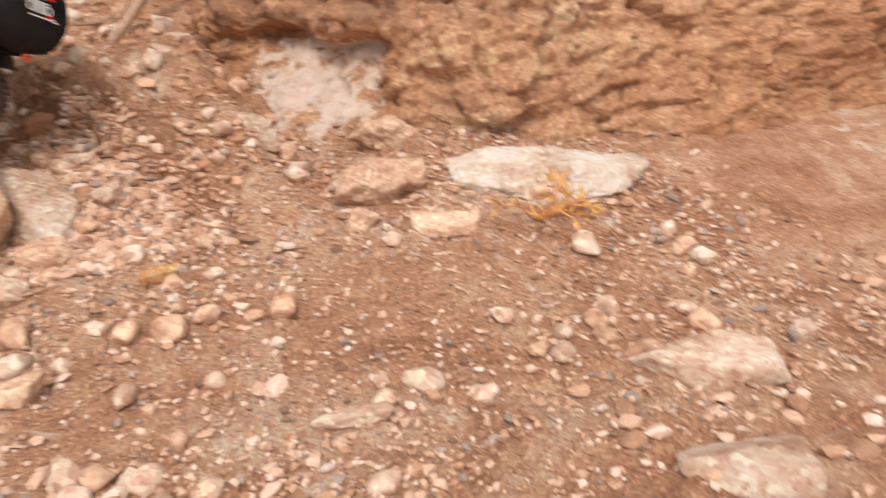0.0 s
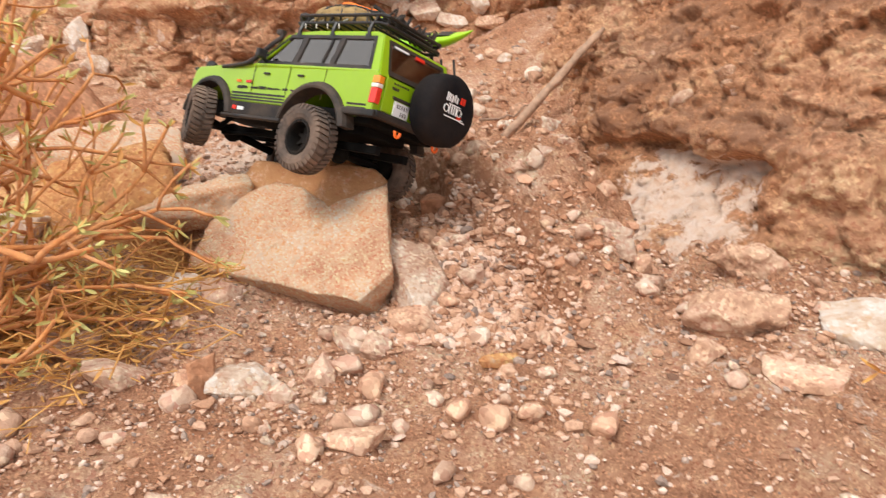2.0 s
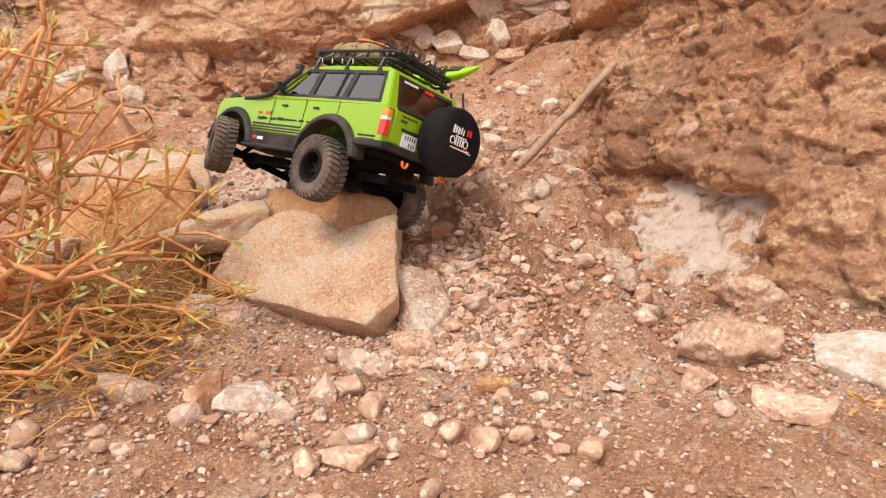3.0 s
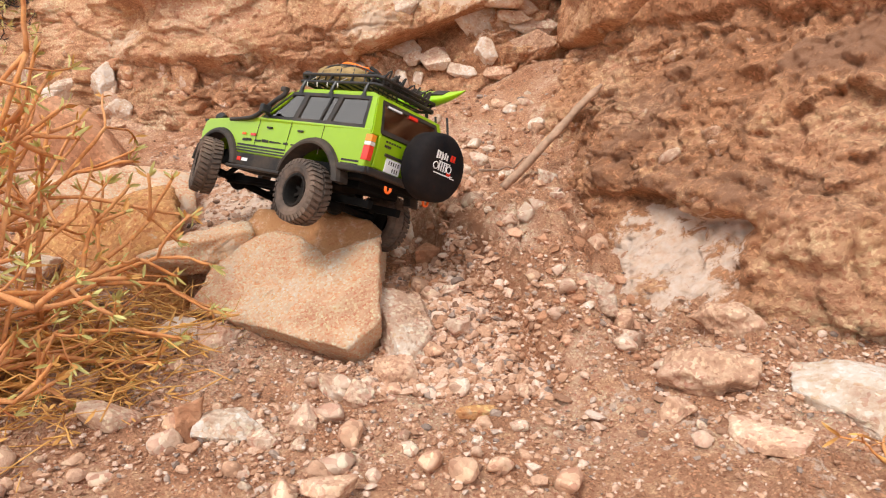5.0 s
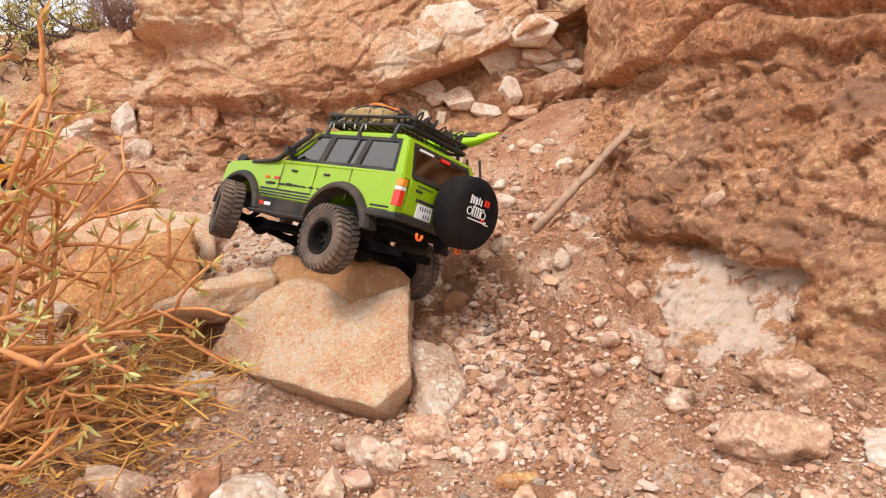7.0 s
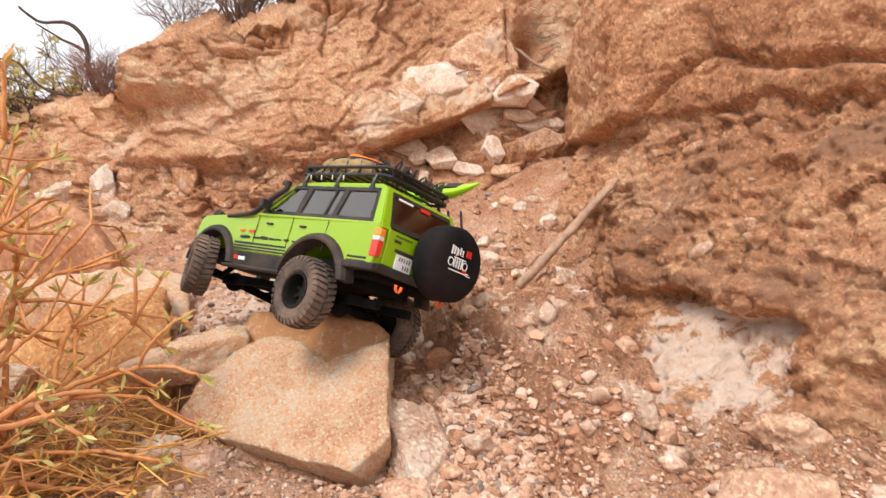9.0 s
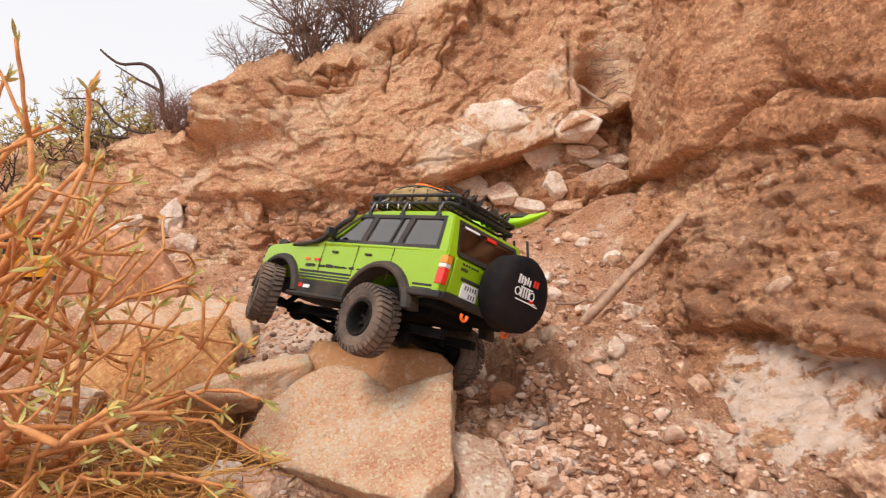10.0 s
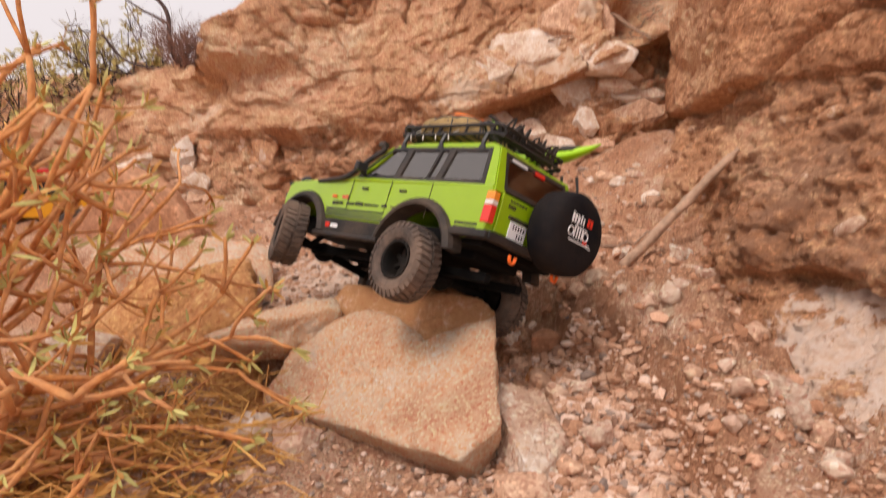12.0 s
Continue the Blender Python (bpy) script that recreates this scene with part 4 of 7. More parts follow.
# small blocks bedded in the crumbling bands of both cliffs
rng = np.random.RandomState(17)
BEDDED = [rock_mesh("bedded_block", (0.030, 0.026, 0.020), 400 + k, (M_back, M_tan, M_back, M_cliff, M_back)[k % 5], level=3, rough=0.09, sharp=26.0) for k in range(10)]
for n in range(150):
    if n < 105:
        x, y, z = rng.uniform(-1.15, 0.40), 2.42, rng.uniform(0.36, 0.70)
    else:
        x, y, z = rng.uniform(0.22, 0.85), 1.60, rng.uniform(0.26, 0.66)
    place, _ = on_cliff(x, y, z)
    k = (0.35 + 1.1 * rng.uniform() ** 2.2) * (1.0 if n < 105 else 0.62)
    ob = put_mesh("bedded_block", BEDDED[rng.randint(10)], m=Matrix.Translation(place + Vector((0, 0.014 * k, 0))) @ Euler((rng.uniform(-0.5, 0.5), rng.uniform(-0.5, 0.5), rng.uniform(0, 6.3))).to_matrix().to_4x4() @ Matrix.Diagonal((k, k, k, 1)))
    tagged(ob, "small weathered block bedded in the cliff", "rock", "blocks bedded in the cliff")

# larger loose stones, each where it lies
def lie(label, mat, x, y, size, seed, turn=0.0, sink=0.35, **kw):
    z = float(rest_height(x, y)) + size[2] * (1 - 2 * sink)
    return rock_at(label, mat, (x, y, z), size, (4 * math.sin(seed), 5 * math.cos(seed), turn), seed, group="loose stones", name="stone", **kw)


lie("white crusty limestone lump lying on the grit", M_white_stone, -0.165, 0.87, (0.052, 0.036, 0.022), 80, 20, rough=0.14)
lie("pale stone lying on the grit", M_pale, -0.105, 0.835, (0.024, 0.018, 0.016), 81, 50)
lie("tan stone wedged by the boulder", M_tan, 0.064, 1.01, (0.032, 0.03, 0.03), 82, 30)
lie("pale tan stone before the boulder", M_pale, -0.02, 0.955, (0.028, 0.02, 0.018), 83, 10)
lie("white stone before the boulder", M_pale, 0.012, 0.935, (0.027, 0.02, 0.02), 84, 70)
lie("flat tan stone bedded in the grit", M_tan, 0.0, 0.72, (0.034, 0.026, 0.014), 85, 5)
lie("brown wedge-shaped stone on the grit", M_brown, -0.215, 0.86, (0.026, 0.018, 0.034), 86, 70)
lie("tan stone bedded in the dirt", M_tan, -0.33, 0.86, (0.043, 0.03, 0.022), 87, 0)
lie("brown-tan stone bedded in the dirt", M_tan, -0.45, 0.97, (0.05, 0.035, 0.025), 88, 25)
lie("pale stone lying on the grit", M_pale, -0.055, 0.875, (0.026, 0.02, 0.021), 89, 80)
lie("yellowish flat stone on the grit", M_orange, 0.195, 0.91, (0.024, 0.016, 0.012), 90, 10)
lie("broad tan stone at the wall's foot", M_tan, 0.535, 0.915, (0.070, 0.050, 0.046), 91, -15, level=5, rough=0.2, fine=0.03, facets=14, sharp=40.0)
lie("broad tan stone at the wall's foot", M_tan, 0.605, 1.05, (0.058, 0.050, 0.046), 92, 10, level=5, rough=0.2, fine=0.03, facets=14, sharp=40.0)
lie("flat tan stone before the cream slab", M_tan, 0.56, 0.765, (0.050, 0.032, 0.014), 114, -12, 0.55)
lie("tan stone at the wall's foot", M_tan, 0.465, 0.85, (0.026, 0.02, 0.020), 115, 20)
lie("tan stone at the wall's foot", M_tan, 0.715, 1.09, (0.034, 0.03, 0.026), 93, 40)
lie("tan stone at the wall's foot", M_tan, 0.445, 1.10, (0.024, 0.022, 0.03), 94, 0)
lie("flat cream limestone slab on the ground", M_white_stone, 0.745, 0.815, (0.135, 0.10, 0.034), 95, -20, level=5, rough=0.10, fine=0.025, sharp=50.0, facets=12)
lie("flat cream limestone slab on the ground", M_pale, 0.64, 0.385, (0.085, 0.045, 0.02), 96, -25, level=5, rough=0.06)
lie("flat cream limestone slab on the ground", M_pale, 0.535, 0.255, (0.055, 0.04, 0.02), 97, -35, level=5, rough=0.06)
lie("small white stone bedded in the dirt", M_pale, 0.28, 0.51, (0.036, 0.014, 0.01), 98, -20)
lie("rounded tan stone beside the path", M_orange, 0.085, 1.29, (0.024, 0.02, 0.02), 99, 0)
lie("grey stone beside the path", M_brown, 0.125, 1.28, (0.019, 0.018, 0.015), 100, 0)
lie("flat pale stone on the gravel path", M_pale, -0.31, 1.75, (0.036, 0.024, 0.008), 101, 0)

lie("brown stone under the dirt bank", M_brown, 0.105, 1.36, (0.034, 0.026, 0.026), 102, 20)
lie("tan stone under the dirt bank", M_tan, 0.055, 1.33, (0.020, 0.018, 0.016), 103, 50)
lie("pale stone under the dirt bank", M_pale, 0.15, 1.22, (0.020, 0.015, 0.012), 104, 0)
lie("white angular stone in the gravel hollow", M_pale, 0.165, 1.13, (0.026, 0.024, 0.018), 105, 40)
lie("pale jagged limestone ridge breaking out of the dirt", M_pale, 0.395, 1.13, (0.045, 0.020, 0.026), 106, -62, 0.68, level=5, rough=0.22, fine=0.05)
lie("pale jagged limestone ridge breaking out of the dirt", M_pale, 0.44, 1.06, (0.028, 0.018, 0.018), 107, -30, 0.68, level=5, rough=0.22, fine=0.05)
lie("white stone on the dirt bank", M_pale, 0.33, 1.42, (0.026, 0.014, 0.010), 108, -40)
lie("white stone on the dirt bank", M_pale, 0.37, 1.39, (0.016, 0.014, 0.008), 109, 10)
lie("pale flat stone on the dirt bank", M_pale, 0.20, 1.62, (0.032, 0.022, 0.010), 110, 10)
lie("pale flat stone on the dirt bank", M_pale, 0.24, 1.57, (0.040, 0.02, 0.008), 111, -20)
lie("white stone beside the leaning branch", M_pale, 0.385, 1.60, (0.026, 0.02, 0.022), 112, 30)
lie("white stone beside the leaning branch", M_pale, 0.375, 1.53, (0.026, 0.02, 0.016), 113, 60)


# ---- gravel: small stones by the thousand, and the grit between them ----
def scatter(n, seed, area, smin, smax, power, level=1, sink=0.3, keep=None):
    rng = np.random.RandomState(seed)
    heap_v, heap_f, count = [], [], 0
    d, f = ICO[level]
    shapes = []
    for k in range(14):
        r = np.random.RandomState(seed + k)
        nn = r.normal(size=(10, 3))
        nn /= np.linalg.norm(nn, axis=1)[:, None]
        dot = d @ nn.T
        rad = np.where(dot > 0.05, r.uniform(0.42, 0.95, 10)[None] / np.maximum(dot, 0.05), 5).min(1)
        shapes.append(d * np.minimum(rad, 1.15)[:, None] * r.uniform(0.6, 1.15, 3) * (1, 1, 0.75))
    x = rng.uniform(area[0], area[1], n)
    y = rng.uniform(area[2], area[3], n)
    if keep is not None:
        ok = rng.uniform(size=n) < keep(x, y)
        x, y = x[ok], y[ok]
    s = smin * (smax / smin) ** (rng.uniform(size=len(x)) ** power)
    z = rest_height(x, y) + s * 0.75 * (1 - 2 * sink)
    for i in range(len(x)):
        v = shapes[rng.randint(14)]
        a, b = rng.uniform(0, 6.28), rng.uniform(-0.5, 0.5)
        ca, sa, cb, sb = math.cos(a), math.sin(a), math.cos(b), math.sin(b)
        m = np.array([[ca, -sa, 0], [sa, ca, 0], [0, 0, 1]]) @ np.array([[1, 0, 0], [0, cb, -sb], [0, sb, cb]])
        heap_v.append(v @ m.T * s[i] + (x[i], y[i], z[i]))
        heap_f.append(f + count)
        count += len(v)
    return np.concatenate(heap_v), np.concatenate(heap_f)


def bed(x, y):
    """How thickly the gravel lies."""
    p = np.stack([x, y, x * 0], 1)
    k = 0.55 + 0.9 * fbm(p, 4.5, 3, 33)
    k = k + 0.7 * bump(x, -0.3, 0.2) * bump(y, 1.75, 0.3) + 0.5 * bump(x, 0.25, 0.2) * bump(y, 1.15, 0.12)
    k = k - 0.5 * smooth(-0.03, 0.0, bank_line(x, y)) * bank_rise(y) / 0.08 + 0.6 * smooth(0.02, 0.10, x) * smooth(0.0, -0.03, bank_line(x, y)) * smooth(0.95, 1.05, y)
    return np.clip(k, 0.04, 1)


AREA_NEAR, AREA_ALL = (-0.75, 0.95, 0.3, 1.3), (-1.0, 1.1, 0.12, 2.35)
v, f = scatter(30000, 200, AREA_NEAR, 0.0018, 0.0075, 1.3, 0, 0.25, lambda x, y: 0.35 + 0.65 * bed(x, y))
tagged(put_mesh("gravel", mesh_from("gravel", v, f, M_gravel, False)), "small mixed gravel, whitish to red-brown", "gravel", kind="stuff")
v, f = scatter(13000, 230, AREA_ALL, 0.003, 0.009, 2.0, 1, 0.3, bed)
tagged(put_mesh("gravel", mesh_from("gravel", v, f, M_gravel, False)), "small mixed gravel, whitish to red-brown", "gravel", kind="stuff")
v, f = scatter(7500, 290, (0.03, 0.40, 0.95, 1.34), 0.003, 0.013, 1.7, 2, 0.3, lambda x, y: smooth(0.02, -0.03, bank_line(x, y)))
tagged(put_mesh("gravel", mesh_from("gravel", v, f, M_gravel, False)), "coarse mixed gravel in the hollow, white, tan and dark grey", "gravel", kind="stuff")
v, f = scatter(1000, 310, (0.05, 0.50, 1.0, 1.9), 0.004, 0.018, 2.4, 1, 0.35, lambda x, y: smooth(-0.06, -0.02, bank_line(x, y)))
tagged(put_mesh("clods", mesh_from("clods", v, f, M_clod, False)), "crumbled reddish clods of dry dirt on the bank", "dirt clods", kind="stuff")
v, f = scatter(2400, 260, AREA_ALL, 0.007, 0.016, 1.8, 2, 0.3, bed)
tagged(put_mesh("pebbles", mesh_from("pebbles", v, f, M_gravel, False)), "scattered pebbles, cream to brown", "pebbles", kind="stuff")

# stones of a hand's width and less that can be told apart
rng = np.random.RandomState(9)
STONES = [(rock_mesh("stone", (0.013, 0.011, 0.009), 300 + k, M_pale if k % 4 else M_tan, level=3, rough=0.10, sharp=80.0, facets=18), ("pale broken stone lying on the gravel" if k % 4 else "tan broken stone lying on the gravel")) for k in range(9)]
placed = 0
while placed < 300:
    x, y = rng.uniform(-0.8, 0.85), rng.uniform(0.35, 1.28)
    if rng.uniform() > bed(np.array([x]), np.array([y]))[0] or (-0.36 < x < 0.05 and y > 1.03):
        continue
    me, lab = STONES[rng.randint(9)]
    k = 0.6 + 1.5 * rng.uniform() ** 2.0
    ob = put_mesh("stone", me, m=Matrix.Translation((x, y, float(rest_height(x, y)) + 0.004 * k)) @ Euler((rng.uniform(-0.4, 0.4), rng.uniform(-0.4, 0.4), rng.uniform(0, 6.3))).to_matrix().to_4x4() @ Matrix.Diagonal((k, k, k, 1)))
    tagged(ob, lab, "stone", "loose stones")
    placed += 1


# half-buried stones on the dirt slope between the path and the cliffs
SLOPE = [(rock_mesh("slope_stone", (0.017, 0.014, 0.011), 500 + k, (M_pale, M_tan, M_white_stone, M_tan)[k % 4], level=3), "pale stone half buried in the dirt slope" if k % 2 == 0 else "tan stone half buried in the dirt slope") for k in range(8)]
count = 0
while count < 120:
    x, y = rng.uniform(0.02, 0.56), rng.uniform(1.32, 2.25)
    if x > np.interp(y, [1.3, 1.6, 1.9, 2.3], [0.50, 0.46, 0.42, 0.40]):
        continue
    me, lab = SLOPE[rng.randint(8)]
    k = 0.45 + 1.5 * rng.uniform() ** 2.5
    ob = put_mesh("slope_stone", me, m=Matrix.Translation((x, y, float(rest_height(x, y)) + 0.002 * k)) @ Euler((rng.uniform(-0.5, 0.5), rng.uniform(-0.5, 0.5), rng.uniform(0, 6.3))).to_matrix().to_4x4() @ Matrix.Diagonal((k, k, k, 1)))
    tagged(ob, lab, "stone", "stones on the slope")
    count += 1


# ---- dead wood ----
M_wood = plain_material("weathered_wood", (0.45, 0.29, 0.20), 0.85, grain=0.8, scale=40, bump_d=0.003, dust=0.5, dust_colour=(0.45, 0.30, 0.2))
M_twig = plain_material("dry_twig", (0.30, 0.19, 0.13), 0.85, grain=0.6, scale=80, bump_d=0.002)
rng = np.random.RandomState(4)
LOG = curve_through([(0.285, 1.74, 0.290), (0.34, 1.735, 0.35), (0.42, 1.74, 0.44), (0.485, 1.735, 0.515), (0.52, 1.745, 0.548)], 8)
rad = np.interp(np.arange(len(LOG)), [0, 12, 24, len(LOG) - 1], [0.0120, 0.0110, 0.0095, 0.0055])
v, f = tube_arrays(LOG, rad, 14)
v = v + 0.0035 * np.stack([fbm(v, 40, 3, s) for s in (1, 2, 3)], 1)
h = Heap()
h.put(v, f)
log = put_mesh("log", h.mesh("log", M_wood))
tagged(log, "bare weathered branch leaning against the cliff", "branch")
ROOTS = [((0.22, 1.72, 0.33), (0.36, 1.74, 0.365), 0.0035), ((0.305, 2.2, 0.945), (0.40, 2.1, 0.855), 0.007), ((0.13, 2.3, 0.90), (0.40, 2.1, 0.855), 0.003), ((0.36, 2.2, 0.90), (0.42, 2.1, 0.93), 0.003), ((0.36, 2.2, 0.98), (0.43, 2.1, 0.96), 0.0025), ((0.35, 2.2, 1.02), (0.42, 2.15, 1.01), 0.002)]
for _ in range(16):
    x0, z0 = rng.uniform(0.33, 0.40), rng.uniform(0.88, 1.10)
    ROOTS.append(((x0, 2.3, z0), (x0 + rng.uniform(0.03, 0.08), 2.2, z0 + rng.uniform(-0.06, 0.03)), rng.uniform(0.001, 0.002)))
for a, b, r in ROOTS:
    pts = [np.array(a) + (np.array(b) - np.array(a)) * t for t in np.linspace(0, 1, 7)]
    if a[1] > 2:
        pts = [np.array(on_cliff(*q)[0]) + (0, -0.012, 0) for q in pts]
        way = np.linspace(0, 1, 7)[:, None]
        pts = ((1 - way) * pts[0] + way * pts[-1]) + (0, -0.012, 0)
    pts = [q + 0.005 * rng.normal(size=3) for q in pts]
    h = Heap()
    h.put(*tube_arrays(pts, np.linspace(r, r * 0.6, 7), 7))
    tagged(put_mesh("twig", h.mesh("twig", M_twig)), "thin dry root lying across the rocks", "twig", "dry twigs")


# ---- the scale-model off-road car, standing on the boulder ----
M_paint = plain_material("lime_green_paint", (0.262, 0.447, 0.001), 0.30, coat=0.4, grain=0.08, scale=25, dust=0.05)
M_paint2 = plain_material("kayak_plastic", (0.36, 0.68, 0.012), 0.35, coat=0.2, grain=0.06)
M_black = plain_material("black_plastic", (0.016, 0.016, 0.017), 0.45, grain=0.3, dust=0.16)
M_rack = plain_material("black_tube", (0.012, 0.012, 0.013), 0.4, grain=0.2, dust=0.06)
M_trim = plain_material("grey_black_trim", (0.020, 0.019, 0.019), 0.55, grain=0.3, dust=0.22)
M_tyre = plain_material("dusty_rubber", (0.075, 0.06, 0.052), 0.85, grain=0.4, scale=120, bump_d=0.001, dust=0.75, dust_colour=(0.30, 0.205, 0.15))
# near-black: dark chassis parts, with the shade below the body put into the colour
M_void = plain_material("dark_shaded_underbody", (0.006, 0.006, 0.006), 0.7, grain=0.3)
M_rim = plain_material("black_wheel", (0.007, 0.0065, 0.006), 0.6, dust=0.05)
M_cloth = plain_material("black_cover_cloth", (0.006, 0.006, 0.008), 0.85, grain=0.3, scale=200, bump_d=0.0008, dust=0.05)
matt(M_cloth, 0.15)
matt(M_void, 0.1)
matt(M_trim, 0.2)
matt(M_black, 0.3)
matt(M_rim, 0.2)
matt(M_tyre, 0.2)
M_white = plain_material("white_print", (0.78, 0.78, 0.78), 0.5)
M_red = plain_material("red_lens", (0.72, 0.03, 0.015), 0.25, coat=0.5)
M_amber = plain_material("amber_lens", (0.85, 0.28, 0.02), 0.25, coat=0.5)
M_clear = plain_material("clear_lens", (0.72, 0.68, 0.62), 0.2, coat=0.5)
M_orange_p = plain_material("orange_metal", (0.95, 0.16, 0.015), 0.4)
M_canvas = plain_material("tan_canvas", (0.33, 0.22, 0.09), 0.85, grain=0.5, scale=90, bump_d=0.002)
M_canvas2 = plain_material("beige_canvas", (0.48, 0.36, 0.25), 0.85, grain=0.5, scale=90, bump_d=0.002)
M_ribbon = plain_material("orange_strap", (0.95, 0.20, 0.01), 0.6)
M_seat = plain_material("grey_seat", (0.42, 0.37, 0.32), 0.8, grain=0.3)


def glass_material(name, gloss):
    mat, n, l, bsdf = nodes_of(name)
    tr = n.new("ShaderNodeBsdfTransparent")
    tr.inputs["Color"].default_value = (0.80, 0.77, 0.73, 1)
    gl = n.new("ShaderNodeBsdfGlossy")
    gl.inputs["Roughness"].default_value = 0.06
    gl.inputs["Color"].default_value = (0.95, 0.90, 0.85, 1)
    fr = n.new("ShaderNodeFresnel")
    fr.inputs["IOR"].default_value = 1.7
    mx = n.new("ShaderNodeMixShader")
    l.new(math_node(n, l, "ADD", fr.outputs[0], gloss), mx.inputs[0])
    l.new(tr.outputs[0], mx.inputs[1])
    l.new(gl.outputs[0], mx.inputs[2])
    l.new(mx.outputs[0], n["Material Output"].inputs["Surface"])
    n.remove(bsdf)
    return mat


M_glass = glass_material("tinted_glass", 0.13)
M_glass_rear = glass_material("dark_rear_glass", 0.10)

car = new("off_road_car")
tagged(car, "lime green scale-model off-road car climbing the boulder, loaded roof rack", "toy car")
CAR = Matrix.Translation((-0.047, 1.256, 0.325)) @ Euler((radians(18.9), radians(-2.1), radians(137.3))).to_matrix().to_4x4()
car.matrix_basis = CAR
WB, TRACK = 0.322, 0.108


def bevelled(bm, off, seg=2, angle=25):
    es = [e for e in bm.edges if len(e.link_faces) == 2 and e.calc_face_angle(0) > radians(angle)]
    bmesh.ops.bevel(bm, geom=es, offset=off, segments=seg, profile=0.6, affect="EDGES", clamp_overlap=True)
    return bm


def plate(bm, pts, t):
    """A slab whose outer face is the polygon pts, thickness t inwards against its normal."""
    vs = [Vector(p) for p in pts]
    nrm = (vs[1] - vs[0]).cross(vs[2] - vs[0]).normalized()
    a = [bm.verts.new(v) for v in vs]
    b = [bm.verts.new(v - nrm * t) for v in vs]
    n = len(vs)
    bm.faces.new(a)
    bm.faces.new(b[::-1])
    for i in range(n):
        bm.faces.new((a[(i + 1) % n], a[i], b[i], b[(i + 1) % n]))
    return bm


def side_y(z):
    """Half width of the cabin at a height."""
    return 0.0965 - 0.018 * (z - 0.106) / 0.062


def side_poly(xz, sgn, out=0.0):
    pts = [(x, sgn * (side_y(z) + out), z) for x, z in xz]
    return pts if sgn < 0 else pts[::-1]


# lower body with its four wheel arches
outline = [(-0.137, 0.036)] + [(x, z) for x, _, z in arc_pts(0, -0.012, 0.076, 152, 28, 12)] + [(0.072, 0.028), (0.25, 0.028)]
outline += [(x, z) for x, _, z in arc_pts(WB, -0.012, 0.074, 150, 30, 12)] + [(0.400, 0.030), (0.405, 0.060), (0.399, 0.086), (0.388, 0.0945), (0.30, 0.1015), (0.192, 0.108), (-0.132, 0.108), (-0.139, 0.07)]
bm = prism(bmesh.new(), outline, -0.0985, 0.0985)
for v in bm.verts:
    if v.co.x > 0.19:
        v.co.y *= 1 - 0.45 * (v.co.x - 0.19) ** 1.2
    v.co.y *= 1 - 0.10 * max(0.0, 0.05 - v.co.z)
bevelled(bm, 0.0055, 3, 50)
body = part("body", bm, M_paint, car, smooth_shade=False)
# raised hood
bm = bmesh.new()
plate(bm, [(0.392, -0.070, 0.0955), (0.205, -0.078, 0.1095), (0.205, 0.078, 0.1095), (0.392, 0.070, 0.0955)][::-1], 0.006)
bevelled(bm, 0.0025, 2)
hood = part("hood", bm, M_paint, car)
for k in range(7):
    bm = bmesh.new()
    x = 0.245 + 0.018 * k
    plate(bm, [(x, -0.030, 0.1100 - 0.0748 * (x - 0.205) + 0.0006), (x, -0.042, 0.1100 - 0.0748 * (x - 0.205) + 0.0006), (x + 0.007, -0.042, 0.1095 - 0.0748 * (x - 0.205) + 0.0006), (x + 0.007, -0.030, 0.1095 - 0.0748 * (x - 0.205) + 0.0006)], 0.0004)
    part("hood_slot", bm, M_trim, hood)


def tread_marks(parent, origin, ux, uy, up, length, width, n):
    """A printed strip of tyre tread."""
    bm = bmesh.new()
    o, ux, uy, up = Vector(origin), Vector(ux).normalized(), Vector(uy).normalized(), Vector(up).normalized()
    for i in range(n):
        for row in range(4):
            a = o + ux * (length * (i + 0.5 * (row % 2)) / n) + uy * (width * (row - 1.5) / 4)
            s = 1 if row < 2 else -1
            d1, d2 = ux * (0.35 * length / n), uy * (0.36 * width / 4)
            sk = ux * (0.35 * length / n) * s
            f = [a - d1 - d2 - sk, a + d1 - d2 - sk, a + d1 + d2 + sk, a - d1 + d2 + sk]
            if (f[1] - f[0]).cross(f[2] - f[0]).dot(up) < 0:
                f = f[::-1]
            plate(bm, [q + up * 0.0005 for q in f], 0.0004)
    return part("tread_print", bm, M_black, parent, "black tyre-tread print")


tread_marks(hood, (0.222, 0.055, 0.1086), (0.165, -0.012, -0.0124), (0.01, 1, 0), (0.075, 0, 1), 0.165, 0.026, 15)

# cabin: floor, roof, corner posts, window frames and panes
bm = bmesh.new()
box(bm, -0.125, 0.19, -0.088, 0.088, 0.100, 0.1085)
part("cabin_floor", bm, M_seat, car)
for y in (-0.042, 0.042):
    bm = bmesh.new()
    box(bm, 0.055, 0.10, y - 0.026, y + 0.026, 0.105, 0.118, 0.004)
    box(bm, 0.046, 0.060, y - 0.025, y + 0.025, 0.112, 0.150, 0.004)
    part("seat", bm, M_seat, car, "grey moulded seat")
bm = bmesh.new()
rz0, rz1 = 0.157, 0.1685
sect = [(-0.1085, rz0), (0.134, rz0), (0.122, rz1 - 0.003), (0.06, rz1), (-0.09, rz1), (-0.103, rz1 - 0.003)]
prism(bm, sect, -0.080, 0.080)
bevelled(bm, 0.005, 3, 30)
roof = part("roof", bm, M_paint, car)
tread_marks(roof, (-0.095, 0.0, 0.1690), (1, 0, 0), (0, 1, 0), (0, 0, 1), 0.05, 0.036, 4)
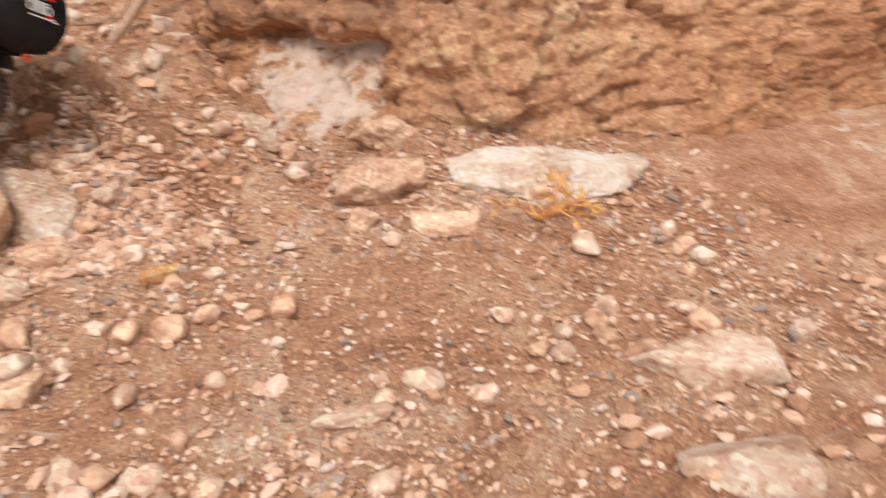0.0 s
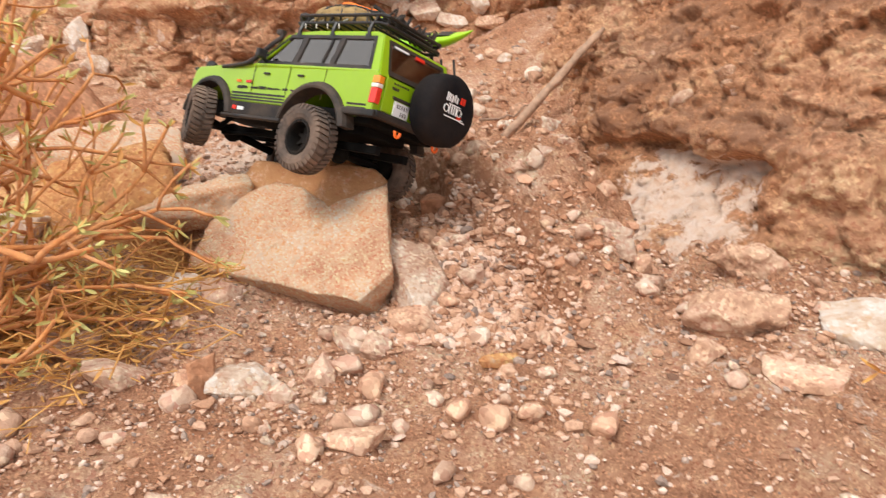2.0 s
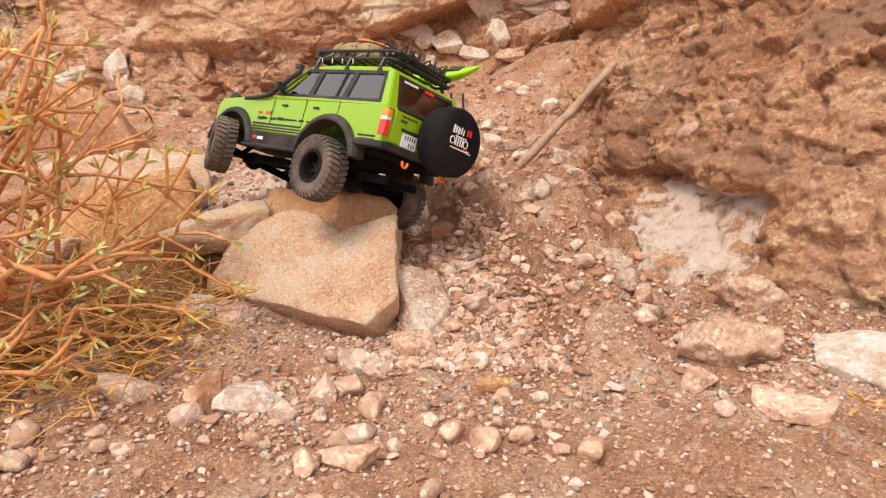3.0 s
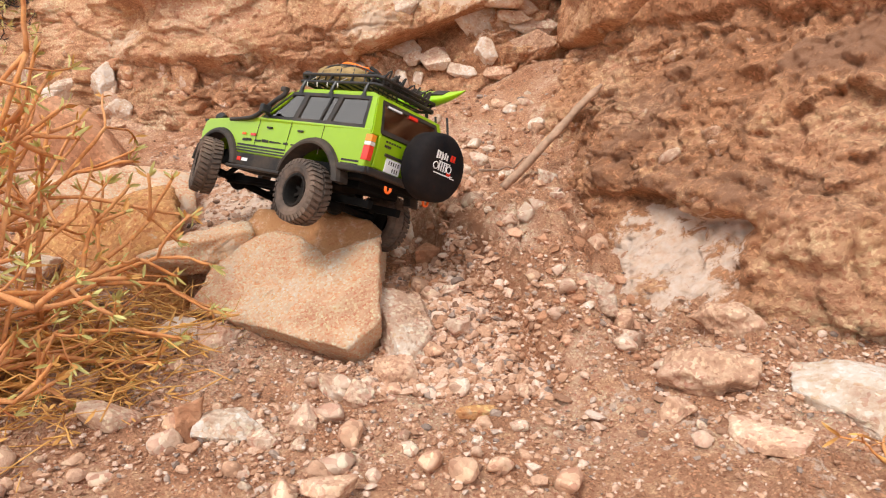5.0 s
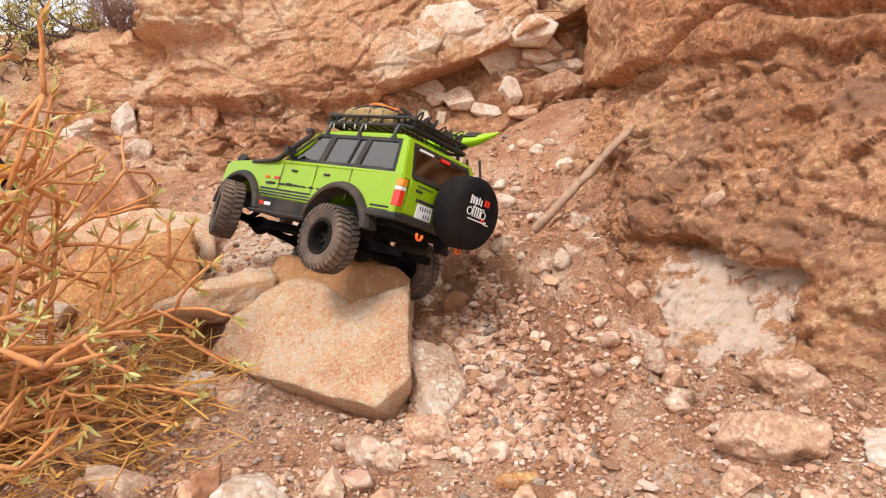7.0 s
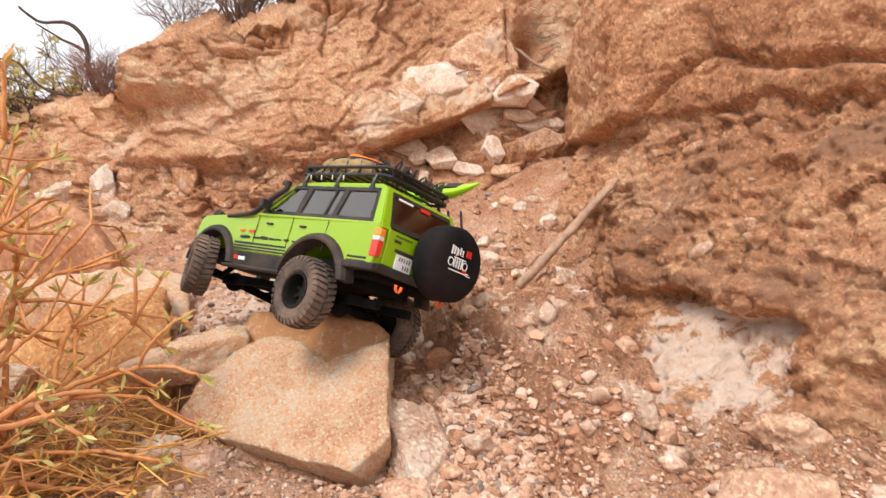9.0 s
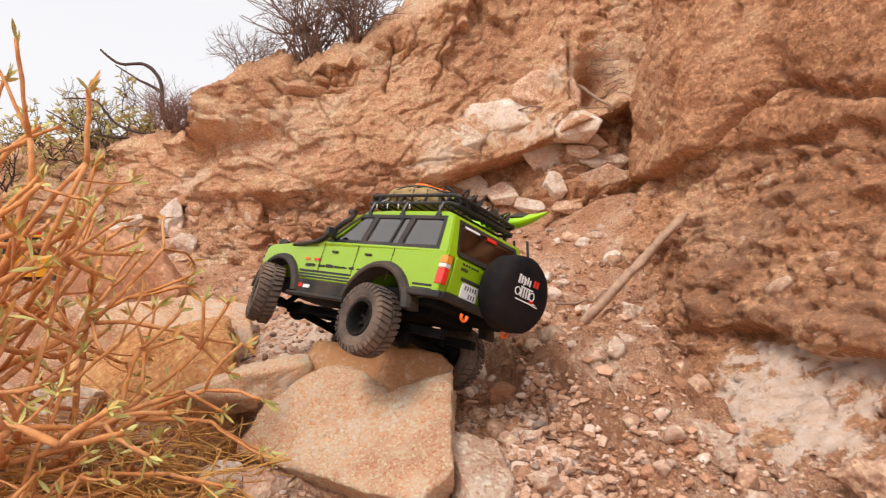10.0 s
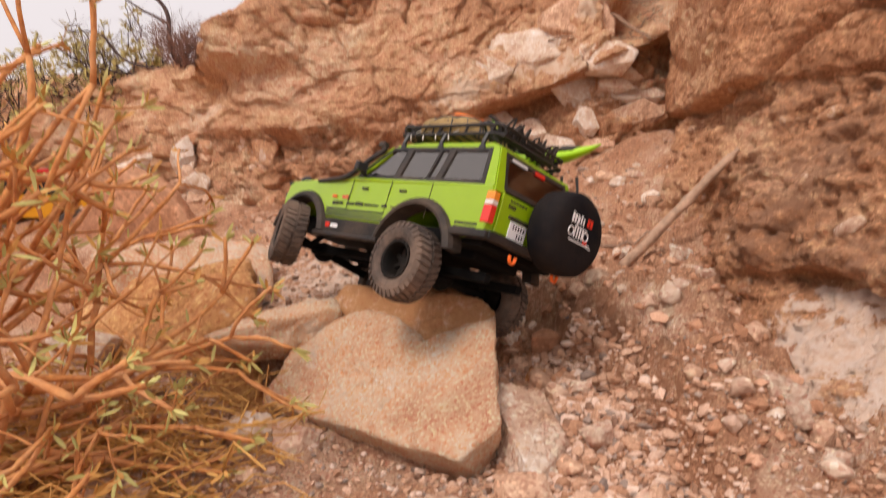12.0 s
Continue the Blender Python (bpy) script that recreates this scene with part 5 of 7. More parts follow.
tread_marks(roof, (-0.02, -0.02, 0.1690), (1, 0, 0), (0, 1, 0), (0, 0, 1), 0.05, 0.036, 4)
for sgn in (1, -1):
    bm = bmesh.new()
    plate(bm, side_poly([(-0.1335, 0.106), (-0.108, 0.106), (-0.088, 0.160), (-0.1085, 0.160)], sgn), 0.008)
    bevelled(bm, 0.002)
    part("rear_post", bm, M_paint, car)
    bm = bmesh.new()
    plate(bm, side_poly([(0.180, 0.106), (0.198, 0.106), (0.136, 0.160), (0.119, 0.160)], sgn), 0.008)
    bevelled(bm, 0.002)
    part("front_post", bm, M_paint, car)
    bm = bmesh.new()
    plate(bm, side_poly([(-0.114, 0.1075), (0.186, 0.1075), (0.182, 0.113), (-0.112, 0.113)], sgn, 0.0006), 0.005)
    plate(bm, side_poly([(-0.096, 0.155), (0.126, 0.155), (0.121, 0.1605), (-0.094, 0.1605)], sgn, 0.0006), 0.005)
    plate(bm, side_poly([(0.184, 0.108), (0.190, 0.108), (0.128, 0.160), (0.118, 0.160)], sgn, 0.0006), 0.005)
    plate(bm, side_poly([(-0.114, 0.108), (-0.106, 0.108), (-0.089, 0.160), (-0.096, 0.160)], sgn, 0.0006), 0.005)
    for xa, xb in ((0.078, 0.092), (0.010, 0.014), (-0.020, -0.008)):
        plate(bm, side_poly([(xa, 0.110), (xb, 0.110), (xb - 0.002, 0.158), (xa - 0.002, 0.158)], sgn, 0.0004), 0.005)
    frame_ob = part("window_frame", bm, M_black, car, "black side window surround")
    for pane in (((0.091, 0.112), (0.182, 0.112), (0.126, 0.156), (0.089, 0.156)), ((0.013, 0.112), (0.079, 0.112), (0.077, 0.156), (0.011, 0.156)),
                 ((-0.009, 0.112), (0.011, 0.112), (0.009, 0.156), (-0.011, 0.156)), ((-0.108, 0.112), (-0.019, 0.112), (-0.021, 0.156), (-0.092, 0.156))):
        bm = bmesh.new()
        plate(bm, side_poly(pane, sgn, -0.002), 0.0008)
        part("pane", bm, M_glass, frame_ob, "tinted window pane")
# windscreen and rear window
bm = bmesh.new()
plate(bm, [(0.1935, -0.083, 0.108), (0.1935, 0.083, 0.108), (0.136, 0.072, 0.158), (0.136, -0.072, 0.158)], 0.001)
part("windscreen", bm, M_glass, car, "sloping tinted windscreen")


def rear_x(z):
    return -0.1355 + 0.028 * (z - 0.106) / 0.062


def rear_poly(yz, out):
    return [(rear_x(z) - out, y, z) for y, z in yz]


bm = bmesh.new()
for a, b, c, d in (((0.078, 0.106), (-0.078, 0.106), (-0.078, 0.113), (0.078, 0.113)), ((0.070, 0.153), (-0.070, 0.153), (-0.069, 0.1585), (0.069, 0.1585)),
                   ((0.078, 0.106), (0.072, 0.106), (0.065, 0.158), (0.070, 0.158)), ((-0.072, 0.106), (-0.078, 0.106), (-0.070, 0.158), (-0.065, 0.158))):
    plate(bm, rear_poly((a, b, c, d), 0.001), 0.005)
for sgn in (1, -1):
    cb = bmesh.new()
    pts = rear_poly(((sgn * 0.0962, 0.100), (sgn * 0.076, 0.100), (sgn * 0.0685, 0.163), (sgn * 0.0790, 0.163)), 0.0)
    plate(cb, pts if sgn > 0 else pts[::-1], 0.006)
    bevelled(cb, 0.0015)
    part("rear_corner", cb, M_paint, car)
rear_frame = part("rear_window_frame", bm, M_black, car, "black rear window surround")
bm = bmesh.new()
plate(bm, rear_poly(((0.074, 0.110), (-0.074, 0.110), (-0.068, 0.156), (0.068, 0.156)), -0.001), 0.001)
part("pane", bm, M_glass_rear, rear_frame, "tinted rear window pane")
bm = bmesh.new()
plate(bm, rear_poly(((0.005, 0.149), (-0.017, 0.149), (-0.017, 0.154), (0.005, 0.154)), 0.002), 0.002)
part("brake_light", bm, M_red, rear_frame, "small red high brake light")
bm = bmesh.new()
plate(bm, rear_poly(((0.058, 0.150), (0.024, 0.150), (0.024, 0.153), (0.058, 0.153)), 0.0016), 0.001)
part("window_sticker", bm, M_white, rear_frame, "narrow white sticker of unreadable print")
# tailgate panel and its groove
bm = bmesh.new()
box(bm, -0.1415, -0.137, -0.082, 0.082, 0.042, 0.100, 0.0018)
tailgate = part("tailgate", bm, M_paint, car)
bm = bmesh.new()
box(bm, -0.144, -0.141, 0.012, 0.062, 0.068, 0.0735, 0.001)
part("gate_handle", bm, M_black, tailgate, "black tailgate handle")
for y0, y1, z0, z1 in ((0.030, 0.068, 0.0925, 0.096), (0.052, 0.068, 0.083, 0.088)):
    bm = bmesh.new()
    for k in range(6):
        w = (y1 - y0) / 6
        box(bm, -0.1422, -0.141, y0 + k * w, y0 + k * w + w * 0.65, z0, z1)
    part("badge", bm, M_black, tailgate, "small dark badge bars")
bm = bmesh.new()
box(bm, -0.1432, -0.141, 0.020, 0.056, 0.0415, 0.0665, 0.0008)
number_plate = part("number_plate", bm, M_white, car, "small white rear plate")
for z, count in ((0.0445, 3), (0.0560, 5)):
    bm = bmesh.new()
    for k in range(count):
        box(bm, -0.1436, -0.1430, 0.0255 + 0.0055 * k, 0.0275 + 0.0055 * k, z, z + 0.0070)
    part("plate_bars", bm, M_black, number_plate, "dark bars")
# lamps
for sgn in (1, -1):
    lamp = new("tail_lamp")
    lamp.parent = car
    for nm, z0, z1, mt in (("amber_lens", 0.0840, 0.097, M_amber), ("clear_lens", 0.0765, 0.0835, M_clear), ("red_lens", 0.050, 0.076, M_red)):
        bm = bmesh.new()
        y0, y1 = sorted((sgn * 0.0995, sgn * 0.0885))
        box(bm, -0.1425, -0.127, y0, y1, z0, z1, 0.0012)
        part(nm, bm, mt, lamp, nm.replace("_", " ") + " of the tail lamp")
    bm = bmesh.new()
    box(bm, 0.396, 0.4065, min(sgn * 0.052, sgn * 0.084), max(sgn * 0.052, sgn * 0.084), 0.060, 0.082, 0.003)
    part("headlamp", bm, M_clear, car, "clear headlamp")
bm = bmesh.new()
box(bm, 0.399, 0.4065, -0.05, 0.05, 0.060, 0.084, 0.002)
part("grille", bm, M_black, car)

# fender flares, lower cladding, stripes
for sgn in (1, -1):
    for cx, r in ((0.0, 0.077), (WB, 0.075)):
        v, f = [], []
        n = 22
        for i in range(n + 1):
            a = radians(3 + 169 * i / n)
            ca, sa = math.cos(a), math.sin(a)
            w = 1 - 0.45 * max(0.0, cx + r * ca - 0.19) ** 1.2
            for (dr, yy) in ((-0.004, 0.080), (0.0, 0.1075), (0.004, 0.1085), (0.011, 0.1045), (0.014, 0.0975), (0.014, 0.080)):
                v.append((cx + (r + dr) * ca, sgn * yy * w, -0.012 + (r + dr) * sa))
        for i in range(n):
            for k in range(6):
                a, b = i * 6 + k, i * 6 + (k + 1) % 6
                f.append((a, b, b + 6, a + 6))
        f += [tuple(range(6)), tuple(n * 6 + k for k in range(6))]
        bm = bmesh.new()
        vs = [bm.verts.new(p) for p in v]
        for q in f:
            bm.faces.new([vs[i] for i in q])
        bmesh.ops.recalc_face_normals(bm, faces=bm.faces)
        part("fender_flare", bm, M_trim, car, "dull black fender flare", smooth_shade=False)
    bm = bmesh.new()
    y0, y1 = sorted((sgn * 0.080, sgn * 0.0975))
    box(bm, 0.068, 0.256, y0, y1, -0.004, 0.0285, 0.003)
    part("sill_panel", bm, M_trim, car, "black lower door cladding")
    for z, h in ((0.0435, 0.0036), (0.0375, 0.0030), (0.0320, 0.0030)):
        for xa, xb in ((0.084, 0.246), (-0.124, -0.079)):
            bm = bmesh.new()
            y0, y1 = sorted((sgn * 0.0972, sgn * 0.0989))
            box(bm, xa, xb, y0, y1, z, z + h)
            if xa > 0 or z > 0.033:
                part("stripe", bm, M_black, body, "black side stripe")
    for x in (0.150, 0.052):
        bm = bmesh.new()
        y0, y1 = sorted((sgn * 0.097, sgn * 0.101))
        box(bm, x - 0.008, x + 0.008, y0, y1, 0.0845, 0.0885, 0.0012)
        part("door_handle", bm, M_black, car, "black door handle")
    for x in (0.188, 0.085, -0.012):
        bm = bmesh.new()
        y0, y1 = sorted((sgn * 0.0978, sgn * 0.0987))
        box(bm, x, x + 0.0009, y0, y1, 0.046, 0.104)
        part("door_seam", bm, M_trim, body)
    # sponsor decals, unreadable: small bars
    rngd = random.Random(3)
    for x, w, z, h, mt in ((0.238, 0.012, 0.0665, 0.005, M_orange_p), (0.208, 0.016, 0.066, 0.006, M_red), (0.232, 0.014, 0.054, 0.006, M_black), (0.214, 0.013, 0.055, 0.005, M_black), (0.190, 0.020, 0.0555, 0.004, M_black),
                           (0.165, 0.019, 0.0555, 0.006, M_black), (0.140, 0.020, 0.0560, 0.004, M_black), (0.118, 0.014, 0.0565, 0.003, M_trim), (0.094, 0.015, 0.0560, 0.005, M_black), (0.072, 0.016, 0.0565, 0.003, M_trim)):
        bm = bmesh.new()
        y0, y1 = sorted((sgn * 0.0975, sgn * 0.0992))
        k = 0.0
        while k < w - 0.001:
            ww = rngd.uniform(0.0015, 0.0032)
            box(bm, x - k - ww, x - k, y0, y1, z, z + h * rngd.uniform(0.75, 1.0))
            k += ww + 0.0006
        part("decal", bm, mt, body, "small printed decal bars")
    bm = bmesh.new()
    y0, y1 = sorted((sgn * 0.097, sgn * 0.0985))
    box(bm, 0.222, 0.234, y0, y1, 0.009, 0.018)
    part("decal", bm, M_red, body, "small red decal")
    bm = bmesh.new()
    box(bm, 0.198, 0.218, y0, y1, 0.009, 0.0165)
    part("decal", bm, M_white, body, "small white decal")
    # slider bar under the doors
    bm = bmesh.new()
    y = sgn * 0.106
    rod(bm, [(0.07, y, -0.006), (0.25, y, -0.008)], 0.0045, 8)
    for x in (0.085, 0.13, 0.18, 0.235):
        rod(bm, [(x, sgn * 0.08, -0.004), (x, y, -0.007)], 0.003, 6)
    part("rock_slider", bm, M_black, car, "black tubular rock slider")
    # mirrors
    bm = bmesh.new()
    y0, y1 = sorted((sgn * 0.100, sgn * 0.120))
    box(bm, 0.158, 0.170, y0, y1, 0.113, 0.127, 0.003)
    rod(bm, [(0.165, sgn * 0.092, 0.110), (0.164, sgn * 0.106, 0.115)], 0.003, 6)
    part("mirror", bm, M_black, car, "black door mirror")

# bumpers
bm = bmesh.new()
box(bm, -0.150, -0.130, -0.097, 0.097, 0.027, 0.040, 0.004)
for y0, y1 in ((0.086, 0.1035), (-0.1035, -0.086)):
    box(bm, -0.148, -0.072, y0, y1, 0.026, 0.0385, 0.003)
part("rear_bumper", bm, M_black, car, "black plastic rear bumper")
bm = bmesh.new()
box(bm, 0.392, 0.418, -0.090, 0.090, 0.012, 0.036, 0.005)
part("front_bumper", bm, M_black, car, "black front bumper")
bm = bmesh.new()
for z in (0.042, 0.066, 0.090):
    rod(bm, curve_through([(0.395, 0.088, z), (0.415, 0.078, z), (0.424, 0.0, z), (0.415, -0.078, z), (0.395, -0.088, z)], 5), 0.0036, 8)
for y in (-0.055, -0.02, 0.02, 0.055):
    rod(bm, [(0.414, y, 0.030), (0.4215, y, 0.066), (0.4195, y, 0.092)], 0.003, 8)
bull = part("bull_bar", bm, M_rack, car, "black tubular bull bar")
for y in (0.045, -0.045):
    bm = bmesh.new()
    rod(bm, [(0.408, y, 0.106), (0.424, y, 0.107), (0.428, y, 0.107)], [0.009, 0.0135, 0.0125], 14)
    rod(bm, [(0.418, y, 0.09), (0.418, y, 0.10)], 0.003, 6)
    part("spot_lamp", bm, M_black, bull, "round black spot lamp")
for y in (0.048, -0.048):
    bm = bmesh.new()
    pts = [(-0.1565, y + 0.006 * math.cos(a), 0.012 + 0.009 * math.sin(a)) for a in np.linspace(-3.4, 0.3, 11)]
    rod(bm, pts, 0.0026, 8)
    part("shackle", bm, M_orange_p, car, "bright orange tow shackle")

# snorkel along the left post
bm = bmesh.new()
rod(bm, curve_through([(0.30, 0.094, 0.097), (0.25, 0.099, 0.1005), (0.205, 0.1015, 0.108), (0.165, 0.094, 0.138), (0.148, 0.0885, 0.152), (0.146, 0.088, 0.160)], 6), 0.0045, 10)
box(bm, 0.143, 0.159, 0.082, 0.094, 0.157, 0.166, 0.003)
part("snorkel", bm, M_black, car, "black air snorkel on the left post")

# chassis, axles
bm = bmesh.new()
box(bm, -0.085, 0.385, -0.050, 0.050, 0.012, 0.045, 0.004)
for y in (-0.035, 0.035):
    box(bm, -0.11, 0.39, y - 0.006, y + 0.006, -0.016, -0.002, 0.001)
# black filler block, stands in for the shade inside the rear wheel wells
box(bm, -0.122, 0.062, -0.080, 0.080, 0.026, 0.046, 0.004)
part("chassis", bm, M_void, car, "dark chassis frame with a black block filling the shaded rear wheel wells")

# wheels: hub heights follow the rough ground
HUBS = [((-0.008, TRACK - 0.003, -0.018), 0), ((WB, TRACK, -0.004), -24), ((0.0, -TRACK, -0.026), 0), ((WB, -TRACK, -0.036), -24)]
TR, TW = 0.0605, 0.045


def tyre_bmesh():
    prof = [(0.0315, -0.40), (0.0355, -0.48), (0.042, -0.525), (0.049, -0.525), (0.0545, -0.47), (0.0575, -0.38), (0.0584, 0.0), (0.0575, 0.38), (0.0545, 0.47), (0.049, 0.525), (0.042, 0.525), (0.0355, 0.48), (0.0315, 0.40), (0.030, 0.0)]
    n, k = 44, len(prof)
    bm = bmesh.new()
    ring = []
    for i in range(n):
        a = 2 * math.pi * i / n
        ring.append([bm.verts.new((r * math.cos(a), w * TW, r * math.sin(a))) for r, w in prof])
    for i in range(n):
        for j in range(k):
            bm.faces.new((ring[i][j], ring[(i + 1) % n][j], ring[(i + 1) % n][(j + 1) % k], ring[i][(j + 1) % k]))
    lug = 34
    for i in range(lug):
        for row, (w0, w1, sk, ph) in enumerate(((-0.46, -0.06, 0.30, 0.0), (0.06, 0.46, -0.30, 0.5))):
            a0 = 2 * math.pi * (i + ph) / lug
            da = 2 * math.pi / lug * 0.62
            q = []
            for r in (0.0570, TR + 0.0018):
                for w, s in ((w0, -1), (w1, 1)):
                    for e in (0, 1):
                        rr = r - (0.0022 if abs(w) > 0.4 else 0)
                        a = a0 + e * da + sk * s * da
                        q.append(bm.verts.new((rr * math.cos(a), w * TW, rr * math.sin(a))))
            for idx in ((0, 1, 3, 2), (4, 6, 7, 5), (0, 4, 5, 1), (2, 3, 7, 6), (0, 2, 6, 4), (1, 5, 7, 3)):
                bm.faces.new([q[t] for t in idx])
        for sgn in (1, -1):  # shoulder blocks
            a0 = 2 * math.pi * (i + 0.25 * sgn) / lug
            da = 2 * math.pi / lug * 0.55
            q = [bm.verts.new((r * math.cos(a0 + e * da), sgn * w * TW, r * math.sin(a0 + e * da))) for r, w in ((0.0585, 0.42), (0.0500, 0.515), (0.0500, 0.545), (0.0598, 0.47)) for e in (0, 1)]
            for idx in ((0, 1, 3, 2), (2, 3, 5, 4), (4, 5, 7, 6), (6, 7, 1, 0), (0, 2, 4, 6), (1, 7, 5, 3)):
                bm.faces.new([q[t] for t in idx])
    bmesh.ops.recalc_face_normals(bm, faces=bm.faces)
    return bm


def rim_bmesh():
    bm = bmesh.new()
    n = 32
    prof = [(0.0365, 0.40), (0.0365, 0.46), (0.0315, 0.46), (0.0290, 0.32), (0.026, -0.12), (0.010, -0.12), (0.009, 0.06), (0.0, 0.06)]
    ring = []
    for i in range(n):
        a = 2 * math.pi * i / n
        ring.append([bm.verts.new((0.87 * r * math.cos(a), w * TW, 0.87 * r * math.sin(a))) for r, w in prof[:-1]])
    for i in range(n):
        for j in range(len(prof) - 2):
            bm.faces.new((ring[i][j], ring[(i + 1) % n][j], ring[(i + 1) % n][j + 1], ring[i][j + 1]))
    bm.faces.new([ring[i][-1] for i in range(n)])
    for i in range(8):
        a = 2 * math.pi * i / 8
        m = Matrix.Rotation(a, 4, "Y")
        box(bm, 0.008, 0.023, -0.12 * TW, 0.02 * TW, -0.0032, 0.0032, 0.0008, m)
    for i in range(16):
        a = 2 * math.pi * i / 16
        box(bm, 0.0290, 0.0308, 0.45 * TW, 0.49 * TW, -0.001, 0.001, 0, Matrix.Rotation(a, 4, "Y"))
    box(bm, -0.020, 0.020, -0.3 * TW, -0.13 * TW, -0.020, 0.020, 0.006)
    bmesh.ops.recalc_face_normals(bm, faces=bm.faces)
    return bm


first = None
for (hx, hy, hz), steer in HUBS:
    wheel = new("wheel")
    wheel.parent = car
    wheel.matrix_basis = Matrix.Translation((hx, hy, hz)) @ Euler((0, 0.35 + hx * 5 + hy, radians(steer + (0 if hy > 0 else 180)))).to_matrix().to_4x4() @ Matrix.Diagonal((0.94, 0.94, 0.94, 1))
    if first is None:
        t_ob = part("tyre", tyre_bmesh(), M_tyre, wheel, "dusty knobbly off-road tyre")
        r_ob = part("rim", rim_bmesh(), M_rim, wheel, "black beadlock rim")
        first = (t_ob.data, r_ob.data)
    else:
        put_mesh("tyre", first[0], wheel, label="dusty knobbly off-road tyre")
        put_mesh("rim", first[1], wheel, label="black beadlock rim")
for a, b in ((0, 2), (1, 3)):
    bm = bmesh.new()
    p, q = Vector(HUBS[a][0]), Vector(HUBS[b][0])
    rod(bm, [p * 0.85 + q * 0.15, q * 0.85 + p * 0.15], 0.008, 10)
    mid = p * 0.62 + q * 0.38
    bmesh.ops.create_uvsphere(bm, u_segments=12, v_segments=8, radius=0.019, matrix=Matrix.Translation(mid))
    part("axle", bm, M_void, car, "dark axle with differential")
for hx in (0.0, WB):
    for sgn in (1, -1):
        bm = bmesh.new()
        x1 = hx + (0.035 if hx == 0 else -0.035)
        rod(bm, [(x1, sgn * 0.05, 0.02), (hx, sgn * 0.062, -0.015)], 0.0055, 8)
        rod(bm, [(hx, sgn * 0.05, -0.022), (0.16, sgn * 0.036, -0.010)], 0.0035, 8)
        part("link_arm", bm, M_void, car)

# spare wheel in its cover, on the tailgate
bm = bmesh.new()
n = 40
prof = [(0.0, 0.052), (0.040, 0.0515), (0.054, 0.049), (0.0600, 0.042), (0.0615, 0.025), (0.060, 0.006), (0.052, 0.0), (0.0, 0.0)]
rings = []
for i in range(n):
    a = 2 * math.pi * i / n
    rings.append([bm.verts.new((-d, r * math.cos(a), r * math.sin(a))) for r, d in prof[1:-1]])
for i in range(n):
    for j in range(len(prof) - 3):
        bm.faces.new((rings[i][j], rings[i][j + 1], rings[(i + 1) % n][j + 1], rings[(i + 1) % n][j]))
bm.faces.new([r[0] for r in rings])
bm.faces.new([r[-1] for r in rings][::-1])
bmesh.ops.recalc_face_normals(bm, faces=bm.faces)
spare = part("spare_wheel_cover", bm, M_cloth, car, "round black cloth spare wheel cover", smooth_shade=True)
spare.matrix_basis = Matrix.Translation((-0.144, -0.031, 0.083))
# printed emblem: plain shapes
for y, z, w, h, mt in ((0.027, 0.013, 0.004, 0.014, M_white), (0.021, 0.014, 0.004, 0.012, M_white), (0.0145, 0.012, 0.002, 0.014, M_white), (0.012, 0.014, 0.0025, 0.010, M_white), (0.018, 0.009, 0.030, 0.0016, M_white),
                       (-0.016, -0.010, 0.008, 0.0018, M_white), (-0.018, -0.013, 0.012, 0.0016, M_white), (0.007, 0.015, 0.003, 0.012, M_white), (0.001, 0.014, 0.003, 0.010, M_white), (0.016, -0.006, 0.003, 0.015, M_white),
                       (0.010, -0.006, 0.003, 0.015, M_white), (0.004, -0.006, 0.003, 0.015, M_white), (-0.002, -0.006, 0.003, 0.015, M_white), (0.025, -0.012, 0.045, 0.002, M_white),
                       (-0.009, 0.016, 0.005, 0.011, M_red), (-0.016, 0.016, 0.005, 0.011, M_red), (-0.008, -0.010, 0.010, 0.006, M_red)):
    part("emblem_bar", box(bmesh.new(), -0.0524, -0.0518, y - w, y, z, z + h), mt, spare, "white printed bar" if mt is M_white else "red printed bar")
for yc in (0.0235, -0.011):
    part("emblem_ring", rod(bmesh.new(), [(-0.0525, yc + 0.006 * math.cos(a), 0.001 + 0.006 * math.sin(a)) for a in np.linspace(0, 6.2832, 13)], 0.0009, 5), M_white, spare, "white printed ring")

# roof rack with lamps
RZ = 0.183
rack = new("roof_rack")
rack.parent = car
tagged(rack, "black tubular roof rack")
for z in (RZ, RZ + 0.014):
    bm = bmesh.new()
    loop = [(0.128, 0.066, z), (0.122, 0.076, z), (-0.088, 0.076, z), (-0.095, 0.068, z), (-0.095, -0.068, z), (-0.088, -0.076, z), (0.122, -0.076, z), (0.128, -0.066, z), (0.128, 0.066, z)]
    rod(bm, loop, 0.0030, 8)
    part("rail", bm, M_rack, rack)
for x in (0.10, 0.04, -0.02, -0.075):
    for y in (0.076, -0.076):
        bm = rod(bmesh.new(), [(x, y, RZ), (x - 0.006, y, RZ + 0.014)], 0.0022, 6)
        part("post", bm, M_rack, rack)
for x in np.linspace(-0.08, 0.11, 9):
    part("cross_bar", rod(bmesh.new(), [(x, 0.075, RZ), (x, -0.075, RZ)], 0.0018, 6), M_rack, rack)
for x in (0.108, 0.018, -0.072):
    for y in (0.078, -0.078):
        bm = bmesh.new()
        rod(bm, curve_through([(x, y * 1.03, 0.158), (x, y * 1.03, 0.170), (x, y * 0.98, RZ)], 4), 0.0035, 8)
        box(bm, x - 0.006, x + 0.006, min(y * 0.99, y * 1.06), max(y * 0.99, y * 1.06), 0.154, 0.164, 0.0015)
        part("rack_foot", bm, M_rack, rack)
